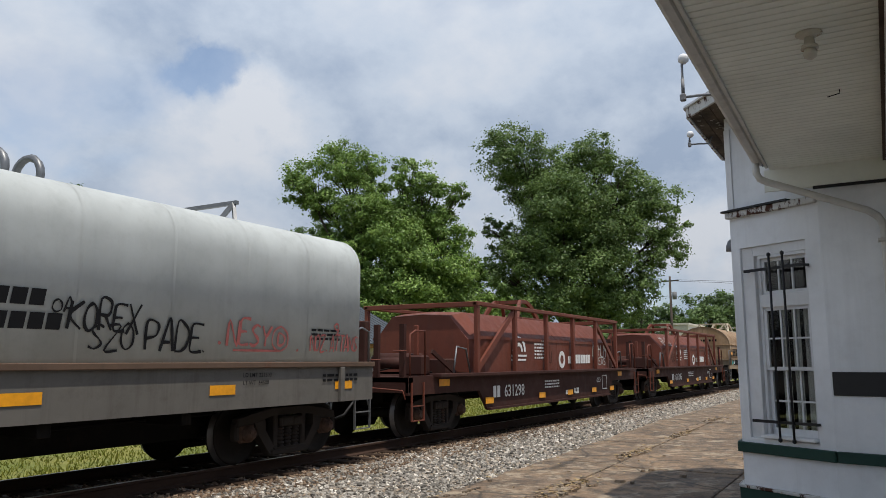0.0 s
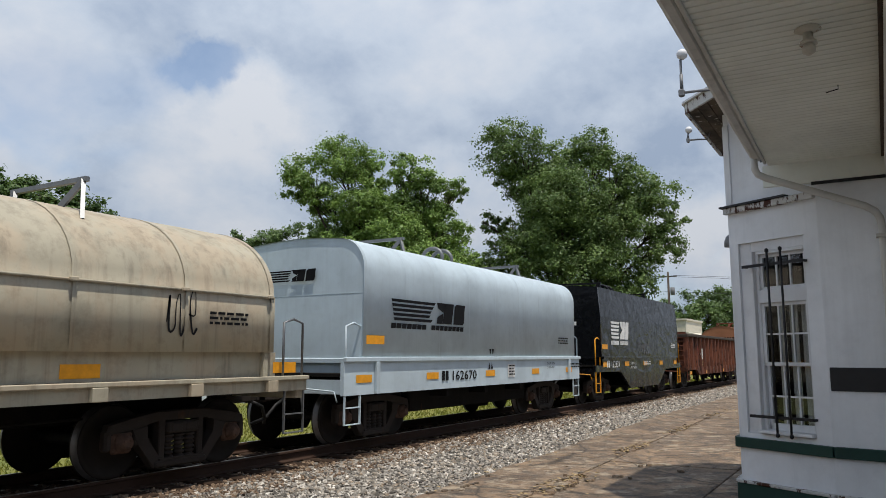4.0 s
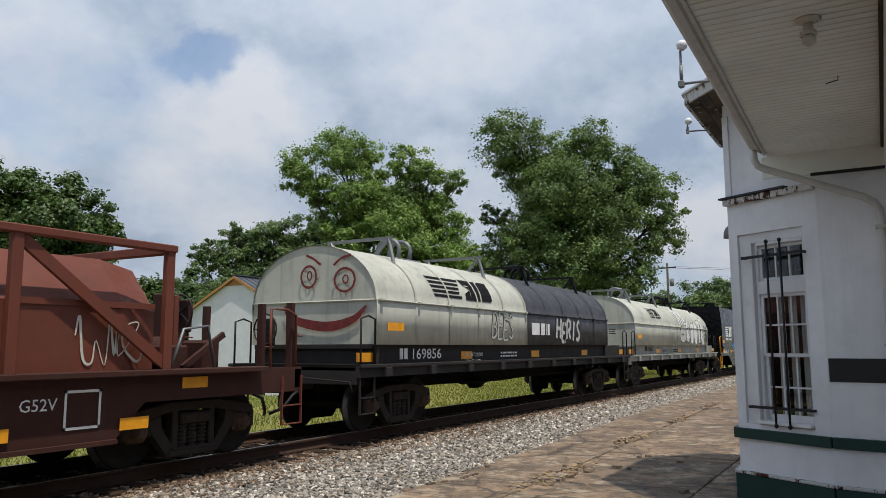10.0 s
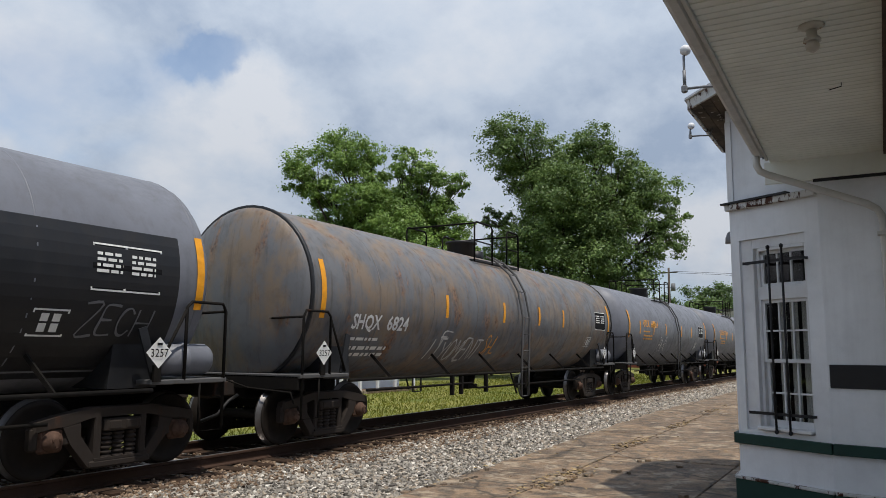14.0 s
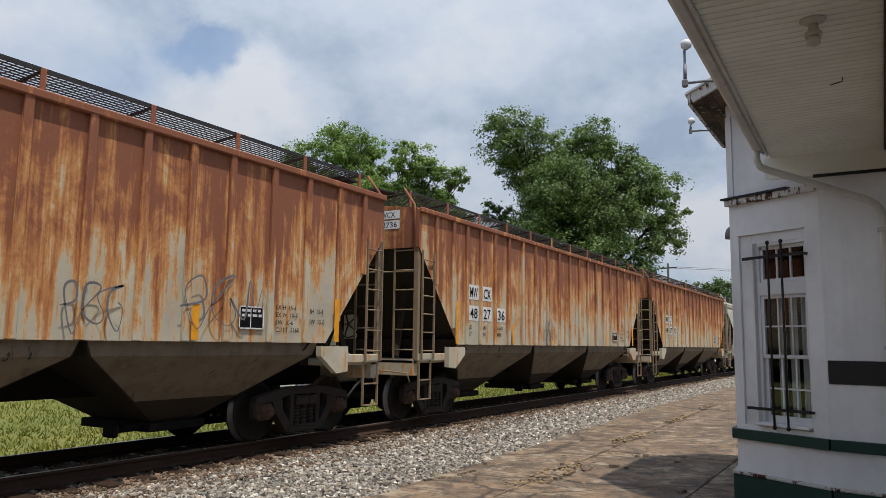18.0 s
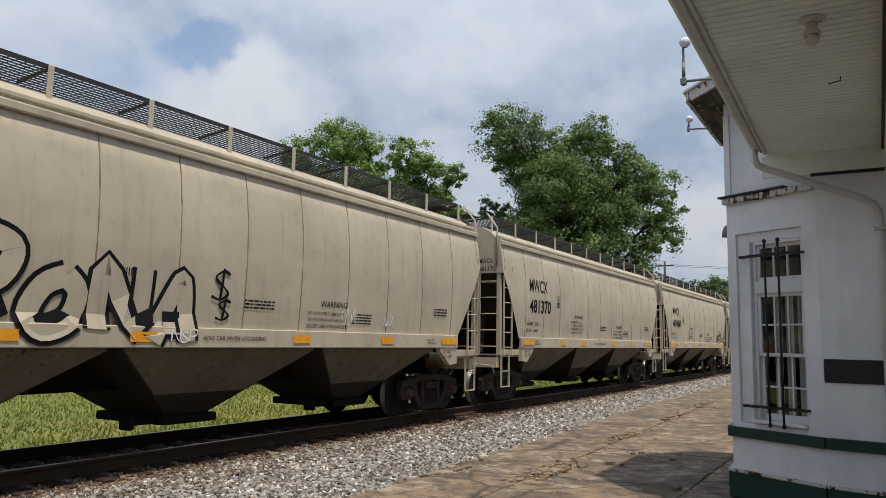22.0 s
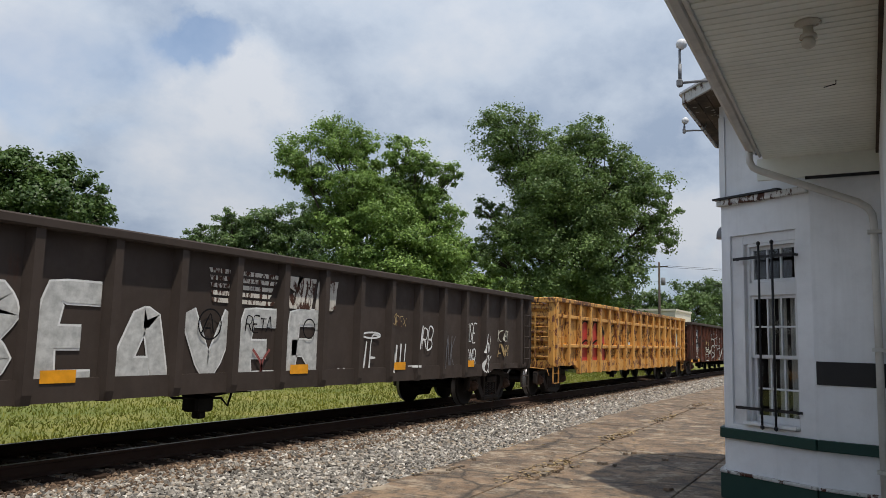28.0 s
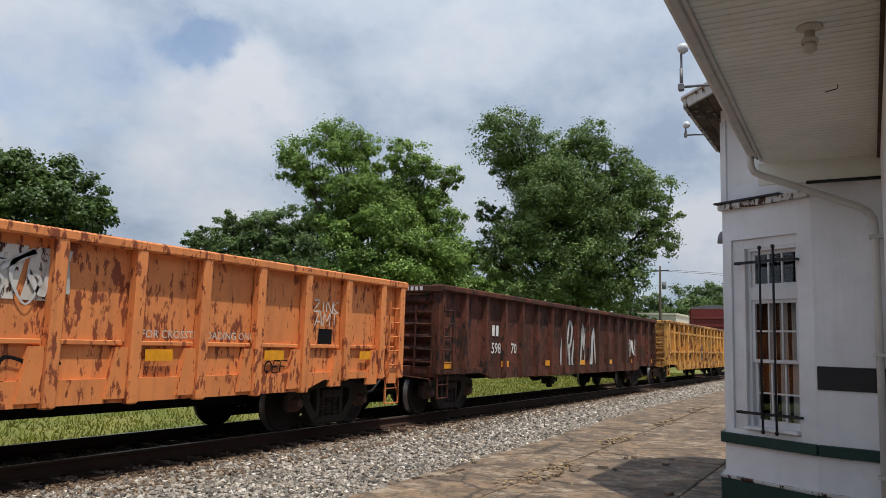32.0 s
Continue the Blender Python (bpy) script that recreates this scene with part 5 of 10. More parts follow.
M_HOSE = plain("black_rubber_hose", (0.012, 0.012, 0.012), 0.6)
P_WHITE = paint("dirty_white_paint", (0.50, 0.525, 0.505), rust=0.01, grime=0.2, streak=0.12, rough=0.45)
P_ICE = paint("pale_blue_paint", (0.52, 0.61, 0.655), rust=0.0, grime=0.12, streak=0.12, rough=0.4)
P_TAN = paint("tan_brown_paint", (0.27, 0.165, 0.082), rust=0.10, grime=0.35, streak=0.45, rough=0.6, second=(0.32, 0.21, 0.12))
P_TANS = paint("pale_rust_streaked_tan_paint", (0.29, 0.215, 0.135), rust=0.2, grime=0.4, streak=0.7, rough=0.65, rust_col=(0.24, 0.10, 0.045), second=(0.27, 0.19, 0.115))
P_STRAP = paint("worn_pale_strap_paint", (0.42, 0.34, 0.24), rust=0.15, grime=0.3, streak=0.4, rough=0.7)
P_CREAM = paint("sooty_cream_paint", (0.426, 0.385, 0.287), rust=0.05, grime=0.45, streak=0.5, rough=0.55, second=(0.42, 0.35, 0.25))
P_OFFW = paint("off_white_cover_paint", (0.508, 0.508, 0.426), rust=0.02, grime=0.25, streak=0.35, rough=0.45)
P_CHAR = paint("charcoal_cover_paint", (0.0451, 0.0451, 0.0533), rust=0.0, grime=0.3, streak=0.3, rough=0.45)
P_RED = paint("oxide_red_paint", (0.158, 0.042, 0.023), rust=0.14, grime=0.3, streak=0.4, rough=0.55)
# darker copy of the oxide red: grime plus the shadow low on the frame
P_REDD = paint("grimy_shaded_red_frame_paint", (0.054, 0.0205, 0.0155), rust=0.2, grime=0.5, streak=0.4, rough=0.7, rust_col=(0.08, 0.03, 0.018), gloss=0.2)
P_GONR = paint("sunburnt_brown_gondola_paint", (0.185, 0.066, 0.038), rust=0.3, grime=0.5, streak=0.5, rough=0.7, rust_col=(0.12, 0.04, 0.02), second=(0.09, 0.034, 0.022), gloss=0.2, chip=0.3, chip_col=(0.035, 0.018, 0.014))
P_ORANGE = paint("faded_orange_cover_paint", (0.328, 0.135, 0.0615), rust=0.1, grime=0.25, streak=0.35, rough=0.55)
P_GREYD = paint("dark_grey_sill_paint", (0.082, 0.082, 0.082), rust=0.1, grime=0.4, streak=0.4, rough=0.6)
P_GREYM = paint("worn_grey_sill_paint", (0.135, 0.125, 0.11), rust=0.1, grime=0.4, streak=0.5, rough=0.6)
P_DECK = paint("sooty_deck_paint", (0.030, 0.027, 0.026), rust=0.2, grime=0.4, streak=0.4, rough=0.75, rust_col=(0.06, 0.03, 0.018), gloss=0.2)
P_LEDGE = paint("rusty_brown_ledge", (0.12, 0.075, 0.05), rust=0.3, grime=0.4, streak=0.3, rough=0.75)
P_GREYL = paint("light_grey_sill_paint", (0.295, 0.295, 0.262), rust=0.12, grime=0.5, streak=0.6, rough=0.6)
P_BLACK = paint("glossy_black_paint", (0.005, 0.005, 0.006), rust=0.0, grime=0.02, streak=0.02, rough=0.17, gloss=0.17, dents=0.05)
P_TANK = paint("grey_tank_paint", (0.164, 0.172, 0.197), rust=0.0, grime=0.22, streak=0.25, rough=0.42)
P_TANK2 = paint("rust_streaked_tank_paint", (0.15, 0.155, 0.165), rust=0.36, grime=0.35, streak=0.7, rough=0.5, rust_col=(0.30, 0.15, 0.07), second=(0.20, 0.155, 0.115))
P_TANKB = paint("black_tank_band", (0.0148, 0.0156, 0.018), rust=0.0, grime=0.2, streak=0.15, rough=0.4)
P_HOPC = paint("beige_hopper_paint", (0.515, 0.44, 0.322), rust=0.0, grime=0.2, streak=0.22, rough=0.5)
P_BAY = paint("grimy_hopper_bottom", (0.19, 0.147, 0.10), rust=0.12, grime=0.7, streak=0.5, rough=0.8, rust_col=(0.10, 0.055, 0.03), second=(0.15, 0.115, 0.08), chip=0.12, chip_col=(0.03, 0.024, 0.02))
# soiled beige, darkened further for the shade under the sill
P_BAYL = paint("soiled_shaded_beige_hopper_bottom", (0.15, 0.12, 0.085), rust=0.05, grime=0.6, streak=0.6, rough=0.75, second=(0.12, 0.095, 0.067), chip=0.08, chip_col=(0.03, 0.025, 0.02))
P_HOPG = paint("pale_grey_hopper_paint", (0.465, 0.45, 0.355), rust=0.0, grime=0.28, streak=0.3, rough=0.5)
P_HOPY = paint("stained_cream_hopper_paint", (0.555, 0.53, 0.42), rust=0.36, grime=0.18, streak=0.2, rough=0.5, rust_col=(0.50, 0.22, 0.06), second=(0.50, 0.49, 0.40))
P_RUST = rusted_wall("rusting_grey_hopper_paint")
P_GONB = paint("rusty_brown_gondola_paint", (0.07, 0.029, 0.02), rust=0.42, grime=0.45, streak=0.6, rough=0.7, rust_col=(0.18, 0.056, 0.032), second=(0.135, 0.045, 0.028), gloss=0.2, chip=0.38, chip_col=(0.022, 0.017, 0.015))
P_GONK = paint("black_gondola_paint", (0.023, 0.0213, 0.0205), rust=0.12, grime=0.35, streak=0.4, rough=0.55, rust_col=(0.06, 0.03, 0.02))
P_GOND = paint("dark_brown_gondola_paint", (0.050, 0.036, 0.028), rust=0.2, grime=0.35, streak=0.5, rough=0.65, rust_col=(0.075, 0.036, 0.022), second=(0.055, 0.04, 0.032), gloss=0.3)
P_YEL = paint("chipped_yellow_paint", (0.68, 0.35, 0.088), rust=0.05, grime=0.25, streak=0.35, rough=0.5, chip=0.47, chip_col=(0.16, 0.06, 0.03))
P_YELR = paint("rust_eaten_yellow_paint", (0.66, 0.34, 0.085), rust=0.2, grime=0.3, streak=0.35, rough=0.6, chip=0.72, chip_col=(0.10, 0.04, 0.022))
P_ORNG = paint("rusted_orange_paint", (0.78, 0.275, 0.088), rust=0.1, grime=0.2, streak=0.3, rough=0.55, chip=0.42, chip_col=(0.24, 0.062, 0.026), rust_col=(0.30, 0.075, 0.025))
P_BOX = paint("red_boxcar_paint", (0.18, 0.0287, 0.0246), rust=0.05, grime=0.3, streak=0.3, rough=0.5)
P_GALV = plain("galvanised_steel", (0.2, 0.205, 0.21), 0.45, 0.6, 0.3)
P_GRATE = plain("dark_walkway_grating", (0.045, 0.045, 0.047), 0.7, 0.3, 0.4)
L_WHITE = plain("white_lettering", (0.78, 0.78, 0.75), 0.6, 0, 0.25, 5)
L_BLACK = plain("black_lettering", (0.009, 0.009, 0.010), 0.75, 0, 0.3, 5, 0.15, 0.12)
L_YEL = plain("yellow_reflector", (0.85, 0.36, 0.015), 0.45, 0, 0.25, 8)
L_ORG = plain("orange_lettering", (0.80, 0.36, 0.05), 0.55, 0, 0.25, 8)
L_GREY = plain("grey_tag_paint", (0.16, 0.16, 0.17), 0.6, 0, 0.3, 5)
L_BLUE = plain("blue_tag_paint", (0.02, 0.13, 0.36), 0.5, 0, 0.3, 4)
L_TEAL = plain("teal_tag_paint", (0.01, 0.24, 0.22), 0.5, 0, 0.4, 3)
L_PINK = plain("pink_tag_paint", (0.72, 0.16, 0.22), 0.5, 0, 0.3, 4)
L_RED = plain("red_tag_paint", (0.50, 0.045, 0.035), 0.5, 0, 0.35, 4)
L_MAROON = plain("dark_red_spray_paint", (0.20, 0.028, 0.026), 0.6, 0, 0.5, 9)
L_CREAM = plain("cream_tag_paint", (0.62, 0.60, 0.50), 0.6, 0, 0.3, 6)
P_FLAKE = paint("flaking_white_emblem_paint", (0.66, 0.62, 0.54), grime=0.3, streak=0.3, rough=0.7, chip=0.62)
L_OCHRE = paint("faded_ochre_lettering", (0.52, 0.38, 0.18), grime=0.4, streak=0.4, rough=0.7, chip=0.55)
L_BRICK = plain("dull_red_spray_paint", (0.30, 0.085, 0.075), 0.6, 0, 0.35, 9)
L_SLATE = plain("dark_slate_spray_paint", (0.07, 0.072, 0.08), 0.6, 0, 0.4, 6)
L_CHALK = plain("dull_white_spray_paint", (0.58, 0.58, 0.55), 0.7, 0, 0.45, 9)
L_PURPLE = plain("purple_tag_paint", (0.06, 0.02, 0.06), 0.5, 0, 0.3, 4)
L_SKY = plain("bright_blue_tag_paint", (0.02, 0.22, 0.55), 0.5, 0, 0.3, 4)
P_SEAM = plain("stained_weld_seam", (0.25, 0.19, 0.125), 0.8, 0, 0.5, 3)
# soot plus the shade of the end recesses and bay slopes, as one dark colour
P_SLOPE = paint("sooty_shaded_slope_sheet", (0.036, 0.028, 0.021), rust=0.1, grime=0.6, streak=0.5, rough=0.85, rust_col=(0.08, 0.04, 0.02), gloss=0.15)


# ---- freight train: shared running gear ----
def make_truck_parts():
    """Meshes of a three-piece freight truck, shared by all cars. Origin on the rail top under its centre."""
    R = 0.457
    out = {}
    g = Geo()
    for s in (-1, 1):
        prof = [(s * 0.68, 0.075), (s * 0.69, R + 0.028), (s * 0.715, R + 0.028), (s * 0.722, R + 0.002), (s * 0.80, R - 0.004), (s * 0.82, R - 0.02), (s * 0.815, R - 0.07), (s * 0.785, R - 0.11), (s * 0.775, 0.20), (s * 0.80, 0.13), (s * 0.82, 0.10), (s * 0.82, 0.075)]
        g.lathe(prof, "y", n=32)
    g.lathe([(-1.02, 0.075), (1.02, 0.075)], "y", n=12)
    me = g.mesh("wheelset")
    me.materials.append(M_WHEEL)
    me.materials.append(M_TREAD)
    mats = []
    for p in me.polygons:
        c = p.center
        r = math.hypot(c.x, c.z)
        mats.append(1 if R - 0.012 < r < R + 0.02 and 0.715 < abs(c.y) < 0.81 else 0)
    me.polygons.foreach_set("material_index", mats)
    out["wheelset"] = me
    for s in (-1, 1):
        g = Geo()
        y0, y1 = (0.90, 1.05) if s > 0 else (-1.05, -0.90)
        def cast(prof):
            """A cast limb with softened outer edges."""
            mx, mz = sum(p[0] for p in prof) / len(prof), sum(p[1] for p in prof) / len(prof)
            thin = [(mx + (px - mx) * 0.975, mz + (pz - mz) * 0.90) for px, pz in prof]
            g.loft([[(p[0], yy, p[1]) for p in q] for q, yy in ((thin, y0), (prof, y0 + 0.022), (prof, y1 - 0.022), (thin, y1))])

        cast([(-1.13, 0.55), (-1.10, 0.68), (-0.86, 0.735), (-0.42, 0.81), (0.42, 0.81), (0.86, 0.735), (1.10, 0.68), (1.13, 0.55), (0.95, 0.59), (0.74, 0.605), (0.40, 0.69), (-0.40, 0.69), (-0.74, 0.605), (-0.95, 0.59)])
        for k in (-1, 1):
            leg = [(k * 0.77, 0.62), (k * 0.68, 0.42), (k * 0.43, 0.10), (k * 0.27, 0.09), (k * 0.27, 0.20), (k * 0.36, 0.24), (k * 0.54, 0.50), (k * 0.55, 0.66)]
            cast(leg if k < 0 else leg[::-1])
            g.box(*sorted((k * 1.14, k * 1.045)), y0 + 0.01, y1 - 0.01, 0.36, 0.62, 0.025)
            g.box(*sorted((k * 0.745, k * 0.655)), y0 + 0.01, y1 - 0.01, 0.39, 0.62, 0.025)
            g.box(*sorted((k * 1.05, k * 0.74)), y0 + 0.03, y1 - 0.03, 0.55, 0.61, 0.015)
            g.box(*sorted((k * 0.365, k * 0.265)), y0, y1, 0.18, 0.72, 0.015)
        g.box(-0.42, 0.42, y0 - 0.025, y1 + 0.025, 0.10, 0.19, 0.02)
        g.box(-0.36, 0.36, y0 - 0.02, y0 + 0.01, 0.185, 0.215) if s < 0 else g.box(-0.36, 0.36, y1 - 0.01, y1 + 0.02, 0.185, 0.215)
        me = g.mesh("side_frame")
        me.materials.append(M_TRUCK)
        out["side_frame%d" % s] = me
    g = Geo()
    for x in (-0.17, 0, 0.17):
        prof = []
        for i in range(6):
            prof += [(0.19 + i * 0.054, 0.052), (0.203 + i * 0.054, 0.08), (0.227 + i * 0.054, 0.08), (0.24 + i * 0.054, 0.052)]
        g.lathe(prof, "z", (x, 0, 0), 10)
    me = g.mesh("spring_nest")
    me.materials.append(M_TRUCK)
    out["spring"] = me
    g = Geo().box(-0.255, 0.255, -1.09, 1.09, 0.515, 0.665, 0.02).box(-0.2, -0.03, -1.10, -1.07, 0.54, 0.64, 0.01).box(0.03, 0.2, -1.10, -1.07, 0.54, 0.64, 0.01).box(-0.2, 0.2, -0.75, 0.75, 0.6, 0.74)
    g.cyl((0, 0, 0.72), (0, 0, 0.82), 0.2)
    g.bar((-0.42, -0.9, 0.4), (-0.42, 0.9, 0.4), 0.07, 0.12).bar((0.42, -0.9, 0.4), (0.42, 0.9, 0.4), 0.07, 0.12)
    me = g.mesh("bolster")
    me.materials.append(M_TRUCK)
    out["bolster"] = me
    g = Geo().lathe([(-0.06, 0.10), (-0.04, 0.12), (0.03, 0.12), (0.05, 0.085), (0.09, 0.08), (0.095, 0.03)], "y", n=14)
    for k in range(3):
        a = 2.1 * k + 0.5
        g.box(0.05 * math.cos(a) - 0.014, 0.05 * math.cos(a) + 0.014, 0.09, 0.105, 0.05 * math.sin(a) - 0.014, 0.05 * math.sin(a) + 0.014)
    g.box(-0.15, 0.15, -0.09, -0.01, -0.13, 0.14, 0.03)
    me = g.mesh("bearing_cap")
    me.materials.append(M_CAP)
    out["cap"] = me
    return out


TRUCK = make_truck_parts()
WHEELSETS = {-1: [], 1: []}


def add_truck(car, x):
    t = part("truck", TRUCK["bolster"], None, car)
    t.location = (x, 0, 0)
    for s in (-1, 1):
        part("side_frame", TRUCK["side_frame%d" % s], None, t)
        o = part("spring_nest", TRUCK["spring"], None, t)
        o.location = (0, s * 0.975, 0)
        w = part("wheelset", TRUCK["wheelset"], None, t, "dark steel wheels on an axle")
        w.location = (s * 0.889, 0, 0.457)
        WHEELSETS[s].append(w)
        for k in (-1, 1):
            o = part("bearing_cap", TRUCK["cap"], None, t)
            o.location = (k * 0.889, s * 1.04, 0.457)
            o.rotation_euler = (0, 0, 0 if s > 0 else math.pi)


def ladder(car, axis, a0, a1, c, z0, z1, n, mat, name="ladder"):
    """Ladder on a side (axis x, at y=c) or on an end (axis y, at x=c)."""
    P = (lambda a, z: (a, c, z)) if axis == "x" else (lambda a, z: (c, a, z))
    g = Geo()
    for a in (a0, a1):
        g.bar(P(a, z0), P(a, z1), 0.04, 0.018)
    for i in range(n):
        z = z0 + (z1 - z0) * (i + 0.5) / n
        g.tube([P(a0, z), P(a1, z)], 0.013, 5)
    return part(name, g, mat, car)


def ends(car, half, zc, mat, width=1.4, step=True, depth=0.30, mat2=None):
    """End sills, couplers, hoses, cut levers and corner steps; half: body end; zc: sill top."""
    for s in (-1, 1):
        part("end_sill", Geo().box(*sorted((s * half, s * (half - 0.16))), -width, width, zc - depth, zc, 0.012), mat, car)
        g = Geo().box(*sorted((s * (half - 0.5), s * (half + 0.30))), -0.11, 0.11, 0.76, 1.0, 0.02)
        g.box(*sorted((s * (half + 0.26), s * (half + 0.58))), -0.17, 0.15, 0.74, 1.03, 0.05)
        g.box(*sorted((s * (half + 0.40), s * (half + 0.64))), 0.02, 0.2, 0.76, 1.0, 0.04)
        part("coupler", g, M_TRUCK, car, "rusty cast coupler")
        part("air_hose", Geo().tube([(s * (half + 0.1), -0.3, 0.78), (s * (half + 0.3), -0.32, 0.70), (s * (half + 0.45), -0.25, 0.5), (s * (half + 0.62), -0.08, 0.40)], 0.028, 7), M_HOSE, car, "hanging black air hose")
        part("cut_lever", Geo().tube([(s * (half + 0.03), -width + 0.05, zc - 0.42), (s * (half + 0.05), -width + 0.1, zc - 0.25), (s * (half + 0.08), -0.5, zc - 0.2), (s * (half + 0.36), -0.15, 1.06)], 0.014, 5), mat2 or mat, car)
        if step:
            for q in (-1, 1):
                y = q * (width + 0.04)
                g = Geo()
                x0, x1 = s * (half - 0.05), s * (half - 0.47)
                for x in (x0, x1):
                    g.bar((x, y, zc - 0.1), (x, y, 0.38), 0.035, 0.02)
                for z in (0.39, 0.66):
                    g.bar((x0, y, z), (x1, y, z), 0.05, 0.016)
                part("corner_step", g, mat2 or mat, car)


def brake_gear(car, x=0.0, z=0.75, half=5.0):
    part("centre_sill", Geo().box(-half, half, -0.3, 0.3, z - 0.05, z + 0.35), M_UNDER, car)
    part("air_reservoir", Geo().lathe([(x - 0.55, 0.0), (x - 0.52, 0.13), (x - 0.45, 0.17), (x + 0.45, 0.17), (x + 0.52, 0.13), (x + 0.55, 0.0)], "x", (0, 0.55, z - 0.02), 12), M_UNDER, car)
    part("brake_cylinder", Geo().lathe([(x - 2.0, 0.0), (x - 1.98, 0.14), (x - 1.6, 0.14), (x - 1.5, 0.06), (x - 1.2, 0.03)], "x", (0, -0.55, z - 0.05), 10), M_UNDER, car)
    part("brake_pipe", Geo().tube([(-half, -0.7, z + 0.05), (x - 1, -0.72, z - 0.03), (x + 1, -0.72, z + 0.02), (half, -0.7, z + 0.05)], 0.02, 5), M_UNDER, car)


def brake_wheel(car, x, y, z, mat, r=0.28):
    g = Geo()
    n = 18
    g.tube([(x, y + r * math.cos(2 * math.pi * k / n), z + r * math.sin(2 * math.pi * k / n)) for k in range(n + 1)], 0.016, 5)
    for k in range(5):
        a = 2 * math.pi * k / 5
        g.bar((x, y, z), (x, y + r * math.cos(a), z + r * math.sin(a)), 0.02, 0.02)
    part("brake_wheel", g, M_IRON, car, "black spoked hand brake wheel")
    part("brake_stand", Geo().box(x + 0.02, x + 0.14, y - 0.14, y + 0.14, z - 0.3, z + 0.2, 0.02), mat, car)


def flat(y):
    return lambda x, z: -y


def reflectors(car, spots, z0, z1, y, w=0.45):
    for x in spots:
        part("reflector", plate(Geo(), x, x + w, z0, z1, flat(y), 0.006, 1), L_YEL, car, "yellow reflective strip")


def blocks(g, x, z, h, n, face, gap=0.26, slant=0.0, w=0.58):
    """A word that is only hinted at, as a row of plain blocks."""
    g.cuts.append((len(g.v), len(g.f)))
    for i in range(n):
        a = x + i * h * (w + gap)
        zs = (z, z + h)
        vs = [(a, face(a, z) - 0.01, z), (a + h * w, face(a, z) - 0.01, z), (a + h * w + slant * h, face(a, z + h) - 0.01, z + h), (a + slant * h, face(a, z + h) - 0.01, z + h)]
        g.add(vs, [(0, 1, 2, 3)])
    return g


def swoosh(g, x, z, h, face, ws=None, wb=None):
    """Striped emblem: bars that taper off beside two slanted blocks."""
    g.cuts.append((len(g.v), len(g.f)))
    ws, wb = ws or h * 1.6, wb or h * 1.6
    n = 5
    for i in range(n):
        za = z + h * (0.02 + i / n)
        zb = za + h * 0.62 / n
        xa, x1 = x + ws * 0.012 * (n - i), x + ws * (0.80 + 0.045 * abs(i - 1.2))
        g.add([(xa + 0.03, face(x, za) - 0.01, za), (x1, face(x, za) - 0.01, za), (x1 + 0.05, face(x, zb) - 0.01, zb), (xa, face(x, zb) - 0.01, zb)], [(0, 1, 2, 3)])

    def shape(*uv):
        """A plain slanted shape beside the bars; u across, v up, both from 0 to 1."""
        pts = [(x + ws * 0.97 + wb * u + 0.22 * h * v, z + h * v) for u, v in uv]
        g.add([(px, face(px, pz) - 0.012, pz) for px, pz in pts], [tuple(range(len(pts)))])

    shape((0.02, 0.0), (0.22, 0.0), (0.20, 0.5), (0.02, 0.3))
    shape((-0.06, 0.98), (0.30, 0.98), (0.20, 0.52), (0.02, 0.7))
    for v0, v1 in ((0.0, 0.34), (0.34, 0.67), (0.67, 0.98)):
        shape((0.22, v0), (0.54, v0), (0.54, v1), (0.22, v1))
        if v0 == 0.0:
            shape((0.60, v0), (0.94, v0), (0.98, v0 + 0.1), (0.98, v1), (0.60, v1))
        elif v1 > 0.9:
            shape((0.58, v0), (0.96, v0), (0.96, v1), (0.64, v1), (0.58, v1 - 0.1))
        else:
            shape((0.60, v0), (0.98, v0), (0.96, v1), (0.58, v1))
    return g


def ribbon(g, pts, widths, face, off=0.014):
    """A painted line along a path on the near side."""
    vs = []
    n = len(pts)
    for i, (a, b) in enumerate(pts):
        p, q = pts[max(0, i - 1)], pts[min(n - 1, i + 1)]
        l = math.hypot(q[0] - p[0], q[1] - p[1]) + 1e-6
        nx, nz = -(q[1] - p[1]) / l * widths[i] / 2, (q[0] - p[0]) / l * widths[i] / 2
        for k in (1, -1):
            vs.append((a + k * nx, face(a + k * nx, b + k * nz) - off, b + k * nz))
    g.add(vs, [(2 * i, 2 * i + 1, 2 * i + 3, 2 * i + 2) for i in range(n - 1)])
    return g


def curve_through(knots, n=7):
    out = []
    k = [knots[0]] + list(knots) + [knots[-1]]
    for a, b, c, d in zip(k, k[1:], k[2:], k[3:]):
        for i in range(n):
            t = i / n
            out.append(tuple(0.5 * (2 * q + (r - p) * t + (2 * p - 5 * q + 4 * r - w) * t * t + (3 * q - p - 3 * r + w) * t ** 3) for p, q, r, w in zip(a, b, c, d)))
    out.append(knots[-1])
    return out


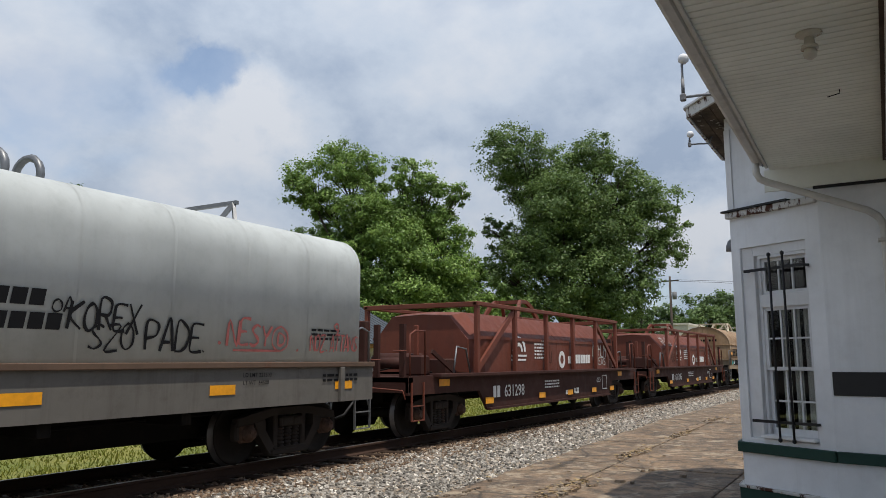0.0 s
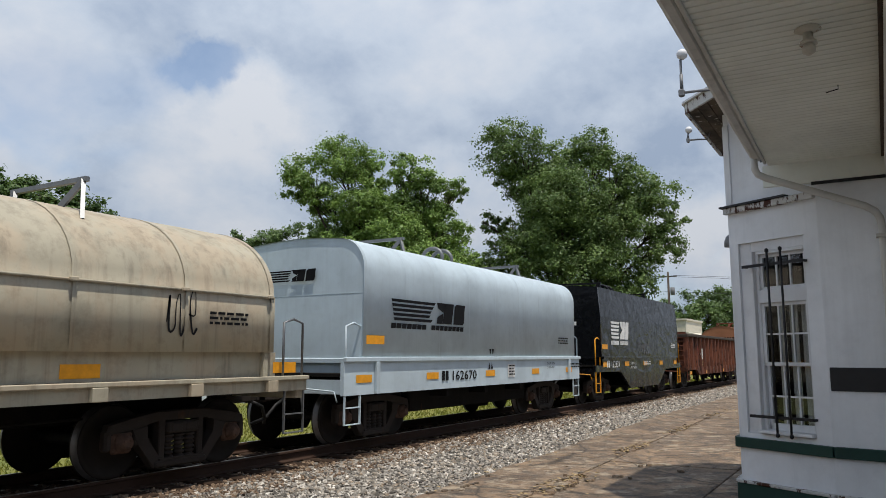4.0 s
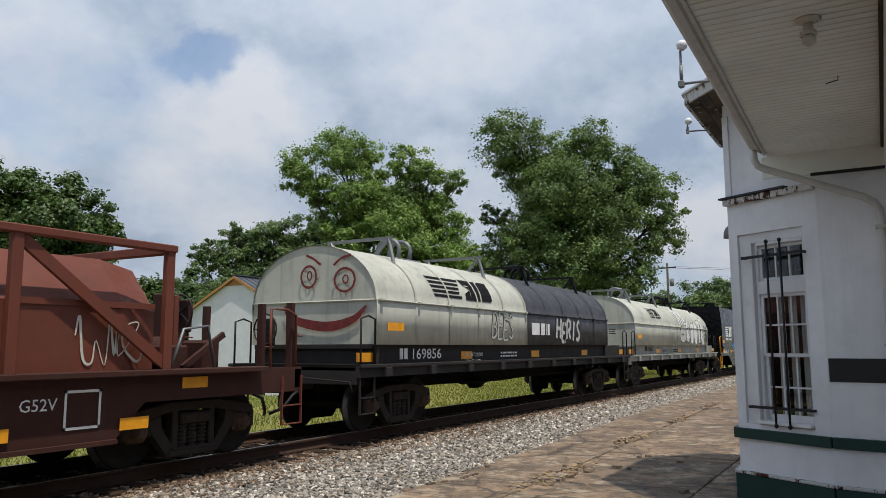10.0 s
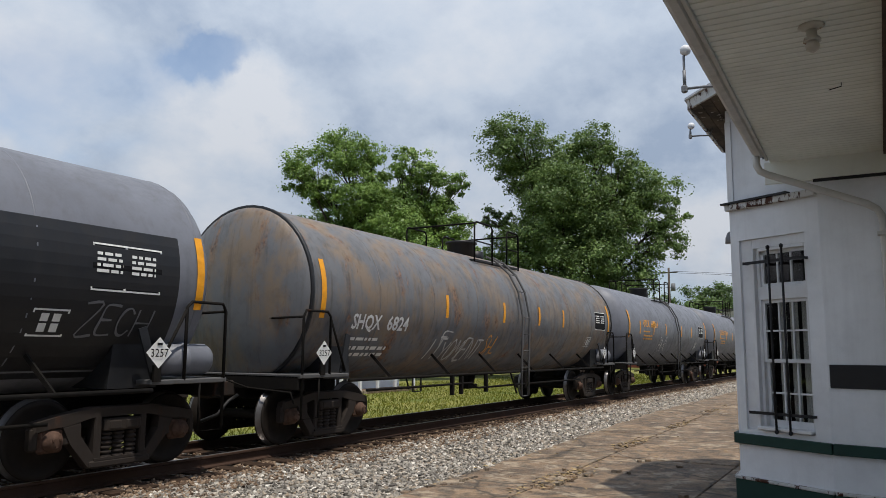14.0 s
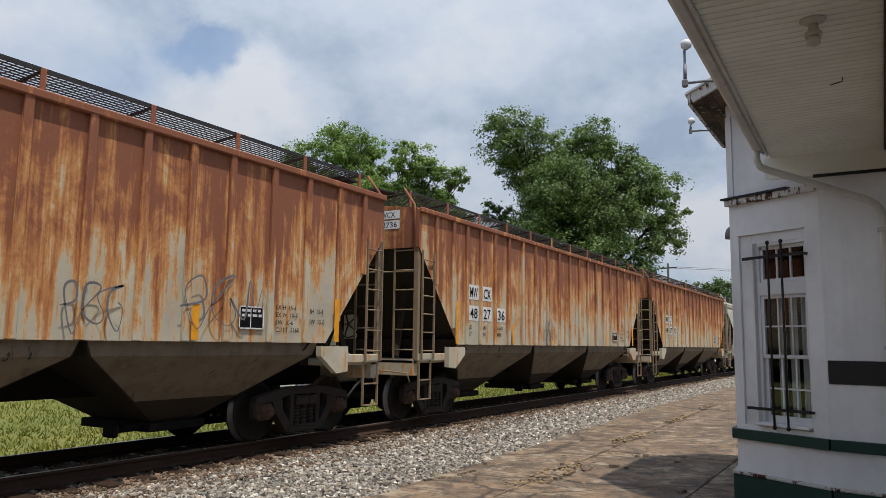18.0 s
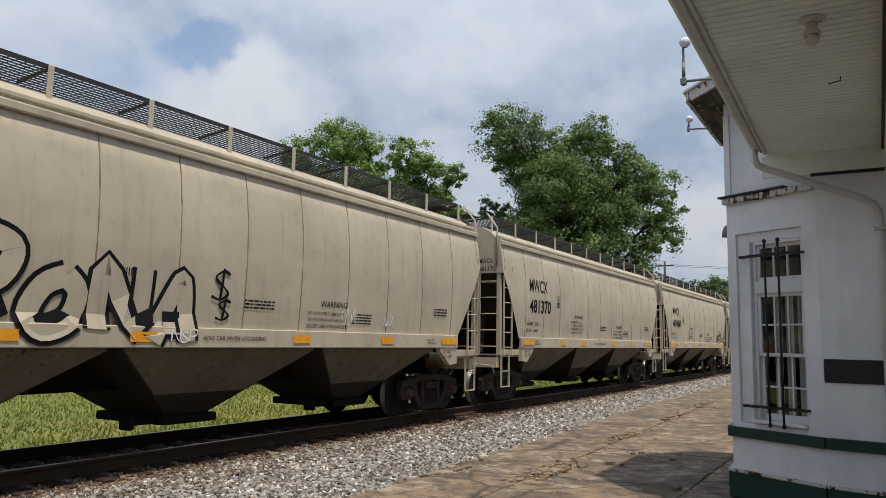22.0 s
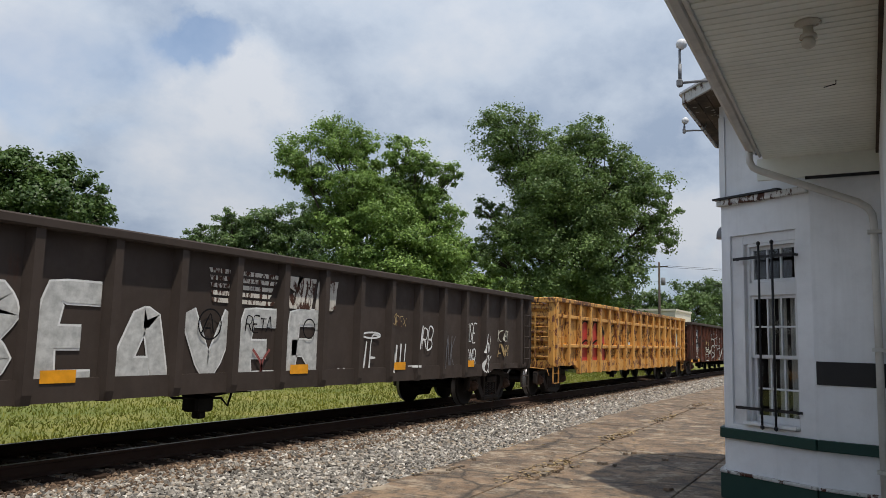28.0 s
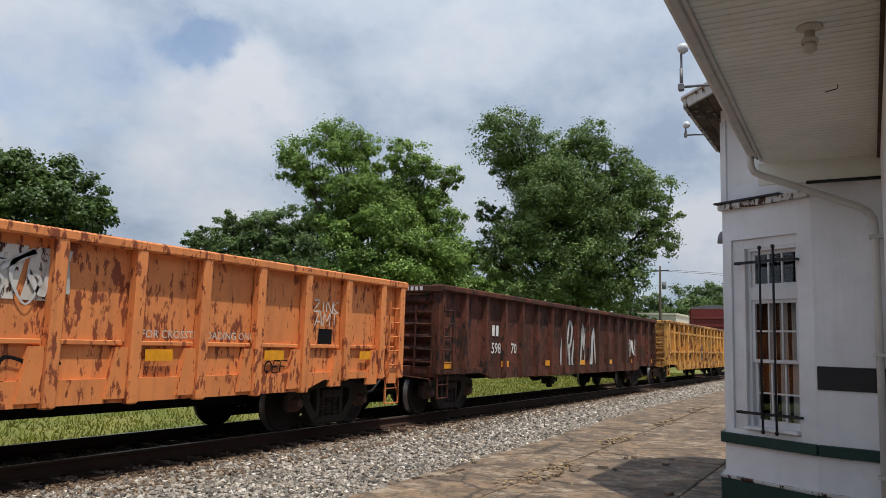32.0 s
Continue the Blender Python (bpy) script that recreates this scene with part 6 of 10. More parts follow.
def scribble(g, x, z, w, h, face, seed, stroke=0.035, loops=7):
    """A quick hand-sprayed tag: letter-like strokes from left to right."""
    r = random.Random(seed)
    n = max(2, loops)
    step = w / n
    knots = [(x, z + h * r.uniform(0.3, 0.6))]
    for i in range(n):
        cx = x + step * (i + 0.5)
        kind = r.choice("abcd")
        if kind == "a":  # tall stroke and hook
            seq = [(-0.35, 0.95), (-0.2, 0.05), (0.25, 0.15), (0.4, 0.6)]
        elif kind == "b":  # round bowl
            seq = [(0.35, 0.9), (-0.3, 0.85), (-0.4, 0.3), (0.1, 0.02), (0.45, 0.35), (0.2, 0.6)]
        elif kind == "c":  # zigzag
            seq = [(-0.3, 0.1), (-0.1, 0.95), (0.1, 0.2), (0.35, 0.9), (0.45, 0.1)]
        else:  # loop
            seq = [(0.2, 0.55), (0.1, 1.0), (-0.3, 0.7), (0.0, 0.05), (0.5, 0.3)]
        for a, b in seq:
            knots.append((cx + step * (a + r.uniform(-0.1, 0.1)), z + h * min(1.05, max(-0.05, b + r.uniform(-0.12, 0.12)))))
    pts = curve_through(knots, 5)
    m = len(pts)
    widths = [stroke * (0.75 + 0.35 * math.sin(i * 0.23 + seed)) for i in range(m)]
    return ribbon(g, pts, widths, face)


# Hand-sprayed letters as strokes: each point is two digits, tenths across and up.
STROKES = {
    "A": "00 4a 6a a0|23 73", "B": "00 0a 7a 98 65 15|65 93 71 00", "C": "98 6a 29 05 21 60 92", "D": "00 0a 69 a6 92 50 00", "E": "aa 1a 05 10 a0|05 75",
    "F": "00 0a aa|05 75", "G": "98 6a 29 05 21 60 92 95 55", "H": "0a 00|aa a0|05 a5", "I": "5a 50", "J": "8a 82 50 12", "K": "0a 00|9a 05 a0", "L": "0a 01 a0",
    "M": "00 1a 54 9a a0", "N": "00 0a a0 aa", "O": "5a 18 03 40 92 97 5a", "P": "00 0a 7a 98 75 04", "Q": "5a 18 03 40 92 97 5a|63 a0", "R": "00 0a 7a 98 75 05|45 a0",
    "S": "99 5a 18 36 74 92 50 01", "T": "0a aa|5a 50", "U": "0a 02 40 82 aa", "V": "0a 50 aa", "W": "0a 20 56 80 aa", "X": "0a a0|aa 00", "Y": "0a 55 aa|55 50",
    "Z": "0a aa 00 a0", "$": "99 5a 18 36 74 92 50 01|5b 50", ".": "40 51", "0": "5a 18 03 40 92 97 5a", "1": "28 5a 50", "2": "18 5a 98 00 a0", "6": "8a 15 22 60 93 75 24",
    "8": "55 18 5a 98 55 12 50 82 55", "9": "95 55 18 5a 98 93 50", "^": "50 5a|27 5a 87", "!": "5a 50|27 50 77", "*": "5a 50|08 a2|a8 02", "-": "05 a5", " ": ""}


def spray(word, x, z, w, h, face, stroke, seed=0, soft=True, off=0.014, lean=0.12, rise=0.0, inset=0.0):
    """Letters sprayed by hand, each a little out of line."""
    r = random.Random(seed)
    g, cell = Geo(), w / len(word)
    for i, c in enumerate(word):
        hh, z0 = h * r.uniform(0.86, 1.1), z + rise * i * cell + h * r.uniform(-0.07, 0.07)
        tilt = lean + r.uniform(-0.08, 0.08)
        for k, line in enumerate(STROKES[c].split("|")):
            pts = []
            for p in line.split():
                u, v = int(p[0], 16) / 10, int(p[1], 16) / 10
                pts.append((x + cell * i + inset + (cell * (1.0 if inset else 0.86) - 2 * inset) * u + tilt * hh * (v - 0.5), z0 + inset + (hh - 2 * inset) * v))
            if len(pts) < 2:
                continue
            if soft and len(pts) > 2:
                pts = curve_through(pts, 4)
            else:
                pts = [(a[0] + (b[0] - a[0]) * q / 4, a[1] + (b[1] - a[1]) * q / 4) for a, b in zip(pts, pts[1:]) for q in range(4)] + [pts[-1]]
            ribbon(g, pts, [stroke * (0.85 + 0.25 * math.sin(q * 0.7 + i)) if inset == 0 else stroke for q in range(len(pts))], face, off + 0.0007 * k + 0.0004 * (i % 3))
    return g


def bubble(car, word, x, z, w, h, face, fat, fill, edge, seed=0, soft=True, rise=0.0, lean=0.12, rim=0.06, off=0.0):
    """Fat sprayed letters: an outline in one colour and a fill in another."""
    part("graffiti", spray(word, x, z, w, h, face, fat + rim, seed, soft, 0.009 + off, lean, rise, fat * 0.55), edge, car, "outline of fat sprayed letters")
    part("graffiti", spray(word, x, z, w, h, face, fat, seed, soft, 0.0135 + off, lean, rise, fat * 0.55), fill, car, "fat sprayed letters")


def extras(car, k, face, broad=None):
    """Sprayed words and fat letters given for a car; the fat ones may lie on a plainer face."""
    for word, x, z, w, h, m, stroke, *more in k.get("sprays", ()):
        part("graffiti", spray(word, x, z, w, h, face, stroke, int(abs(x * 10)), *more), m, car, "hand-sprayed graffiti letters")
    for i, (word, x, z, w, h, fat, fill, edge, *more) in enumerate(k.get("bubbles", ())):
        bubble(car, word, x, z, w, h, broad or face, fat, fill, edge, 5 + i, *more)
    for line, w, m in k.get("lines", ()):
        pts = curve_through(line, 6)
        part("graffiti", ribbon(Geo(), pts, [w] * len(pts), face, 0.019), m, car, "sprayed line")


def blob(g, discs, face, off=0.008):
    """An uneven sprayed field: one outline round a row of swellings (x, z, half height)."""
    up = curve_through([(a, z + r) for a, z, r in discs], 6)
    lo = curve_through([(a, z - r) for a, z, r in discs], 6)
    vs = []
    for (a, b), (c, d) in zip(up, lo):
        for k in range(4):
            px, pz = a + (c - a) * k / 3, b + (d - b) * k / 3
            vs.append((px, face(px, pz) - off, pz))
    fs = [(4 * i + k, 4 * i + k + 1, 4 * i + 5 + k, 4 * i + 4 + k) for i in range(len(up) - 1) for k in range(3)]
    return g.add(vs, fs)


def small_print(g, x, z, w, rows, h, face, seed=0):
    """Lines of print too small to read, as short bars."""
    g.cuts.append((len(g.v), len(g.f)))
    r = random.Random(seed)
    for i in range(rows):
        zz = z - i * h * 1.9
        a = x
        while a < x + w:
            b = min(x + w, a + h * r.uniform(1.2, 4.5))
            plate(g, a, b, zz, zz + h, face, 0.010, 1)
            a = b + h * 0.8
    return g


def label_box(car, x, z, w, h, face, mat=None):
    part("data_panel", plate(Geo(), x, x + w, z, z + h, face, 0.006, 2), L_BLACK, car, "black data stencil panel")
    g = Geo()
    for a, b, c, d in ((0, w, 0, 0.02), (0, w, h - 0.02, h), (0, 0.02, 0, h), (w - 0.02, w, 0, h), (w * 0.45, w * 0.48, 0, h)):
        plate(g, x + a, x + b, z + c, z + d, face, 0.010, 1)
    small_print(g, x + 0.05, z + h * 0.75, w * 0.36, max(2, int(h / 0.12)), 0.035, face, 3)
    small_print(g, x + w * 0.54, z + h * 0.75, w * 0.36, max(2, int(h / 0.12)), 0.035, face, 4)
    part("panel_print", g, mat or L_WHITE, car)


def lettering(car, g, mat, name="lettering"):
    """Each word or group of marks becomes a part of its own."""
    cuts = sorted({0, *[c for c in g.cuts if c[1] < len(g.f)], (len(g.v), len(g.f))} - {0}, key=lambda c: c[1])
    if not cuts or cuts[0][1] > 0:
        cuts = [(0, 0)] + cuts
    for (v0, f0), (v1, f1) in zip(cuts, cuts[1:]):
        if f1 > f0:
            part(name, Geo().add(g.v[v0:v1], [tuple(i - v0 for i in f) for f in g.f[f0:f1]]), mat, car)


def on_end(g, x):
    """Turns a drawing made for the near side onto the car's leading end, at x."""
    g.v = [(x + q[1], -q[0], q[2]) for q in g.v]
    return g


# ---- coil cars ----
def loop_line(cx, cz, rx, rz):
    return [(cx + rx * math.cos(a * math.pi / 5), cz + rz * math.sin(a * math.pi / 5)) for a in range(11)]


END_DAUBS = ((loop_line(-0.06, 2.82, 0.18, 0.2), 0.045), (loop_line(-0.04, 2.84, 0.05, 0.08), 0.03), (loop_line(0.78, 2.73, 0.23, 0.21), 0.045), (loop_line(0.8, 2.74, 0.06, 0.07), 0.03),
             ([(-0.13, 3.23), (0.05, 3.15), (0.22, 3.03)], 0.045), ([(0.52, 3.01), (0.7, 3.13), (0.92, 3.18)], 0.045), ([(-0.63, 2.29), (-0.43, 2.04), (0.34, 1.89), (0.96, 2.0), (1.27, 2.25)], 0.15))

def cover_profile(kind):
    """Half cross-section of a coil cover, from the near bottom up to the ridge, as (y, z)."""
    if kind == "round":
        pts = [(-1.47, 1.56), (-1.47, 2.34)]
        pts += [(-1.45 * math.cos(radians(a)), 2.36 + 1.05 * math.sin(radians(a))) for a in range(0, 91, 9)]
    elif kind == "box":
        pts = [(-1.53, 1.46), (-1.545, 2.96)]
        pts += [(-1.0 - 0.545 * math.cos(radians(a)), 3.01 + 0.55 * math.sin(radians(a))) for a in range(0, 91, 10)]
        pts += [(-0.5, 3.60), (0.0, 3.62)]
    elif kind == "square":
        pts = [(-1.53, 1.46), (-1.53, 2.7), (-1.45, 3.66), (-0.7, 3.72), (0, 3.73)]
    else:  # hipped
        pts = [(-1.37, 1.25), (-1.37, 2.02), (-0.85, 2.60), (0, 2.64)]
    return pts


def prof_face(pts):
    """y of the near side of a profile at height z."""
    def face(x, z):
        for (ya, za), (yb, zb) in zip(pts, pts[1:]):
            if min(za, zb) <= z <= max(za, zb) and abs(zb - za) > 1e-6:
                return ya + (yb - ya) * (z - za) / (zb - za)
        return pts[0][0]
    return face


def coil_cover(car, kind, x0, x1, mat, seams, label="", strap=None):
    pts = cover_profile(kind)
    ring = pts + [(-y, z) for y, z in reversed(pts[:-1])]
    g = Geo()
    g.loft([[(x, y, z) for y, z in ring] for x in (x0, x0 + 0.05, x1 - 0.05, x1)], True, kind in ("round", "box"))
    cov = part("cover", g, mat, car, label)
    face = prof_face(pts)
    # straps over the cover
    for i in range(seams):
        x = x0 + 0.02 + (x1 - x0 - 0.04) * i / (seams - 1)
        o = 0.011 if kind == "round" else 0.0035
        out = [(y * (1 + o * 0.6) - o * 0.4, z + o * 0.5) if y < 0 else (y * (1 + o * 0.6) + o * 0.4, z + o * 0.5) for y, z in ring]
        w = (0.03 if kind == "round" else 0.018) if 0 < i < seams - 1 else 0.045
        if kind == "square" and 0 < i < seams - 1:
            continue
        part("strap", Geo().loft([[(x - w, y, z) for y, z in out], [(x + w, y, z) for y, z in out]], False, True), strap or mat, cov)
    if kind == "round":
        for s in (-1, 1):
            part("edge_rod", Geo().tube([(x0, s * 1.49, 2.35), (x1, s * 1.49, 2.35)], 0.017, 6), mat, cov)
            for i in range(seams):
                x = x0 + 0.1 + (x1 - x0 - 0.2) * i / (seams - 1)
                part("latch", Geo().box(x - 0.05, x + 0.05, s * 1.51 - 0.03, s * 1.51 + 0.03, 2.33, 2.38, 0.01), mat, cov)
        part("end_rod", Geo().tube([(x0 - 0.02, -1.45, 2.35), (x0 - 0.02, 1.45, 2.35)], 0.017, 6), mat, cov)
    if kind in ("box", "square"):
        zz = 2.58 if kind == "box" else 2.7
        part("fold_line", Geo().box(x0 - 0.004, x1 + 0.004, -1.537, 1.537, zz, zz + 0.012), mat, cov)
    return cov, face


def lifting_gear(car, x, top, mat, style):
    """Crane brackets on a cover's roof."""
    if style == "arch":
        g = Geo()
        for y in (-0.55, 0.55):
            pts = [(x - 0.75, y, top - 0.2), (x - 0.4, y * 0.8, top + 0.25), (x - 0.2, y * 0.7, top + 0.38), (x + 0.2, y * 0.7, top + 0.38), (x + 0.4, y * 0.8, top + 0.25), (x + 0.75, y, top - 0.2)]
            for a, b in zip(pts, pts[1:]):
                g.bar(a, b, 0.09, 0.1)
        g.bar((x, -0.4, top + 0.38), (x, 0.4, top + 0.38), 0.14, 0.1)
        part("lifting_frame", g, mat, car, "crane lifting frame on the roof")
        part("pad", Geo().box(x - 0.9, x + 0.9, -0.75, 0.75, top - 0.19, top - 0.1, 0.01), mat, car)
    elif style == "hoop":
        g = Geo()
        for dx in (-0.22, 0.22):
            n = 9
            g.tube([(x + dx, -0.22 + 0.0, top - 0.12)] + [(x + dx, 0.28 * math.cos(math.pi * (1 - k / n)), top + 0.18 + 0.24 * math.sin(math.pi * k / n)) for k in range(n + 1)] + [(x + dx, 0.28, top - 0.12)], 0.05, 6)
        g.box(x - 0.5, x + 0.5, -0.4, 0.4, top - 0.12, top - 0.01, 0.02)
        part("lifting_hoop", g, mat, car, "steel lifting hoops on the roof")
    else:
        g = Geo()
        for s in (-1, 1):
            g.bar((x, s * 0.95, top - 0.28), (x + 0.14, s * 0.72, top + 0.26), 0.05, 0.07)
            g.bar((x, s * 0.50, top - 0.08), (x + 0.14, s * 0.72, top + 0.26), 0.05, 0.07)
        g.bar((x + 0.14, -0.8, top + 0.27), (x + 0.14, 0.8, top + 0.27), 0.06, 0.06)
        part("guide_bracket", g, mat, car, "crane guide bracket")


def coil_body(car, style, half, sp, mat, zt=1.46, ledge=None):
    """Side sills and deck. style: straight, belly, deck."""
    in0 = sp / 2 - 1.35
    face_y = 1.50
    if style == "belly":
        e = half - 0.66  # beyond the cover the sill steps down to the deck
        prof = [(-half, 1.2), (-e, 1.2), (-e, zt), (e, zt), (e, 1.2), (half, 1.2), (half, 1.0), (sp / 2 + 0.2, 1.0), (sp / 2 - 1.0, 0.98), (in0 - 0.75, 0.40), (-in0 + 0.75, 0.40), (-sp / 2 + 1.0, 0.98), (-sp / 2 - 0.2, 1.0), (-half, 1.0)]
    elif style == "straight":
        prof = [(-half, zt), (half, zt), (half, 0.86), (-half, 0.86)]
    else:
        prof = [(-half, 1.20), (half, 1.20), (half, 1.0), (-half, 1.0)]
    for s in (-1, 1):
        part("side_sill", Geo().prism(prof, "y", *sorted((s * face_y, s * (face_y - 0.07)))), mat, car)
        if style != "deck":
            e = half if style == "straight" else half - 0.66
            part("sill_rail", Geo().box(-e, e, *sorted((s * (face_y - 0.02), s * (face_y + 0.055))), zt - 0.05, zt + 0.03, 0.01), ledge or mat, car)
        if style == "straight":
            for x in (-half + 0.9, half - 0.9):
                part("stiffener", Geo().box(x - 0.05, x + 0.05, *sorted((s * face_y, s * (face_y + 0.07))), 0.86, zt - 0.05, 0.01), mat, car)
    part("deck", Geo().box(-half, half, -1.42, 1.42, 1.12, 1.22), M_UNDER, car)
    if style == "straight":
        part("centre_sill", Geo().box(-sp / 2 + 0.75, sp / 2 - 0.75, -0.42, 0.42, 0.40, 1.12, 0.02), M_UNDER, car)
        for x in (-1.9, -0.2, 1.7):
            part("cross_bearer", Geo().box(x - 0.08, x + 0.08, -1.4, 1.4, 0.7, 1.12, 0.01), M_UNDER, car)
    if style == "belly":
        part("belly", Geo().box(-in0 + 0.7, in0 - 0.7, -1.42, 1.42, 0.42, 0.5), M_UNDER, car)
    if style == "deck":
        for s in (-1, 1):
            part("upper_sill", Geo().box(-half + 0.55, half - 0.55, *sorted((s * 1.36, s * 1.30)), 1.2, 1.56), mat, car)
            part("edge_rail", Geo().box(-half, half, *sorted((s * 1.5, s * 1.56)), 1.16, 1.22, 0.01), mat, car)
            n = 10
            for i in range(n):
                x = -half + 0.8 + (2 * half - 1.6) * i / (n - 1)
                part("stake_pocket", Geo().box(x - 0.1, x + 0.1, *sorted((s * 1.5, s * 1.58)), 1.0, 1.16, 0.008), mat, car)


def corner_rails(car, half, z0, z1, mat, cream=None):
    for s in (-1, 1):
        for q in (-1, 1):
            x0, x1 = s * (half - 0.08), s * (half - 0.5)
            part("corner_rail", Geo().tube([(x0, q * 1.47, z0), (x0, q * 1.47, z1), ((x0 + x1) / 2, q * 1.47, z1 + 0.06), (x1, q * 1.47, z1), (x1, q * 1.47, z0)], 0.02, 6), mat, car)


def coil_car(spec):
    """spec: kind, cover and sill materials, spacing of trucks, style and so on."""
    k = spec
    car = thing("coil_car", k["label"], "freight car", "cars of the freight train")
    sp = k["sp"]
    half = sp / 2 + (1.95 if k["kind"] == "round" and k["style"] == "deck" else 1.55)
    top = {"round": 3.41, "box": 3.62, "square": 3.73, "hip": 2.64}[k["kind"]]
    zt = {"round": 1.56, "box": 1.46, "square": 1.46}.get(k["kind"], 1.25)
    add_truck(car, -sp / 2); add_truck(car, sp / 2)
    coil_body(car, k["style"], half, sp, k["sill"], zt, k.get("ledge"))
    ends(car, half, 1.18, k.get("end", k["sill"]), 1.44, mat2=k.get("rail", P_GALV))
    brake_gear(car, 0, 0.72, sp / 2 + 1)
    ch = half - k.get("inset", 0.48 if k["kind"] in ("box", "square") else 0.62)
    n = k.get("covers", 1)
    mats = k["cover"] if isinstance(k["cover"], tuple) else (k["cover"],) * n
    bm = k.get("bracket", P_GALV)
    for i in range(n):
        x0 = -ch + 2 * ch * i / n + (0.02 if i else 0)
        x1 = -ch + 2 * ch * (i + 1) / n
        if k.get("cover_at"):
            x0, x1 = k["cover_at"][i] + (0.02 if i else 0), k["cover_at"][i + 1]
        cov, face = coil_cover(car, k["kind"], x0, x1, mats[i], 9 if n == 1 else 6, strap=k.get("strap"))
        xm = (x0 + x1) / 2
        if n > 1 and i:
            bm = P_BLACK
        lifting_gear(car, xm if n == 1 else x0 + (x1 - x0) * 0.42, top, bm, k.get("lift", "hoop"))
        for u in ((0.22, 0.78) if n == 1 else (0.2, 0.8)):
            lifting_gear(car, x0 + (x1 - x0) * u, top, bm, "v")
    ca, cb = (k["cover_at"][0], k["cover_at"][-1]) if k.get("cover_at") else (-ch, ch)
    for e, q in ((ca, 1), (cb, -1)):
        part("end_bulkhead", Geo().box(*sorted((e + q * 0.03, e + q * 0.12)), -1.44, 1.44, 1.15, zt + 0.06, 0.01), k["sill"], car, "steel bulkhead under the cover's end")
        part("bulkhead_rib", Geo().box(*sorted((e - q * 0.03, e + q * 0.03)), -1.4, 1.4, zt - 0.08, zt + 0.01, 0.012), k.get("ledge", k["sill"]), car)
    brake_wheel(car, -half + 0.12, 0.75, 1.85, k["sill"])
    corner_rails(car, half, 1.18, 2.0, k.get("rail", P_GALV))
    if k.get("refl"):
        reflectors(car, k["refl"], 1.06, 1.19, 1.505, 0.45)
    else:
        reflectors(car, [-half + (0.1 if k["style"] != "belly" else 0.7) + (2 * half - (0.7 if k["style"] != "belly" else 1.9)) * i / 4 for i in range(5)], zt - 0.30, zt - 0.14, {"deck": 1.36}.get(k["style"], 1.505), 0.5)
    part("caution_plate", plate(Geo(), -ch + 0.08, -ch + 0.62, zt + 0.25, zt + 0.40, face, 0.006, 1), L_YEL, car, "yellow caution plate")
    lc = k.get("ink", L_BLACK)
    sy = flat(1.37 if k["style"] == "deck" else 1.505)
    g = Geo()
    lx = k.get("logo_x", -ch * 0.55)
    if k.get("logo", True):
        ex, ez, eh, ews, ewb, lay = k.get("emblem", (lx, zt + 0.28, k.get("logo_h", 0.5), None, None, "right"))
        swoosh(g, ex, ez, eh, face, ews, ewb)
        ew = (ews or eh * 1.6) + (ewb or eh * 1.6)
        if lay == "right":
            for row in (0, 1):
                blocks(g, ex + ew + 0.2, ez + eh * 0.54 * row, eh * 0.38, 8 - row, face, 0.2, 0.15, 0.93)
        elif lay == "below":
            blocks(g, ex + 0.02, ez - eh * 0.32, eh * 0.22, 7, face, 0.22, 0.15, ew / 16 / (eh * 0.22) - 0.22)
            blocks(g, ex + 0.02 + ew / 2, ez - eh * 0.32, eh * 0.22, 8, face, 0.22, 0.15, ew / 17 / (eh * 0.22) - 0.22)
    small_print(g, ch - 1.2, zt + 0.5, 0.7, 3, 0.035, face, 5)
    lettering(car, g, lc)
    g = Geo()
    num = k.get("num", "")
    nx = k.get("num_x", -ch * 0.62)
    nz, nh = k.get("num_z", zt - 0.36), k.get("num_h", 0.22)
    blocks(g, nx, nz, nh, 2, sy, 0.2)
    write(g, num, nx + nh * 2.3, nz, nh, sy, k.get("num_w"))
    lx0 = k.get("print_x", nx + 2.6)
    for j, line in enumerate(k.get("print", ("LD LMT 221500", "LT WT  64500"))):
        write(g, line, lx0, zt - (0.25 + 0.15 * j) * (0.7 if "print_x" in k else 1), 0.06 if "print_x" in k else 0.085, sy)
    small_print(g, lx0 + 1.7, zt - 0.2, 0.9, 2, 0.04, sy, 8)
    lettering(car, g, k.get("sill_ink", L_WHITE), "numbering")
    for x in k.get("marks", ()):
        g = Geo()
        for z0, z1 in ((zt + 0.2, zt + 0.06), (zt - 0.24, zt - 0.1)):
            for a in (-0.11, 0.02):
                g.add([(x + a, (face if z0 > zt else sy)(x, z0) - 0.008, z0), (x + a + 0.10, (face if z0 > zt else sy)(x, z0) - 0.008, z0), (x + (0.10 if a > 0 else -0.02) - 0.04, (face if z0 > zt else sy)(x, z1) - 0.008, z1)], [(0, 1, 2) if z1 > z0 else (2, 1, 0)])
        lettering(car, g, lc, "balance_mark")
        part("data_panel", plate(Geo(), x + 0.9, x + 1.3, zt - 0.45, zt - 0.14, sy, 0.006, 2), L_WHITE, car, "white data card")
        lettering(car, small_print(Geo(), x + 0.95, zt - 0.2, 0.3, 4, 0.035, flat(1.513), 6), lc, "card_print")
        part("centre_beam", Geo().box(-sp / 2 + 1.2, sp / 2 - 1.2, -1.0, 1.0, 0.42, zt - 0.3, 0.03), M_UNDER, car)
    # end board writing
    g = Geo()
    ex = -ch - 0.03
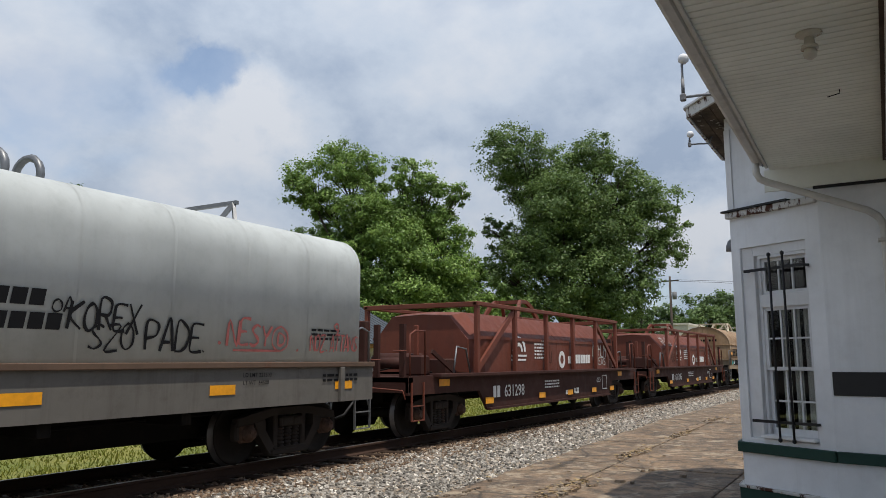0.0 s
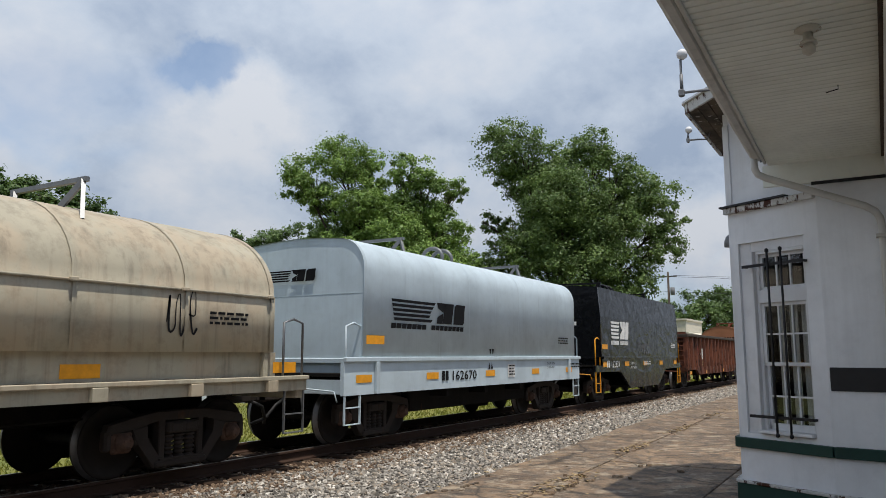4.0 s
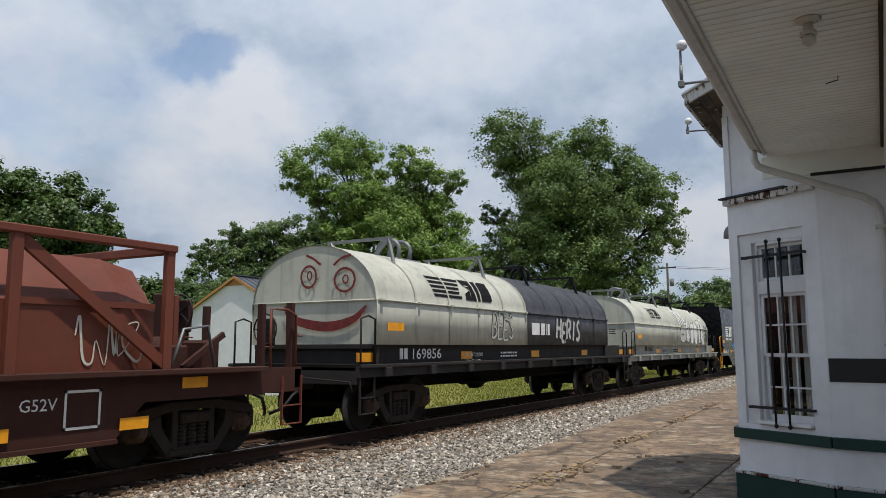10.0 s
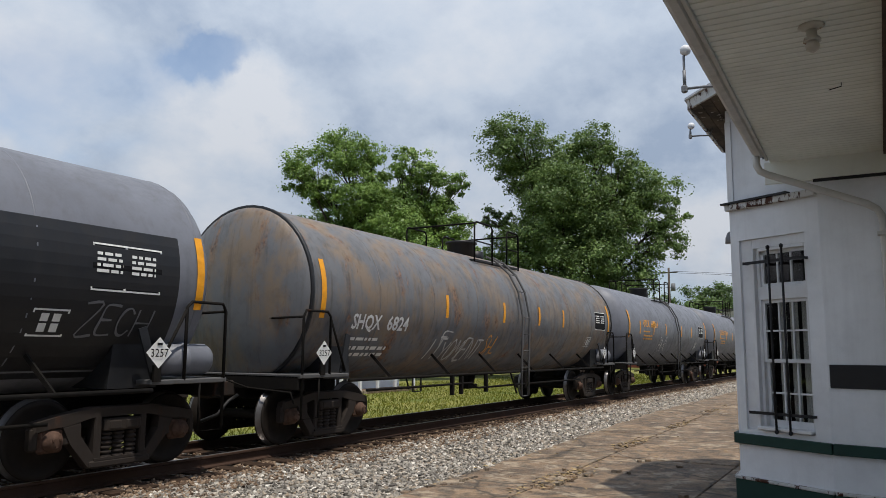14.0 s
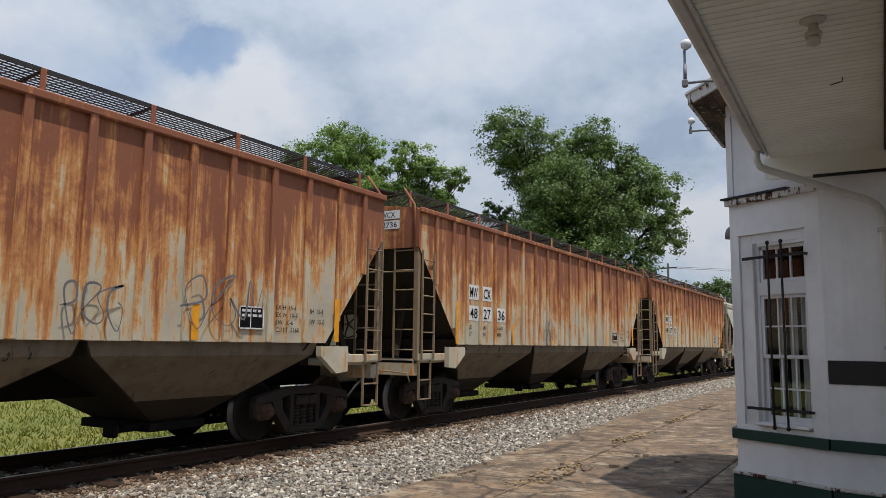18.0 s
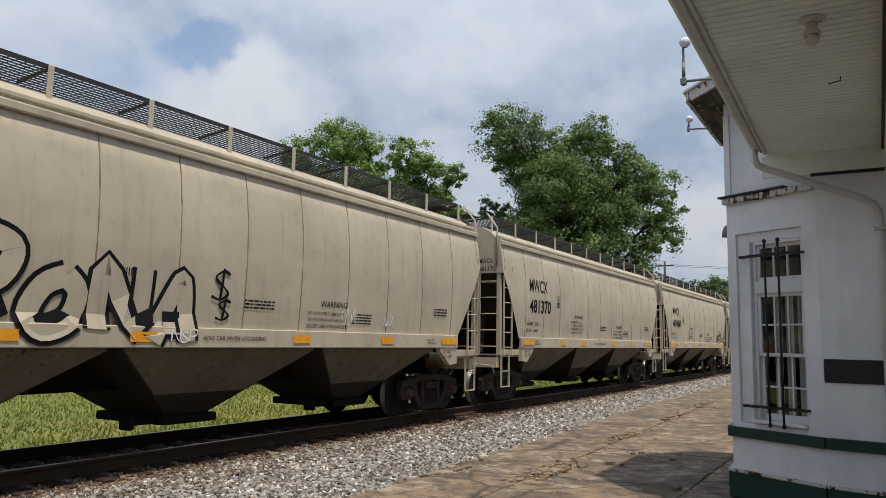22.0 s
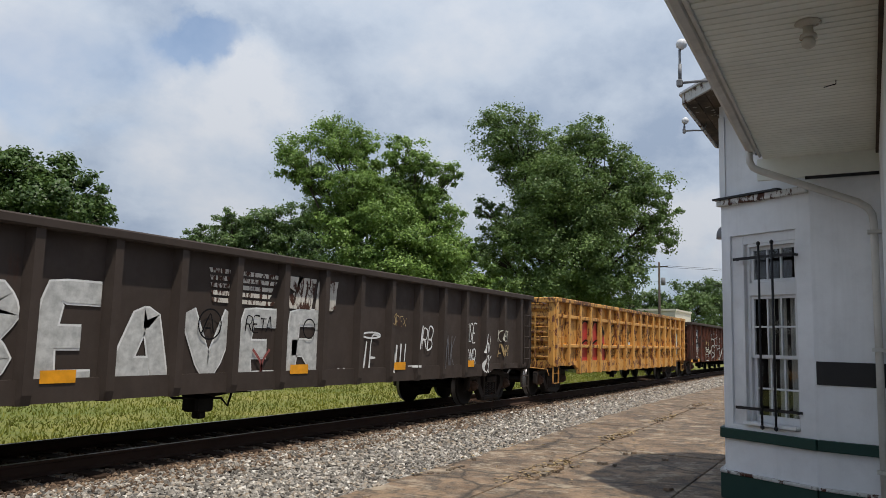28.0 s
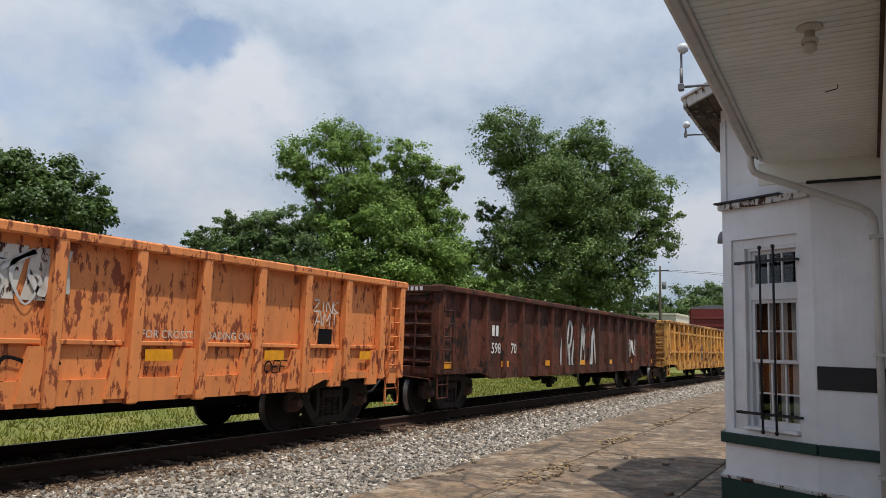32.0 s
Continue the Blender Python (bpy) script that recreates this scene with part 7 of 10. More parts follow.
    if k["kind"] == "box":
        lettering(car, on_end(swoosh(Geo(), -0.65, 2.84, 0.22, flat(0), 0.6, 0.55), ex), lc, "end_marking")
    elif not k.get("face_paint"):
        for i in range(6):
            y = 0.15 - i * 0.16
            g.add([(ex, y, zt + 1.0), (ex, y - 0.10, zt + 1.0), (ex, y - 0.10, zt + 1.12), (ex, y, zt + 1.12)], [(0, 1, 2, 3)])
        lettering(car, g, lc, "end_marking")
    else:
        ex = k["cover_at"][0] - 0.03
        for line, w in END_DAUBS:
            pts = curve_through(line, 6)
            m = len(pts) - 1
            ws = [w * (1 if w < 0.1 else 0.25 + 0.95 * math.sin(math.pi * i / m)) for i in range(m + 1)]
            part("graffiti", on_end(ribbon(Geo(), pts, ws, flat(0)), ex), L_MAROON, car, "dark red sprayed line")
    for args in k.get("tags", ()):
        x, z, w, h, m, seed, st = args
        part("graffiti", scribble(Geo(), x, z, w, h, face if z > zt else sy, seed, st, max(3, int(w / h * 1.6))), m, car, "sprayed graffiti line")
    for s, x, z, h, m, bold, *wide in k.get("words_at", ()):
        part("graffiti", write(Geo(), s, x, z, h, face if z > zt else sy, *(wide or (None,)), 0.0, bold), m, car, "sprayed graffiti word")
    for x, z, w, h, m in k.get("patches", ()):
        part("graffiti_fill", plate(Geo(), x, x + w, z, z + h, face if z > zt else sy, 0.007, 3), m, car, "sprayed colour field")
    for discs, m in k.get("blobs", ()):
        part("graffiti_fill", blob(Geo(), discs, face if discs[0][1] > zt else sy), m, car, "sprayed colour field")
    for st, x, z, h, w, m, rise in k.get("mural", ()):
        bubble(car, st, x, z, w, h, flat(1.505), h * 0.2, m, L_WHITE, 3, True, rise, 0.1, 0.06)
    extras(car, k, lambda x, z: face(x, z) if z > zt + 0.03 else sy(x, z))
    return car


def hip_coil_car(spec):
    k = spec
    car = thing("coil_car", k["label"], "freight car", "cars of the freight train")
    sp, half = 11.5, 7.5
    add_truck(car, -sp / 2); add_truck(car, sp / 2)
    prof = [(-half, 1.22), (half, 1.22), (half, 0.86), (sp / 2 - 1.1, 0.86), (sp / 2 - 1.5, 0.44), (-sp / 2 + 1.5, 0.44), (-sp / 2 + 1.1, 0.86), (-half, 0.86)]
    for s in (-1, 1):
        part("side_sill", Geo().prism(prof, "y", *sorted((s * 1.40, s * 1.33))), P_REDD, car)
        part("sill_flange", Geo().box(-half + 0.9, half - 0.9, *sorted((s * 1.3, s * 1.58)), 1.18, 1.25, 0.01), P_GREYL if k.get("short") else P_REDD, car)
        part("lower_flange", Geo().box(-sp / 2 + 1.5, sp / 2 - 1.5, *sorted((s * 1.36, s * 1.47)), 0.42, 0.47), P_REDD, car)
    part("deck", Geo().box(-half, half, -1.33, 1.33, 1.1, 1.2), P_REDD, car)
    ends(car, half, 1.2, P_REDD, 1.4, mat2=P_RED)
    brake_gear(car, 0, 0.72, sp / 2 + 1)
    L = 4.87
    pts = cover_profile("hip")
    ring = pts + [(-y, z) for y, z in reversed(pts[:-1])]
    slim = [(y * 0.9, 1.25 + (z - 1.25) * 0.93) for y, z in ring]
    g = Geo().loft([[(-L, y, z) for y, z in slim], [(-L + 0.55, y, z) for y, z in ring], [(-0.01, y, z) for y, z in ring]])
    part("cover", g, P_RED, car, "faded red hipped steel cover")
    g = Geo().loft([[(0.01, y, z) for y, z in ring], [(L - 0.55, y, z) for y, z in ring], [(L, y, z) for y, z in slim]])
    part("cover", g, P_RED, car, "faded red hipped steel cover")
    face = prof_face(pts)
    for s in (-1, 1):
        for i in range(6):
            x = -L + 2 * L * i / 5
            if i < 5 or not k.get("short"):
                part("post", Geo().box(x - 0.06, x + 0.06, *sorted((s * 1.42, s * 1.52)), 1.24, 2.74, 0.012), P_RED, car)
            if i < 5:
                part("cover_batten", Geo().box(x + 0.12, x + 2 * L / 5 - 0.12, *sorted((s * 1.365, s * 1.39)), 1.98, 2.05), P_RED, car)
        part("top_rail", Geo().box(-L - 0.08, L - 1.84 if k.get("short") else L + 0.08, *sorted((s * 1.41, s * 1.54)), 2.70, 2.79, 0.012), P_RED, car)
        for q in (-1, 1):
            part("brace", Geo().bar((q * L, s * 1.46, 1.3), (q * (L - 1.9), s * 1.46, 2.66), 0.06, 0.13), P_RED, car)
    for q in (-1, 1):
        xr = q * L if q < 0 or not k.get("short") else L - 1.95
        part("cross_rail", Geo().box(*sorted((xr + q * 0.08, xr - q * 0.05)), -1.5, 1.5, 2.68, 2.79, 0.01), P_RED, car)
        for yy in (-0.5, 0.5):
            part("end_post", Geo().box(*sorted((q * (L + 0.9), q * (L + 0.98))), yy - 0.05, yy + 0.05, 1.2, 2.25, 0.01), P_RED, car)
        for yy in (-1.36, 1.36):
            part("end_rail", Geo().tube([(q * (half - 0.1), yy, 1.2), (q * (half - 0.1), yy, 2.0), (q * (half - 0.3), yy, 2.08), (q * (half - 0.65), yy, 2.08), (q * (half - 0.65), yy, 1.2)], 0.022, 6), P_RED, car)
        part("deck_gear", Geo().box(*sorted((q * (L + 0.3), q * (L + 0.7))), -1.1, -0.6, 1.2, 1.55, 0.03), P_REDD, car)
    lifting_gear(car, 0, 2.76, P_RED, "arch")
    brake_wheel(car, -half + 0.9, 0.7, 2.1, P_RED)
    brake_wheel(car, half - 1.0, 0.2, 2.05, P_REDD)
    sy = flat(1.405)
    g = Geo()
    for i in range(2):
        plate(g, -2.95, -2.1 + 0.05 * i, 1.50 + 0.1 * i, 1.545 + 0.1 * i, face, 0.01, 1)
    g.cuts.append((len(g.v), len(g.f)))
    n = 12
    for j in range(n):
        a0, a1 = math.pi * j / n, math.pi * (j + 1) / n
        for r0, r1 in ((0.40, 0.30), (0.22, 0.13)):
            q = [(-2.5 + r * math.cos(a), 1.72 + r * math.sin(a)) for r, a in ((r0, a0), (r1, a0), (r1, a1), (r0, a1))]
            g.add([(p[0], face(p[0], p[1]) - 0.012, p[1]) for p in q], [(3, 2, 1, 0)])
    small_print(g, -1.55, 1.98, 0.9, 6, 0.045, face, 2)
    g.cuts.append((len(g.v), len(g.f)))
    for j in range(14):
        a0, a1 = 2 * math.pi * j / 14, 2 * math.pi * (j + 1) / 14
        q = [(0.33 + r * math.cos(a), 1.53 + r * math.sin(a)) for r, a in ((0.24, a0), (0.12, a0), (0.12, a1), (0.24, a1))]
        g.add([(p[0], face(p[0], p[1]) - 0.012, p[1]) for p in q], [(3, 2, 1, 0)])
    blocks(g, 0.80, 1.42, 0.20, 4, face, 0.14, 0, 0.62)
    blocks(g, 1.40, 1.42, 0.25, 6, face, 0.12, 0, 0.72)
    lettering(car, g, L_WHITE)
    g = Geo()
    blocks(g, -4.0, 0.68, 0.26, 2, sy, 0.2)
    write(g, k["num"], -3.4, 0.68, 0.27, sy)
    small_print(g, -1.0, 0.95, 1.0, 3, 0.04, sy, 3)
    blocks(g, 0.48, 0.58, 0.11, 7, sy, 0.12, 0, 0.52)
    swoosh(g, 1.1, 0.58, 0.16, sy, 0.2, 0.18)
    write(g, "G52V", 3.1, 0.85, 0.13, sy)
    for a, b, c, d in ((3.6, 4.05, 0.62, 0.65), (3.6, 4.05, 1.02, 1.05), (3.6, 3.63, 0.62, 1.05), (4.02, 4.05, 0.62, 1.05)):
        plate(g, a, b, c, d, sy, 0.008, 1)
    lettering(car, g, L_WHITE, "numbering")
    reflectors(car, [-4.4, -1.4, 0.6, 2.6, 4.3], 0.56, 0.70, 1.42, 0.4)
    reflectors(car, [-6.4, 5.2], 1.0, 1.14, 1.41, 0.42)
    for x, z, w, h, m, seed, st in k.get("tags", ()):
        part("graffiti", scribble(Geo(), x, z, w, h, face, seed, st, max(3, int(w / h * 1.6))), m, car, "sprayed graffiti line")
    extras(car, k, face)
    for q in (-1, 1):  # gear on the end decks
        x = q * (L + 1.45)
        part("brake_mast", Geo().box(*sorted((x, x + q * 0.16)), 0.35, 0.62, 1.2, 2.35, 0.02), P_REDD, car)
        part("deck_valve", Geo().box(*sorted((x - q * 0.35, x - q * 0.05)), -0.95, -0.45, 1.2, 1.62, 0.04).cyl((x - q * 0.2, -0.45, 1.45), (x - q * 0.2, 0.3, 1.45), 0.13, None, 10), P_REDD, car)
        for yy in (-1.22, -0.62, 0.62, 1.22):
            part("end_stake", Geo().bar((q * (half - 0.07), yy, 1.15), (q * (half - 0.07), yy, 2.2), 0.11, 0.08), P_REDD, car)
            part("stake_rung", Geo().tube([(q * (half - 0.02), yy - 0.12, 1.35 + 0.28 * abs(yy)), (q * (half + 0.07), yy - 0.12, 1.35 + 0.28 * abs(yy)), (q * (half + 0.07), yy + 0.12, 1.35 + 0.28 * abs(yy)), (q * (half - 0.02), yy + 0.12, 1.35 + 0.28 * abs(yy))], 0.012, 5), P_RED, car)
        part("equaliser_tank", Geo().lathe([(-0.62, 0.0), (-0.6, 0.17), (0.6, 0.17), (0.62, 0.0)], "y", (q * (L + 0.75), 0.1, 1.5), 12), P_REDD, car)
        part("lever_arm", Geo().bar((q * (L + 0.5), -1.2, 1.25), (q * (L + 1.3), -1.1, 1.7), 0.05, 0.08), P_REDD, car)
        part("grab_loop", Geo().tube([(q * (L + 0.15), -1.38, 1.2), (q * (L + 0.35), -1.38, 1.75), (q * (L + 0.75), -1.38, 1.8), (q * (L + 0.9), -1.38, 1.2)], 0.022, 6), P_GALV, car, "bare steel grab loop")
        part("pipe_run", Geo().tube([(x - q * 0.5, -0.9, 1.26), (x - q * 0.2, -0.3, 1.4), (x, 0.1, 1.3), (x + q * 0.2, 0.5, 1.5), (x + q * 0.1, 0.9, 1.24)], 0.018, 5), M_UNDER, car)
    g = Geo()
    for i in range(5):
        y = 0.4 - 0.17 * i
        g.add([(-L + 0.28, y, 2.0), (-L + 0.28, y - 0.11, 2.0), (-L + 0.24, y - 0.11, 1.9), (-L + 0.24, y, 1.9)], [(0, 1, 2, 3)])
    lettering(car, g, L_WHITE, "end_marking")
    return car


# ---- tank cars ----
def tank_car(spec):
    k = spec
    car = thing("tank_car", k["label"], "freight car", "cars of the freight train")
    sp = k["sp"]
    add_truck(car, -sp / 2); add_truck(car, sp / 2)
    zc, r = 2.40, 1.47
    LX = 0.42  # the ladder stands off the middle
    L = sp / 2 + (1.0 if k.get("rim") else 0.72)  # where the shell turns into its heads
    bulge = 0.3 if k.get("rim") else 0.62
    prof = []
    for i in range(9):
        a = radians(90 * i / 8)
        prof.append((-L - bulge * math.cos(a), max(0.001, r * math.sin(a))))
    prof += [(-a, q) for a, q in reversed(prof)]
    part("shell", Geo().lathe(prof, "x", (0, 0, zc), 48), k["mat"], car, k.get("shell", "rounded steel tank shell"))

    def face(x, z):
        return -math.sqrt(max(0.02, r * r - (z - zc) ** 2))

    for i in range(k.get("seams", 7)):
        x = -L + 2 * L * i / (k.get("seams", 7) - 1)
        part("weld_seam", Geo().lathe([(x - 0.012, r - 0.01), (x - 0.008, r + 0.004), (x + 0.008, r + 0.004), (x + 0.012, r - 0.01)], "x", (0, 0, zc), 48), k["mat"], car)
    if k.get("rim"):
        for s in (-1, 1):
            part("jacket_rim", Geo().lathe([(s * L - 0.03, r + 0.002), (s * L - 0.03, r + 0.03), (s * L + 0.03, r + 0.03), (s * L + 0.03, r + 0.002)], "x", (0, 0, zc), 48), P_TANKB, car, "black raised jacket rim")
    if k.get("band"):
        g = Geo()
        xa, xb = k["band"]
        n = 14
        for i in range(n):
            z0, z1 = 1.15 + 1.75 * i / n, 1.15 + 1.75 * (i + 1) / n
            g.add([(xa, face(0, z0) - 0.004, z0), (xb, face(0, z0) - 0.004, z0), (xb, face(0, z1) - 0.004, z1), (xa, face(0, z1) - 0.004, z1)], [(0, 1, 2, 3)], True)
        part("painted_band", g, P_TANKB, car, "black painted panel on the shell")
    ends(car, sp / 2 + 1.25, 1.10, M_UNDER, 1.45, depth=0.22, step=False)
    for s in (-1, 1):
        part("draft_sill", Geo().box(*sorted((s * (sp / 2 - 1.1), s * (sp / 2 + 1.2))), -0.32, 0.32, 0.72, 1.08, 0.02), M_UNDER, car)
        part("saddle", Geo().loft([[(s * sp / 2 - 0.35, -1.2, 1.02), (s * sp / 2 + 0.35, -1.2, 1.02), (s * sp / 2 + 0.35, 1.2, 1.02), (s * sp / 2 - 0.35, 1.2, 1.02)], [(s * sp / 2 - 0.3, -1.2, 1.6), (s * sp / 2 + 0.3, -1.2, 1.6), (s * sp / 2 + 0.3, 1.2, 1.6), (s * sp / 2 - 0.3, 1.2, 1.6)]]), P_TANKB, car)
        part("end_platform", Geo().box(*sorted((s * (sp / 2 + 0.05), s * (sp / 2 + 1.25))), -1.5, 1.5, 1.06, 1.12, 0.01), P_GREYD, car)
        for q in (-1, 1):
            part("gusset", Geo().bar((s * (sp / 2 + 0.15), q * 1.42, 1.12), (s * (sp / 2 - 0.05), q * 1.38, 1.75), 0.03, 0.12), P_TANKB, car)
            x0, x1 = s * (sp / 2 + 1.2), s * (sp / 2 + 0.62)
            part("handrail", Geo().tube([(x0, q * 1.48, 0.5), (x0, q * 1.48, 2.0), ((x0 * 0.9 + x1 * 0.1), q * 1.48, 2.1), (x1, q * 1.48, 2.1), (x1 - s * 0.08, q * 1.48, 2.02), (x1 - s * 0.08, q * 1.48, 1.1)], 0.022, 6), M_UNDER, car)
            part("rail_brace", Geo().tube([(x1 - s * 0.08, q * 1.48, 2.0), (s * (sp / 2 + 0.1), q * 1.45, 1.15)], 0.02, 6), M_UNDER, car)
            part("step_stirrup", Geo().tube([(x0, q * 1.48, 1.06), (x0, q * 1.48, 0.45), (x0 - s * 0.4, q * 1.48, 0.45), (x0 - s * 0.4, q * 1.48, 1.06)], 0.016, 5), M_UNDER, car)
        part("end_rail", Geo().tube([(s * (sp / 2 + 1.2), -1.48, 2.0), (s * (sp / 2 + 1.22), -0.6, 1.98), (s * (sp / 2 + 1.22), 0.6, 1.98), (s * (sp / 2 + 1.2), 1.48, 2.0)], 0.02, 6), M_UNDER, car)
    for q in (-1, 1):
        part("side_rail", Geo().tube([(-sp / 2 - 0.05, q * 1.5, 1.0), (sp / 2 + 0.05, q * 1.5, 1.0)], 0.028, 7), M_UNDER, car, "long horizontal safety rail")
        for i in range(6):
            x = -sp / 2 + 1.2 + (sp - 2.4) * i / 5
            part("rail_bracket", Geo().bar((x, q * 1.5, 1.0), (x - 0.12, q * 1.12, 1.42), 0.03, 0.05), M_UNDER, car)
        # ladder bent round the shell
        g = Geo()
        path = [(q * 1.55, 0.42), (q * 1.56, 1.1), (q * 1.60, 2.3)] + [(q * 1.57 * math.cos(radians(a)), zc + 1.57 * math.sin(radians(a))) for a in (20, 38, 56, 68)]
        for x in (LX - 0.2, LX + 0.2):
            g.tube([(x, y, z) for y, z in path], 0.028, 5)
        for (ya, za), (yb, zb) in zip(path, path[1:]):
            m = max(1, int(math.hypot(ya - yb, za - zb) / 0.36))
            for j in range(m):
                u = j / m
                g.tube([(LX - 0.2, ya + (yb - ya) * u, za + (zb - za) * u), (LX + 0.2, ya + (yb - ya) * u, za + (zb - za) * u)], 0.014, 5)
        part("ladder", g, P_GREYD, car, "steel ladder up the side of the tank")
        part("ladder_brace", Geo().bar((-0.3, q * 1.5, 1.0), (0.0, q * 1.52, 0.5), 0.03, 0.03), M_UNDER, car)
    # top platform
    zt = zc + r
    for q in (-1, 1):
        g = Geo()
        for j in range(7):
            y = q * (0.42 + 0.088 * j)
            g.box(-1.1, 1.4, y - 0.014, y + 0.014, zt - 0.27, zt - 0.23)
        for j in range(9):
            g.box(-1.1 + 0.31 * j, -1.08 + 0.31 * j, *sorted((q * 0.42, q * 0.95)), zt - 0.265, zt - 0.24)
        part("platform", g, P_GRATE, car, "dark grating platform")
        for xa, xb in ((-1.08, -0.15), (0.68, 1.38)):
            part("guard_rail", Geo().tube([(xa, q * 0.95, zt - 0.3), (xa, q * 0.95, zt + 0.58), (xa + 0.08, q * 0.95, zt + 0.66), (xb - 0.08, q * 0.95, zt + 0.66), (xb, q * 0.95, zt + 0.58), (xb, q * 0.95, zt - 0.3)], 0.024, 6), M_UNDER, car)
            part("guard_rail", Geo().tube([(xa, q * 0.95, zt + 0.2), (xb, q * 0.95, zt + 0.2)], 0.018, 5), M_UNDER, car)
    for x in (-1.08, 1.38):
        part("guard_rail", Geo().tube([(x, -0.95, zt + 0.62), (x, 0.95, zt + 0.62)], 0.022, 6), M_UNDER, car)
    part("manway", Geo().lathe([(zt - 0.1, 0.36), (zt + 0.28, 0.36), (zt + 0.29, 0.40), (zt + 0.35, 0.40), (zt + 0.38, 0.1)], "z", (0, 0, 0), 18), P_TANKB, car, "dark round manway with bolted lid")
    part("valve_box", Geo().lathe([(zt - 0.1, 0.2), (zt + 0.2, 0.2), (zt + 0.22, 0.05)], "z", (0.8, 0, 0), 12), P_TANKB, car)
    part("outlet", Geo().cyl((0.4, 0, 0.95), (0.4, 0, 0.62), 0.2, 0.12).box(0.15, 0.65, -0.12, 0.12, 0.55, 0.66), M_UNDER, car)
    part("brake_cylinder", Geo().lathe([(0, 0.0), (0.03, 0.18), (0.06, 0.21), (0.42, 0.21), (0.43, 0.225), (0.46, 0.225), (0.47, 0.21), (0.82, 0.21), (0.87, 0.18), (0.9, 0.0)], "x", (sp / 2 + 0.22, -1.22, 1.36), 14), P_TANK, car, "grey air cylinder on the platform")
    part("under_pipe", Geo().tube([(-sp / 2 + 1, -1.1, 0.78), (-1.5, -1.1, 0.78), (-1.2, -1.1, 0.66), (sp / 2 - 1.0, -1.1, 0.66)], 0.025, 5), M_UNDER, car)
    for x in (-2.4, -2.0, -0.8, 1.4):
        part("pipe_hanger", Geo().box(x, x + 0.07, -1.13, -1.05, 0.55, 0.98), M_UNDER, car)
    # yellow stripes
    for x in k.get("stripes", (-5.2, -3.3, -1.4, 1.34, 3.3)):
        part("reflector", plate(Geo(), x, x + 0.11, 2.15, 2.62, face, 0.008, 4), L_YEL, car, "yellow reflective stripe")
    for s in (-1, 1):
        e = s * (L - 0.28 if k.get("rim") else L + 0.02)
        part("reflector", plate(Geo(), e - 0.06, e + 0.06, 2.0, 2.95, face, 0.012, 6), L_YEL, car, "yellow reflective stripe")
    # data panel near the trailing end, placards
    label_box(car, L - 1.55, 2.15, 0.95, 0.55, face)
    g = Geo()
    for x in (L - 2.15,):
        for a, b, c, d in ((0, 0.42, 0, 0.02), (0, 0.42, 0.28, 0.3), (0, 0.02, 0, 0.3), (0.40, 0.42, 0, 0.3), (0.1, 0.19, 0.05, 0.25), (0.24, 0.33, 0.05, 0.25)):
            plate(g, x + a, x + b, 1.62 + c, 1.62 + d, face, 0.008, 1)
    lettering(car, g, L_WHITE, "gauge_mark")
    for x in (-L + 0.25, L - (0.62 if not k.get("rim") else 0.9)):
        pl = part("placard", Geo().add([(x - 0.19, -1.53, 1.45), (x, -1.53, 1.26), (x + 0.19, -1.53, 1.45), (x, -1.53, 1.64)], [(0, 1, 2, 3)]), L_WHITE, car, "white diamond hazard placard")
        g = Geo()
        write(g, "3257", x - 0.13, 1.40, 0.10, flat(1.535), 0.26)
        plate(g, x - 0.04, x + 0.04, 1.54, 1.57, flat(1.535), 0.004, 1)
        part("placard_print", g, L_BLACK, pl)
        part("placard_holder", Geo().box(x - 0.05, x + 0.05, -1.525, -1.48, 1.1, 1.3), M_UNDER, car)
    ink = k.get("ink", L_ORG)
    g = Geo()
    nx = -L + k.get("num_x", 1.75)
    nz = k.get("num_z", 2.42)
    write(g, k.get("mark", "UTLX"), nx, nz, 0.25, face, 0.85, 0.0, 0.02)
    write(g, k["num"], nx + 1.05, nz, 0.25, face, None, 0.0, 0.02)
    small_print(g, nx, nz - 0.2, 0.9, 1, 0.05, face, 2)
    small_print(g, nx + 0.1, nz - 0.36, 1.2, 2, 0.06, face, 7)
    lettering(car, g, ink, "numbering")
    for x, z, w, h, m, seed, st in k.get("tags", ()):
        part("graffiti", scribble(Geo(), x, z, w, h, face, seed, st, max(3, int(w / h * 1.6))), m, car, "sprayed graffiti line")
    extras(car, k, face)
    return car


# ---- covered hoppers ----
RIBS = (-7.1, -6.4, -5.8, -5.17, -4.45, -3.7, -2.9, -2.1, -1.3, -0.47, 0.35, 1.12, 1.88, 2.62, 3.34, 4.03, 4.86, 5.64, 6.42, 7.1)


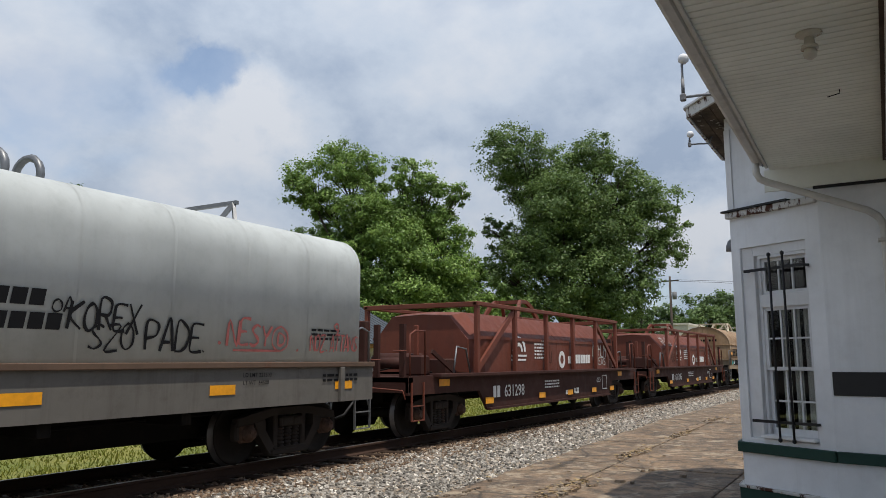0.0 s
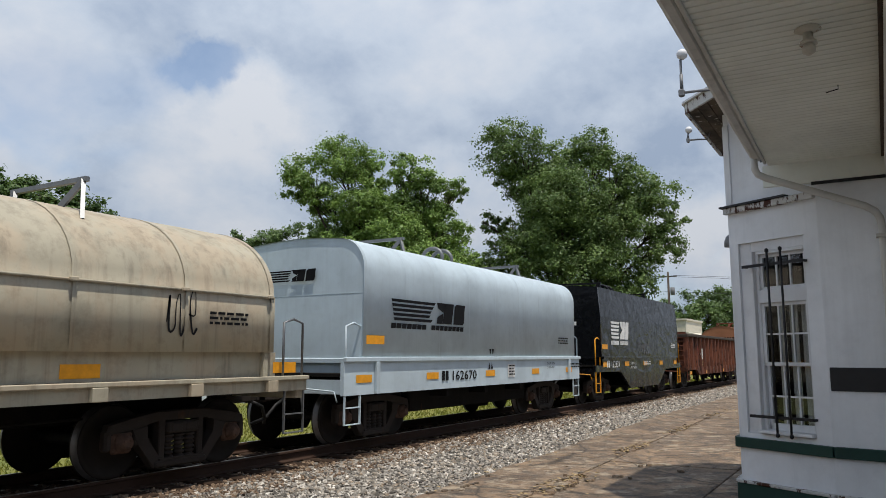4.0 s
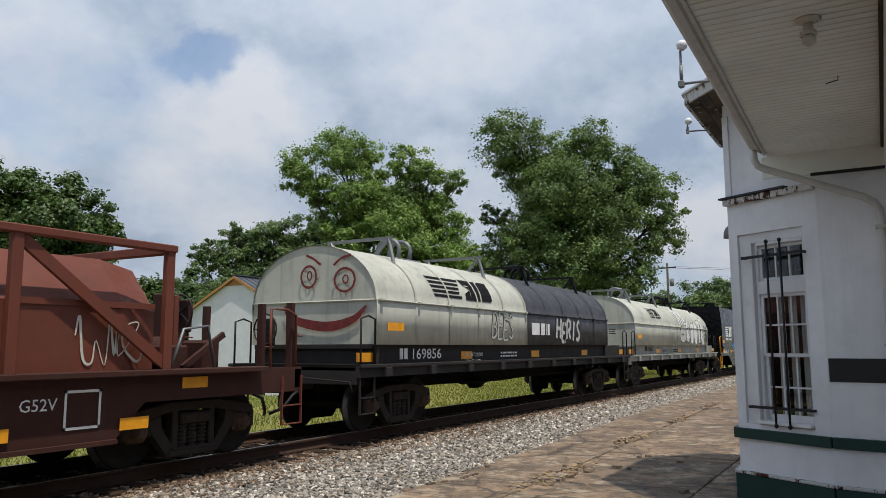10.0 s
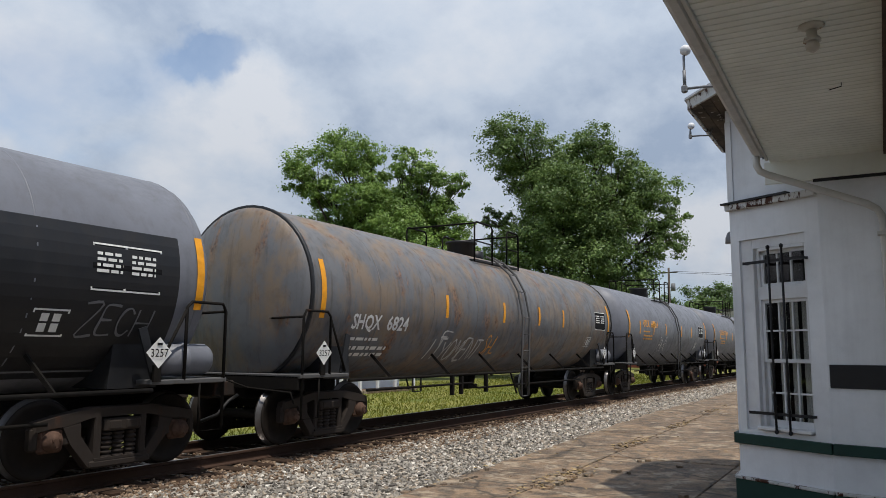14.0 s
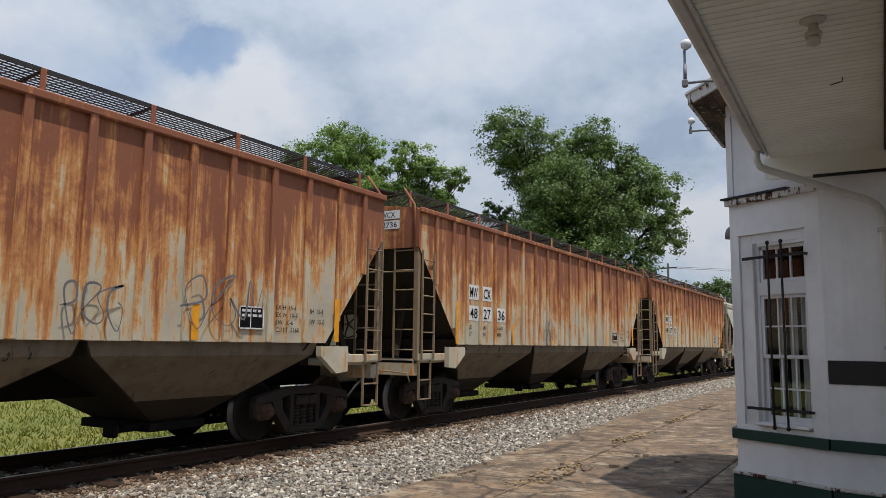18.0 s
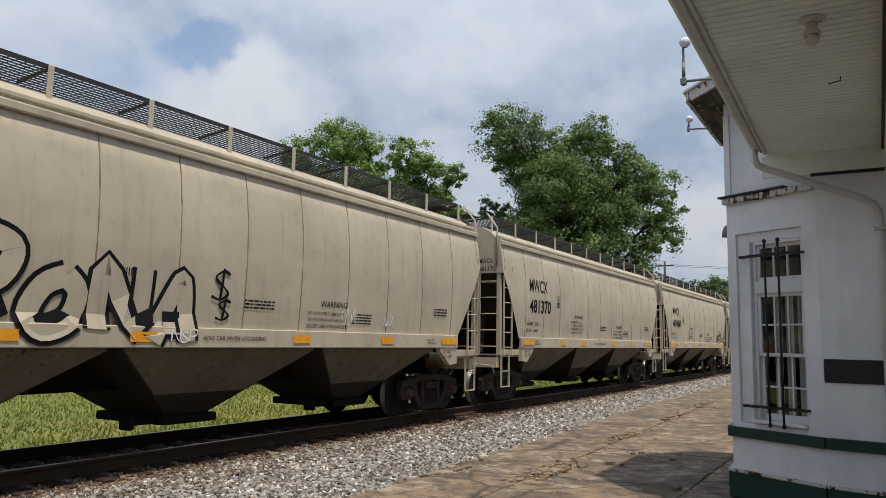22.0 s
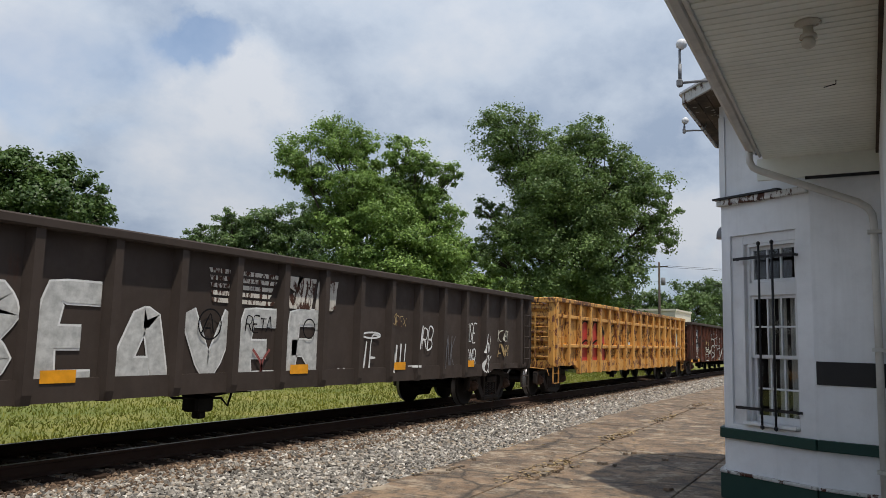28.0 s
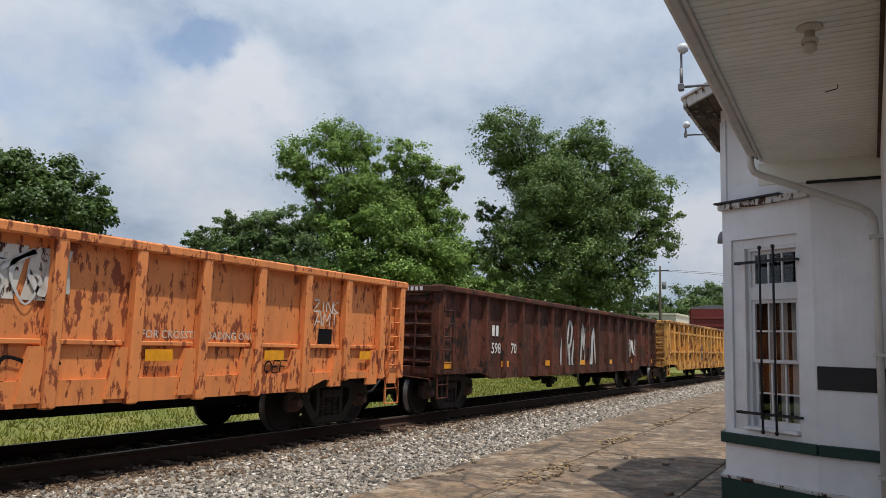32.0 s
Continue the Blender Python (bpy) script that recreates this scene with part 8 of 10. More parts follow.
def hopper_car(spec):
    k = spec
    car = thing("hopper_car", k["label"], "freight car", "cars of the freight train")
    sp, ribbed = k["sp"], k.get("ribbed", False)
    half = sp / 2 + (1.42 if ribbed else 1.15)
    mat = k["mat"]
    add_truck(car, -sp / 2); add_truck(car, sp / 2)
    if ribbed:
        near = [(-1.52, 1.50), (-1.52, 2.2), (-1.52, 3.3), (-1.52, 4.08), (-1.45, 4.14), (-0.6, 4.24), (0, 4.26)]
    else:
        near = [(-1.55, 1.60), (-1.585, 2.1), (-1.60, 2.6), (-1.585, 3.1), (-1.53, 3.55), (-1.47, 3.82), (-1.40, 3.86), (-1.34, 3.98), (-1.22, 4.11), (-1.0, 4.24), (-0.6, 4.34), (0, 4.37)]
    zlow, zkink = near[0][1], k.get("kink", 3.36 if ribbed else 3.12)
    cut = k.get("cut", 1.55 if ribbed else 0.95)  # how far the side is cut back at its foot

    kv = k.get("kv", zlow)  # below this height the cut edge stands upright

    def xe(z):
        return half if z >= zkink else half - min(1.0, (zkink - z) / (zkink - kv)) * cut

    rows = []
    lev = [zlow] + [z for z in (1.9, 2.2, 2.5, 2.6, 2.8, 3.1) if zlow + 0.1 < z < zkink - 0.05] + [zkink]
    fc = prof_face(near)
    pts = [(fc(0, z), z) for z in lev] + [p for p in near if p[1] > zkink + 0.02]
    ring = pts + [(-y, z) for y, z in reversed(pts[:-1])]
    n = len(ring)
    g = Geo()
    g.add([(-xe(z), y, z) for y, z in ring] + [(xe(z), y, z) for y, z in ring], [(i, n + i, n + i + 1, i + 1) for i in range(n - 1)], not ribbed)
    vs = [(-xe(z), y, z) for y, z in ring] + [(xe(z), y, z) for y, z in ring]
    m = len(pts) - 1
    fs = []
    for i in range(m):
        a, b, c, d = i, i + 1, n - 2 - i, n - 1 - i
        if pts[i][1] < zkink - 0.01:
            continue
        if b == c:
            fs += [(a, b, d), (n + d, n + b, n + a)]
        else:
            fs += [(a, b, c, d), (n + d, n + c, n + b, n + a)]
    fs.append((0, n - 1, 2 * n - 1, n))
    g.add(vs, fs)
    part("body", g, mat, car, k.get("body", ""))
    for q in (-1, 1):
        yk, yl = -fc(0, zkink) - 0.01, -fc(0, zlow) - 0.02
        # end recess shade is part of this sheet's dark colour
        part("slope_sheet", Geo().loft([[(q * (half - 0.01), -yk, zkink), (q * (half - 0.01), yk, zkink), (q * (half - 2.0), yl, zlow - 0.1), (q * (half - 2.0), -yl, zlow - 0.1)], [(q * (half - 0.04), -yk, zkink - 0.02), (q * (half - 0.04), yk, zkink - 0.02), (q * (half - 2.03), yl, zlow - 0.12), (q * (half - 2.03), -yl, zlow - 0.12)]]), P_SLOPE if not ribbed else k.get("slope", P_SLOPE), car, "sloping end sheet, soot and shade in its dark colour")
    face = fc
    # vertical seams or ribs
    nr = k.get("ribs", 17 if ribbed else 13)
    for s in (-1, 1):
        for x in RIBS if ribbed else [-half + 0.12 + (2 * half - 0.24) * i / (nr - 1) for i in range(nr)]:
            zb = zlow if abs(x) < half - cut - 0.05 else zkink - (half - abs(x)) / cut * (zkink - kv) + 0.05
            if ribbed:
                part("rib", Geo().box(x - 0.055, x + 0.055, *sorted((s * 1.515, s * 1.575)), max(zb, zlow - 0.03), 4.06, 0.012), mat, car)
            else:
                zs = [z for z in (1.6, 2.0, 2.4, 2.8, 3.2, 3.6, 3.82) if z >= zb]
                if len(zs) < 2:
                    continue
                g = Geo()
                g.loft([[(x - 0.012, s * (-face(0, z)) , z), (x - 0.006, s * (-face(0, z) + 0.006), z), (x + 0.006, s * (-face(0, z) + 0.006), z), (x + 0.012, s * (-face(0, z)), z)] for z in zs])
                part("weld_seam", g, k.get("seam", P_SEAM), car)
        # side sill and its end pieces
        za, zb = (1.40, 1.55) if ribbed else (1.36, 1.62)
        if not ribbed:
            part("side_sill", Geo().box(-half + 1.05, half - 1.05, *sorted((s * 1.52, s * 1.62)), za, zb, 0.012), mat, car)
            part("roof_gutter", Geo().box(-half + 0.02, half - 0.02, *sorted((s * 1.44, s * 1.53)), 3.80, 3.90, 0.015), mat, car)
            part("roof_edge", Geo().box(-half + 0.02, half - 0.02, *sorted((s * 1.36, s * 1.43)), 3.96, 4.03, 0.015), mat, car)
        else:
            part("top_chord", Geo().box(-half, half, *sorted((s * 1.5, s * 1.59)), 4.04, 4.14, 0.015), mat, car)
        for q in (-1, 1):
            part("bearing_block", Geo().prism([(q * (half - 1.75), za + 0.05), (q * (half - 1.06), za + 0.05), (q * (half - 1.06), 1.05), (q * (half - 1.35), 1.02), (q * (half - 1.75), 1.3)][::q], "y", *sorted((s * 1.5, s * 1.6))), mat, car)
            part("sill_tail", Geo().box(*sorted((q * (half - 1.3), q * (half - 0.05))), *sorted((s * 1.40, s * 1.50)), 1.18, 1.32, 0.01), mat, car)
            post = Geo().bar((q * (half - 0.06), s * 1.46, 1.2), (q * (half - 0.06), s * 1.46, 4.0), 0.07, 0.09)
            part("corner_post", post, k.get("post", mat), car)
            ladder(car, "x", q * (half - 0.08), q * (half - 0.52), s * 1.56, 1.2, 3.3, 6, k.get("post", mat))
            ladder(car, "y", s * 0.95, s * 1.42, q * (half - 0.02), 1.2, 3.5, 6, k.get("post", mat), "end_ladder")
            # strut shares the slopes' colour, with the recess shade in it
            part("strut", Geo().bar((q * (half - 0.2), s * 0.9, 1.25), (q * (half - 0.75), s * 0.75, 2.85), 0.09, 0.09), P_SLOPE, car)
            g = Geo()
            x0, x1, y = q * (half - 0.08), q * (half - 0.5), s * 1.5
            for x in (x0, x1):
                g.bar((x, y, 1.2), (x, y, 0.45), 0.04, 0.02)
            g.bar((x0, y, 0.46), (x1, y, 0.46), 0.06, 0.018).bar((x0, y, 0.82), (x1, y, 0.82), 0.05, 0.018)
            part("corner_step", g, k.get("post", mat), car)
            part("end_deck_rail", Geo().tube([(q * (half - 0.05), s * 1.42, 2.9), (q * (half - 0.05), 0, 2.92)], 0.016, 5), k.get("post", mat), car)
    for q in (-1, 1):
        part("end_deck", Geo().box(*sorted((q * (half - 1.4), q * half)), -1.42, 1.42, 1.14, 1.2), mat, car)
        part("end_plate", Geo().box(*sorted((q * half, q * (half + 0.012))), -0.06, 0.06, 3.4, 4.1), mat, car)
        part("end_wall", Geo().box(*sorted((q * (half - 1.95), q * (half - 1.75))), -1.35, 1.35, 1.15, 2.2), M_UNDER, car)
    ends(car, half, 1.2, mat, 1.42, step=False, mat2=k.get("post", mat))
    part("centre_sill", Geo().box(-half, half, -0.3, 0.3, 0.78, 1.15), M_UNDER, car)
    brake_wheel(car, -half + 0.55, 0.55, 1.9, mat)
    part("air_reservoir", Geo().lathe([(-0.4, 0.0), (-0.37, 0.16), (0.37, 0.16), (0.4, 0.0)], "x", (half - 0.8, -0.5, 1.4), 12), M_UNDER, car)
    # outlet hoppers
    bays = k.get("bays", 3)
    span = 2 * (half - 1.55)
    wbay = (span - 0.1) / bays
    for i in range(bays):
        xc = -span / 2 + wbay * (i + 0.5)
        top = [(xc - wbay / 2, -1.48, 1.6), (xc + wbay / 2, -1.48, 1.6), (xc + wbay / 2, 1.48, 1.6), (xc - wbay / 2, 1.48, 1.6)]
        mid = [(xc - wbay / 2 + 0.1, -1.44, 1.32), (xc + wbay / 2 - 0.1, -1.44, 1.32), (xc + wbay / 2 - 0.1, 1.44, 1.32), (xc - wbay / 2 + 0.1, 1.44, 1.32)]
        bot = [(xc - 0.36, -0.62, 0.42), (xc + 0.36, -0.62, 0.42), (xc + 0.36, 0.62, 0.42), (xc - 0.36, 0.62, 0.42)]
        # cross slopes carry shade in their colour; side sheets below are toned lighter
        part("hopper_bay", Geo().loft([bot, mid, top]), P_SLOPE, car, "sloping discharge hopper, soot and shade in its dark colour")
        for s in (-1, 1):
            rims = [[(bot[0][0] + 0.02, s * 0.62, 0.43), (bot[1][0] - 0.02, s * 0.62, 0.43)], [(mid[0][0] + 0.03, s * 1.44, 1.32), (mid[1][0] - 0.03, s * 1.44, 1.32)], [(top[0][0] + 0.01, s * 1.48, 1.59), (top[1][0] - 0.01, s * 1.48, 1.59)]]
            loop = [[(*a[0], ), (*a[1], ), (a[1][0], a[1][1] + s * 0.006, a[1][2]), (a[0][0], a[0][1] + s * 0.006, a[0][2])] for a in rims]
            part("side_sheet", Geo().loft(loop if s > 0 else [r[::-1] for r in loop]), k.get("bay_mat", P_BAY), car, "soot-marked hopper side, toned lighter than the shaded slopes")
        part("outlet_gate", Geo().box(xc - 0.48, xc + 0.48, -0.72, 0.72, 0.30, 0.42, 0.015), M_UNDER, car)
        part("gate_crank", Geo().cyl((xc - 0.9, -0.55, 0.36), (xc - 0.48, -0.55, 0.36), 0.045).box(xc - 0.98, xc - 0.88, -0.66, -0.44, 0.27, 0.45, 0.02), M_UNDER, car)
    # roof walkway
    zt = 4.54
    for s in (-1, 1):
        g = Geo()
        for j in range(13):
            y = s * (0.06 + 0.0867 * j)
            g.box(-half + 0.1, half - 0.1, y - 0.009, y + 0.009, zt - 0.014, zt)
        for j in range(int(half * 2 / 0.1)):
            x = -half + 0.15 + 0.1 * j
            g.add([(x - 0.01, s * 0.05, zt - 0.007), (x + 0.01, s * 0.05, zt - 0.007), (x + 0.06, s * 1.1, zt - 0.007), (x + 0.04, s * 1.1, zt - 0.007)], [(0, 1, 2, 3)])
        part("roof_walkway", g, P_GRATE, car, "dark open grating walkway")
        part("walkway_edge", Geo().box(-half + 0.1, half - 0.1, *sorted((s * 1.10, s * 1.125)), zt - 0.05, zt + 0.005), P_GRATE, car)
        np_ = 11
        for j in range(np_):
            x = -half + 0.25 + (2 * half - 0.5) * j / (np_ - 1)
            part("walkway_post", Geo().box(x - 0.035, x + 0.035, *sorted((s * 1.13, s * 1.155)), 4.10, zt - 0.005, 0.006), k.get("wpost", mat), car)
            # bracket takes the grating's dark colour for the shade under the walkway
            part("walkway_bracket", Geo().bar((x, s * 0.5, zt - 0.1), (x, s * 1.12, zt - 0.035), 0.03, 0.03), P_GRATE, car)
    for q in (-1, 1):
        part("end_walkway", Geo().box(*sorted((q * (half - 0.3), q * (half + 0.25))), -0.75, 0.75, zt - 0.03, zt), P_GRATE, car)
        for y in (-0.5, 0.5):
            part("walkway_brace", Geo().bar((q * half, y, 4.0), (q * (half + 0.2), y, zt - 0.03), 0.04, 0.04), mat, car)
        part("walkway_hoop", Geo().tube([(q * (half + 0.02), -1.42, 3.3), (q * (half + 0.02), -1.42, zt - 0.35), (q * (half - 0.02), -1.15, zt)], 0.022, 6), k.get("wpost", mat), car)
    for j in range(5):
        x = -half + 1.6 + (2 * half - 3.2) * j / 4
        part("roof_hatch", Geo().lathe([(4.2, 0.32), (4.3, 0.32), (4.33, 0.28), (4.35, 0.05)], "z", (x, 0, 0.14), 14), mat, car)
    # reflectors
    ys = 1.58 if ribbed else 1.625
    if ribbed or k.get("tallref"):
        for x, za, zb in ((-6.36, 1.52, 2.4), (-3.6, 1.52, 1.98), (-1.15, 1.52, 1.98), (3.4, 1.52, 1.98), (6.3, 1.52, 2.2)) if ribbed else ((-4.2, 1.64, 2.12), (-0.4, 1.64, 2.12), (1.46, 1.64, 2.12), (3.2, 1.64, 2.12)):
            part("reflector", plate(Geo(), x, x + 0.12, za, zb, flat(1.575) if ribbed else face, 0.012, 2), L_YEL, car, "yellow reflective stripe")
    else:
        reflectors(car, [-half + 1.1, half - 1.75], 1.43, 1.56, ys, 0.62)
        reflectors(car, [-half + 3.6, -1.85, 1.0, 3.3], 1.43, 1.55, ys, 0.38)
    ink = k.get("ink", L_BLACK)
    cards = Geo()
    g = Geo()
    x0 = -half + k.get("num_x", 1.52)
    if ribbed:
        num = k["num"]
        for x, z, two in ((-5.7, 2.47, "MW"), (-5.06, 2.47, "CX"), (-5.7, 2.02, num[:2]), (-5.06, 2.02, num[2:4]), (-4.33, 2.02, num[4:])):
            plate(cards, x, x + 0.47, z, z + 0.32, flat(1.52), 0.006, 1)
            write(g, two, x + 0.06, z + 0.05, 0.22, flat(1.526), 0.35)
        for x, words in ((-5.68, ("LD", "LT")), (-5.05, ("LMT", "WT")), (-4.38, ("221600", "  64400"))):
            for j in (0, 1):
                write(g, words[j].strip(), x, 1.84 - 0.15 * j, 0.085, flat(1.526))
        for j, line in enumerate(("EX H  15-6", "EX W  10-8", "EW  10-6", "CU FT  5160")):
            write(g, line, 5.0, 1.98 - 0.11 * j, 0.07, flat(1.526))
        for j, line in enumerate(("IH  15-8", "IW  15-0")):
            write(g, line, 5.76, 1.95 - 0.16 * j, 0.07, flat(1.526))
    else:
        if k.get("cards"):
            plate(cards, x0 - 0.08, x0 + 0.85, 2.78, 3.12, face, 0.006, 2)
            plate(cards, x0 - 0.12, x0 + 1.0, 2.20, 2.55, face, 0.006, 2)
        big = k.get("num_h", 0.33)
        dz = k.get("num_dz", 0.0)
        if k.get("card_mark"):
            plate(cards, x0 - 0.08, x0 + big * 3.6 + 0.1, 2.72 + dz, 2.84 + dz + big, face, 0.006, 2)
        write(g, k.get("mark", "MWCX"), x0, 2.78 + dz, big, face, big * 3.6)
        write(g, k["num"], x0, 2.26 + dz, big, face, big * 4.3, 0.0, 0.02)
        write(g, "LD LMT " + k.get("ld", "225500"), x0 - 0.15, 1.93, 0.085, face)
        write(g, "LT WT   " + k.get("lt", "60500"), x0 - 0.15, 1.76, 0.085, face)
    lettering(car, cards, L_WHITE, "number_card")
    # smaller notices
    if not ribbed:
        for x, zt2 in ((-2.35, 2.2), (1.65, 2.0)) if not k.get("tallref") else ():
            write(g, "WARNING", x, zt2, 0.10, face)
            for j, line in enumerate(("DO NOT APPLY VIBRATOR", "TO ANY PART OF CAR BODY", "EXCEPT VIBRATOR BRACKETS", "USE ON LOADED CAR ONLY")):
                write(g, line, x - 0.3, zt2 - 0.13 - 0.10 * j, 0.055, face)
        small_print(g, 0.0, 2.0, 0.6, 3, 0.025, face, 1)
        small_print(g, 2.5, 1.9, 0.55, 4, 0.025, face, 2)
        small_print(g, half - 2.0, 2.1, 0.5, 3, 0.03, face, 3)
        write(g, "VENT CAR WHEN UNLOADING", -0.75, 1.46, 0.06, flat(1.622), 1.15)
        for x in (-half + 1.8, half - 2.3):
            write(g, "2 INCH HF", x, 1.50, 0.04, flat(1.622))
            write(g, "COMP SHOES", x, 1.44, 0.04, flat(1.622))
        for x in (-half + 1.2, half - 1.66):
            write(g, "LIFT AND", x, 1.25, 0.06, flat(1.602), 0.34)
            write(g, "JACK HERE", x, 1.16, 0.06, flat(1.602), 0.36)
        for a, b, c, d in ((0, 0.22, 0, 0.015), (0, 0.22, 0.285, 0.3), (0, 0.015, 0, 0.3), (0.205, 0.22, 0, 0.3), (0.06, 0.16, 0.05, 0.15), (0.05, 0.17, 0.2, 0.23)):
            plate(g, x0 + 1.85 + a, x0 + 1.85 + b, 2.45 + c, 2.45 + d, face, 0.008, 1)
    else:
        label_box(car, 4.26, 1.68, 0.48, 0.32, flat(1.535))
    lettering(car, g, ink, "lettering")
    if ribbed:
        for j, (z, word) in enumerate(((3.95, "MWCX"), (3.75, k["num"]))):
            part("end_card", on_end(plate(Geo(), 0.40, 1.06, z, z + 0.17, flat(0), 0.006, 1), -half), L_WHITE, car, "white number card")
            part("end_marking", on_end(write(Geo(), word, 0.46 + 0.05 * (1 - j), z + 0.03, 0.11, flat(0), 0.44 + 0.1 * j), -half), ink, car)
    else:
        for j, (z, word) in enumerate(((3.36, k.get("mark", "MWCX")), (3.17, k["num"]))):
            if k.get("cards"):
                part("end_card", on_end(plate(Geo(), 0.86, 1.42, z - 0.02, z + 0.14, flat(0), 0.004, 1), -half), L_WHITE, car, "white number card")
            part("end_marking", on_end(write(Geo(), word, 0.94, z, 0.11, flat(0), 0.36 + 0.05 * j), -half), ink, car)
    for x, z, w, h, mm, seed, st in k.get("tags", ()):
        part("graffiti", scribble(Geo(), x, z, w, h, flat(1.58) if ribbed else face, seed, st, max(3, int(w / h * 1.6))), mm, car, "sprayed graffiti line")
    for s, x, z, h, mm, bold, *wide in k.get("words_at", ()):
        part("graffiti" if h > 0.1 else "lettering", write(Geo(), s, x, z, h, face, *(wide or (None,)), 0.0, bold), mm, car, "sprayed graffiti word" if h > 0.1 else "")
    extras(car, k, flat(1.575) if ribbed else lambda x, z: face(x, z) if z > 1.63 else -1.622)
    return car


# ---- gondolas, flat car, boxcar ----
def gondola(spec):
    k = spec
    car = thing("gondola_car", k["label"], "freight car", "cars of the freight train")
    sp = k["sp"]
    half = sp / 2 + k.get("over", 1.35)
    mat, top, low = k["mat"], k.get("top", 2.66), k.get("low", 0.72)
    add_truck(car, -sp / 2); add_truck(car, sp / 2)
    n = k.get("ribs", 15)
    yw = 1.44
    zl = low + 0.10
    ramp_x = sp / 2 - 1.25
    if k.get("post_at"):
        ph, pitch = k["post_at"]
        gap = k.get("wide_bays", (99, 99))  # a stretch without posts, where the cards sit
        posts = [-half + 0.12, *k.get("extra_posts", ())] + [ph + pitch * j for j in range(-20, 21) if abs(ph + pitch * j) < half - 0.5 and not gap[0] < ph + pitch * j < gap[1]] + [half - 0.12]
    else:
        posts = [-half + 0.12 + (2 * half - 0.24) * i / (n - 1) for i in range(n)]
    for s in (-1, 1):
        prof = [(-half, top), (half, top), (half, 0.86), (ramp_x + 0.5, 0.86), (ramp_x, low), (-ramp_x, low), (-ramp_x - 0.5, 0.86), (-half, 0.86)]
        part("side_wall", Geo().prism(prof, "y", *sorted((s * yw, s * (yw - 0.05)))), mat, car)
        part("top_chord", Geo().box(-half - 0.03, half + 0.03, *sorted((s * (yw - 0.08), s * 1.60)), top - 0.09, top + 0.03, 0.02), k.get("chord", mat), car)
        part("side_sill", Geo().prism([(-half, 0.98), (half, 0.98), (half, 0.86), (ramp_x + 0.5, 0.86), (ramp_x, low), (-ramp_x, low), (-ramp_x - 0.5, 0.86), (-half, 0.86)], "y", *sorted((s * yw, s * (yw + 0.05)))), mat, car)
        for x in posts:
            zb = 0.86 if abs(x) > ramp_x + 0.4 else low
            g = Geo()
            if k.get("tall"):
                g.box(x - 0.075, x + 0.075, *sorted((s * yw, s * (yw + 0.15))), zb - 0.02, top - 0.02, 0.02)
            else:
                o = k.get("rib_out", 0.12)
                g.loft([[(x - 0.10, s * yw, z), (x - 0.055, s * (yw + w), z), (x + 0.055, s * (yw + w), z), (x + 0.10, s * yw, z)] for z, w in ((zb - 0.01, o * 0.75), (zb + 0.1, o), (top - 0.08, o))])
            part("side_post", g, mat, car)
        if k.get("rails"):
            for z in k["rails"]:
                part("belt_rail", Geo().box(-half, half, *sorted((s * yw, s * (yw + 0.10))), z - 0.05, z + 0.05, 0.015), mat, car)
        if k.get("pockets"):
            for xa, xb in zip(posts, posts[1:]):
                x, w = (xa + xb) / 2, xb - xa
                if w < 0.6:
                    continue
                part("ledge", Geo().box(x - w / 2 + 0.1, x + w / 2 - 0.1, *sorted((s * yw, s * (yw + 0.05))), 1.36, 1.42, 0.01), mat, car)
                e = x + w / 2 - 0.08
                part("stake_pocket", Geo().prism([(e, 1.34), (e - 0.16, 1.34), (e - 0.26, low + 0.05), (e, low + 0.05)], "y", *sorted((s * yw, s * (yw + 0.09)))), mat, car)
        for q in (-1, 1):
            ladder(car, "x", q * (half - 0.10), q * (half - 0.52), s * 1.56, 0.95, top - 0.35, 5, k.get("rail", mat))
    # ends with deep corrugations
    for q in (-1, 1):
        ring = [(-1.40, 0.95), (-1.40, top - 0.05)]
        zs, xs = [], []
        m = k.get("corr", 6)
        steps = m * 6
        for i in range(steps + 1):
            u = i / steps
            zs.append(1.0 + (top - 0.14 - 1.0) * u)
            xs.append(half - 0.08 + 0.075 * math.sin(u * m * 2 * math.pi - 1.2))
        g = Geo()
        ny = 8
        vs, fs = [], []
        for z, x in zip(zs, xs):
            for j in range(ny + 1):
                y = -1.40 + 2.8 * j / ny
                fade = 1.0 if 0 < j < ny else 0.0
                vs.append((q * (half - 0.08 + (x - half + 0.08) * fade), y, z))
        for i in range(steps):
            for j in range(ny):
                a = i * (ny + 1) + j
                f = (a, a + ny + 1, a + ny + 2, a + 1)
                fs.append(f if q < 0 else f[::-1])
        g.add(vs, fs, True)
        g.add([(x - q * 0.05, y, z) for x, y, z in vs], [f[::-1] for f in fs], True)
        part("end_wall", g, mat, car, "corrugated steel end")
        part("end_chord", Geo().box(*sorted((q * (half - 0.12), q * (half + 0.06))), -1.58, 1.58, top - 0.13, top + 0.02, 0.02), k.get("chord", mat), car)
        for y in (-1.45, 1.45):
            part("corner_post", Geo().box(*sorted((q * (half - 0.16), q * (half + 0.02))), y - 0.08, y + 0.08, 0.86, top - 0.05, 0.02), mat, car)
        ladder(car, "y", -1.38, -0.98, q * (half + 0.05), 0.98, top - 0.4, 5, k.get("rail", mat), "end_ladder")
    part("floor", Geo().box(-half + 0.1, half - 0.1, -1.4, 1.4, 1.0, 1.08), M_UNDER, car)
    part("centre_sill", Geo().box(-sp / 2 + 0.75, sp / 2 - 0.75, -0.4, 0.4, k.get("sill_z", 0.66), 1.0, 0.02), M_UNDER, car)
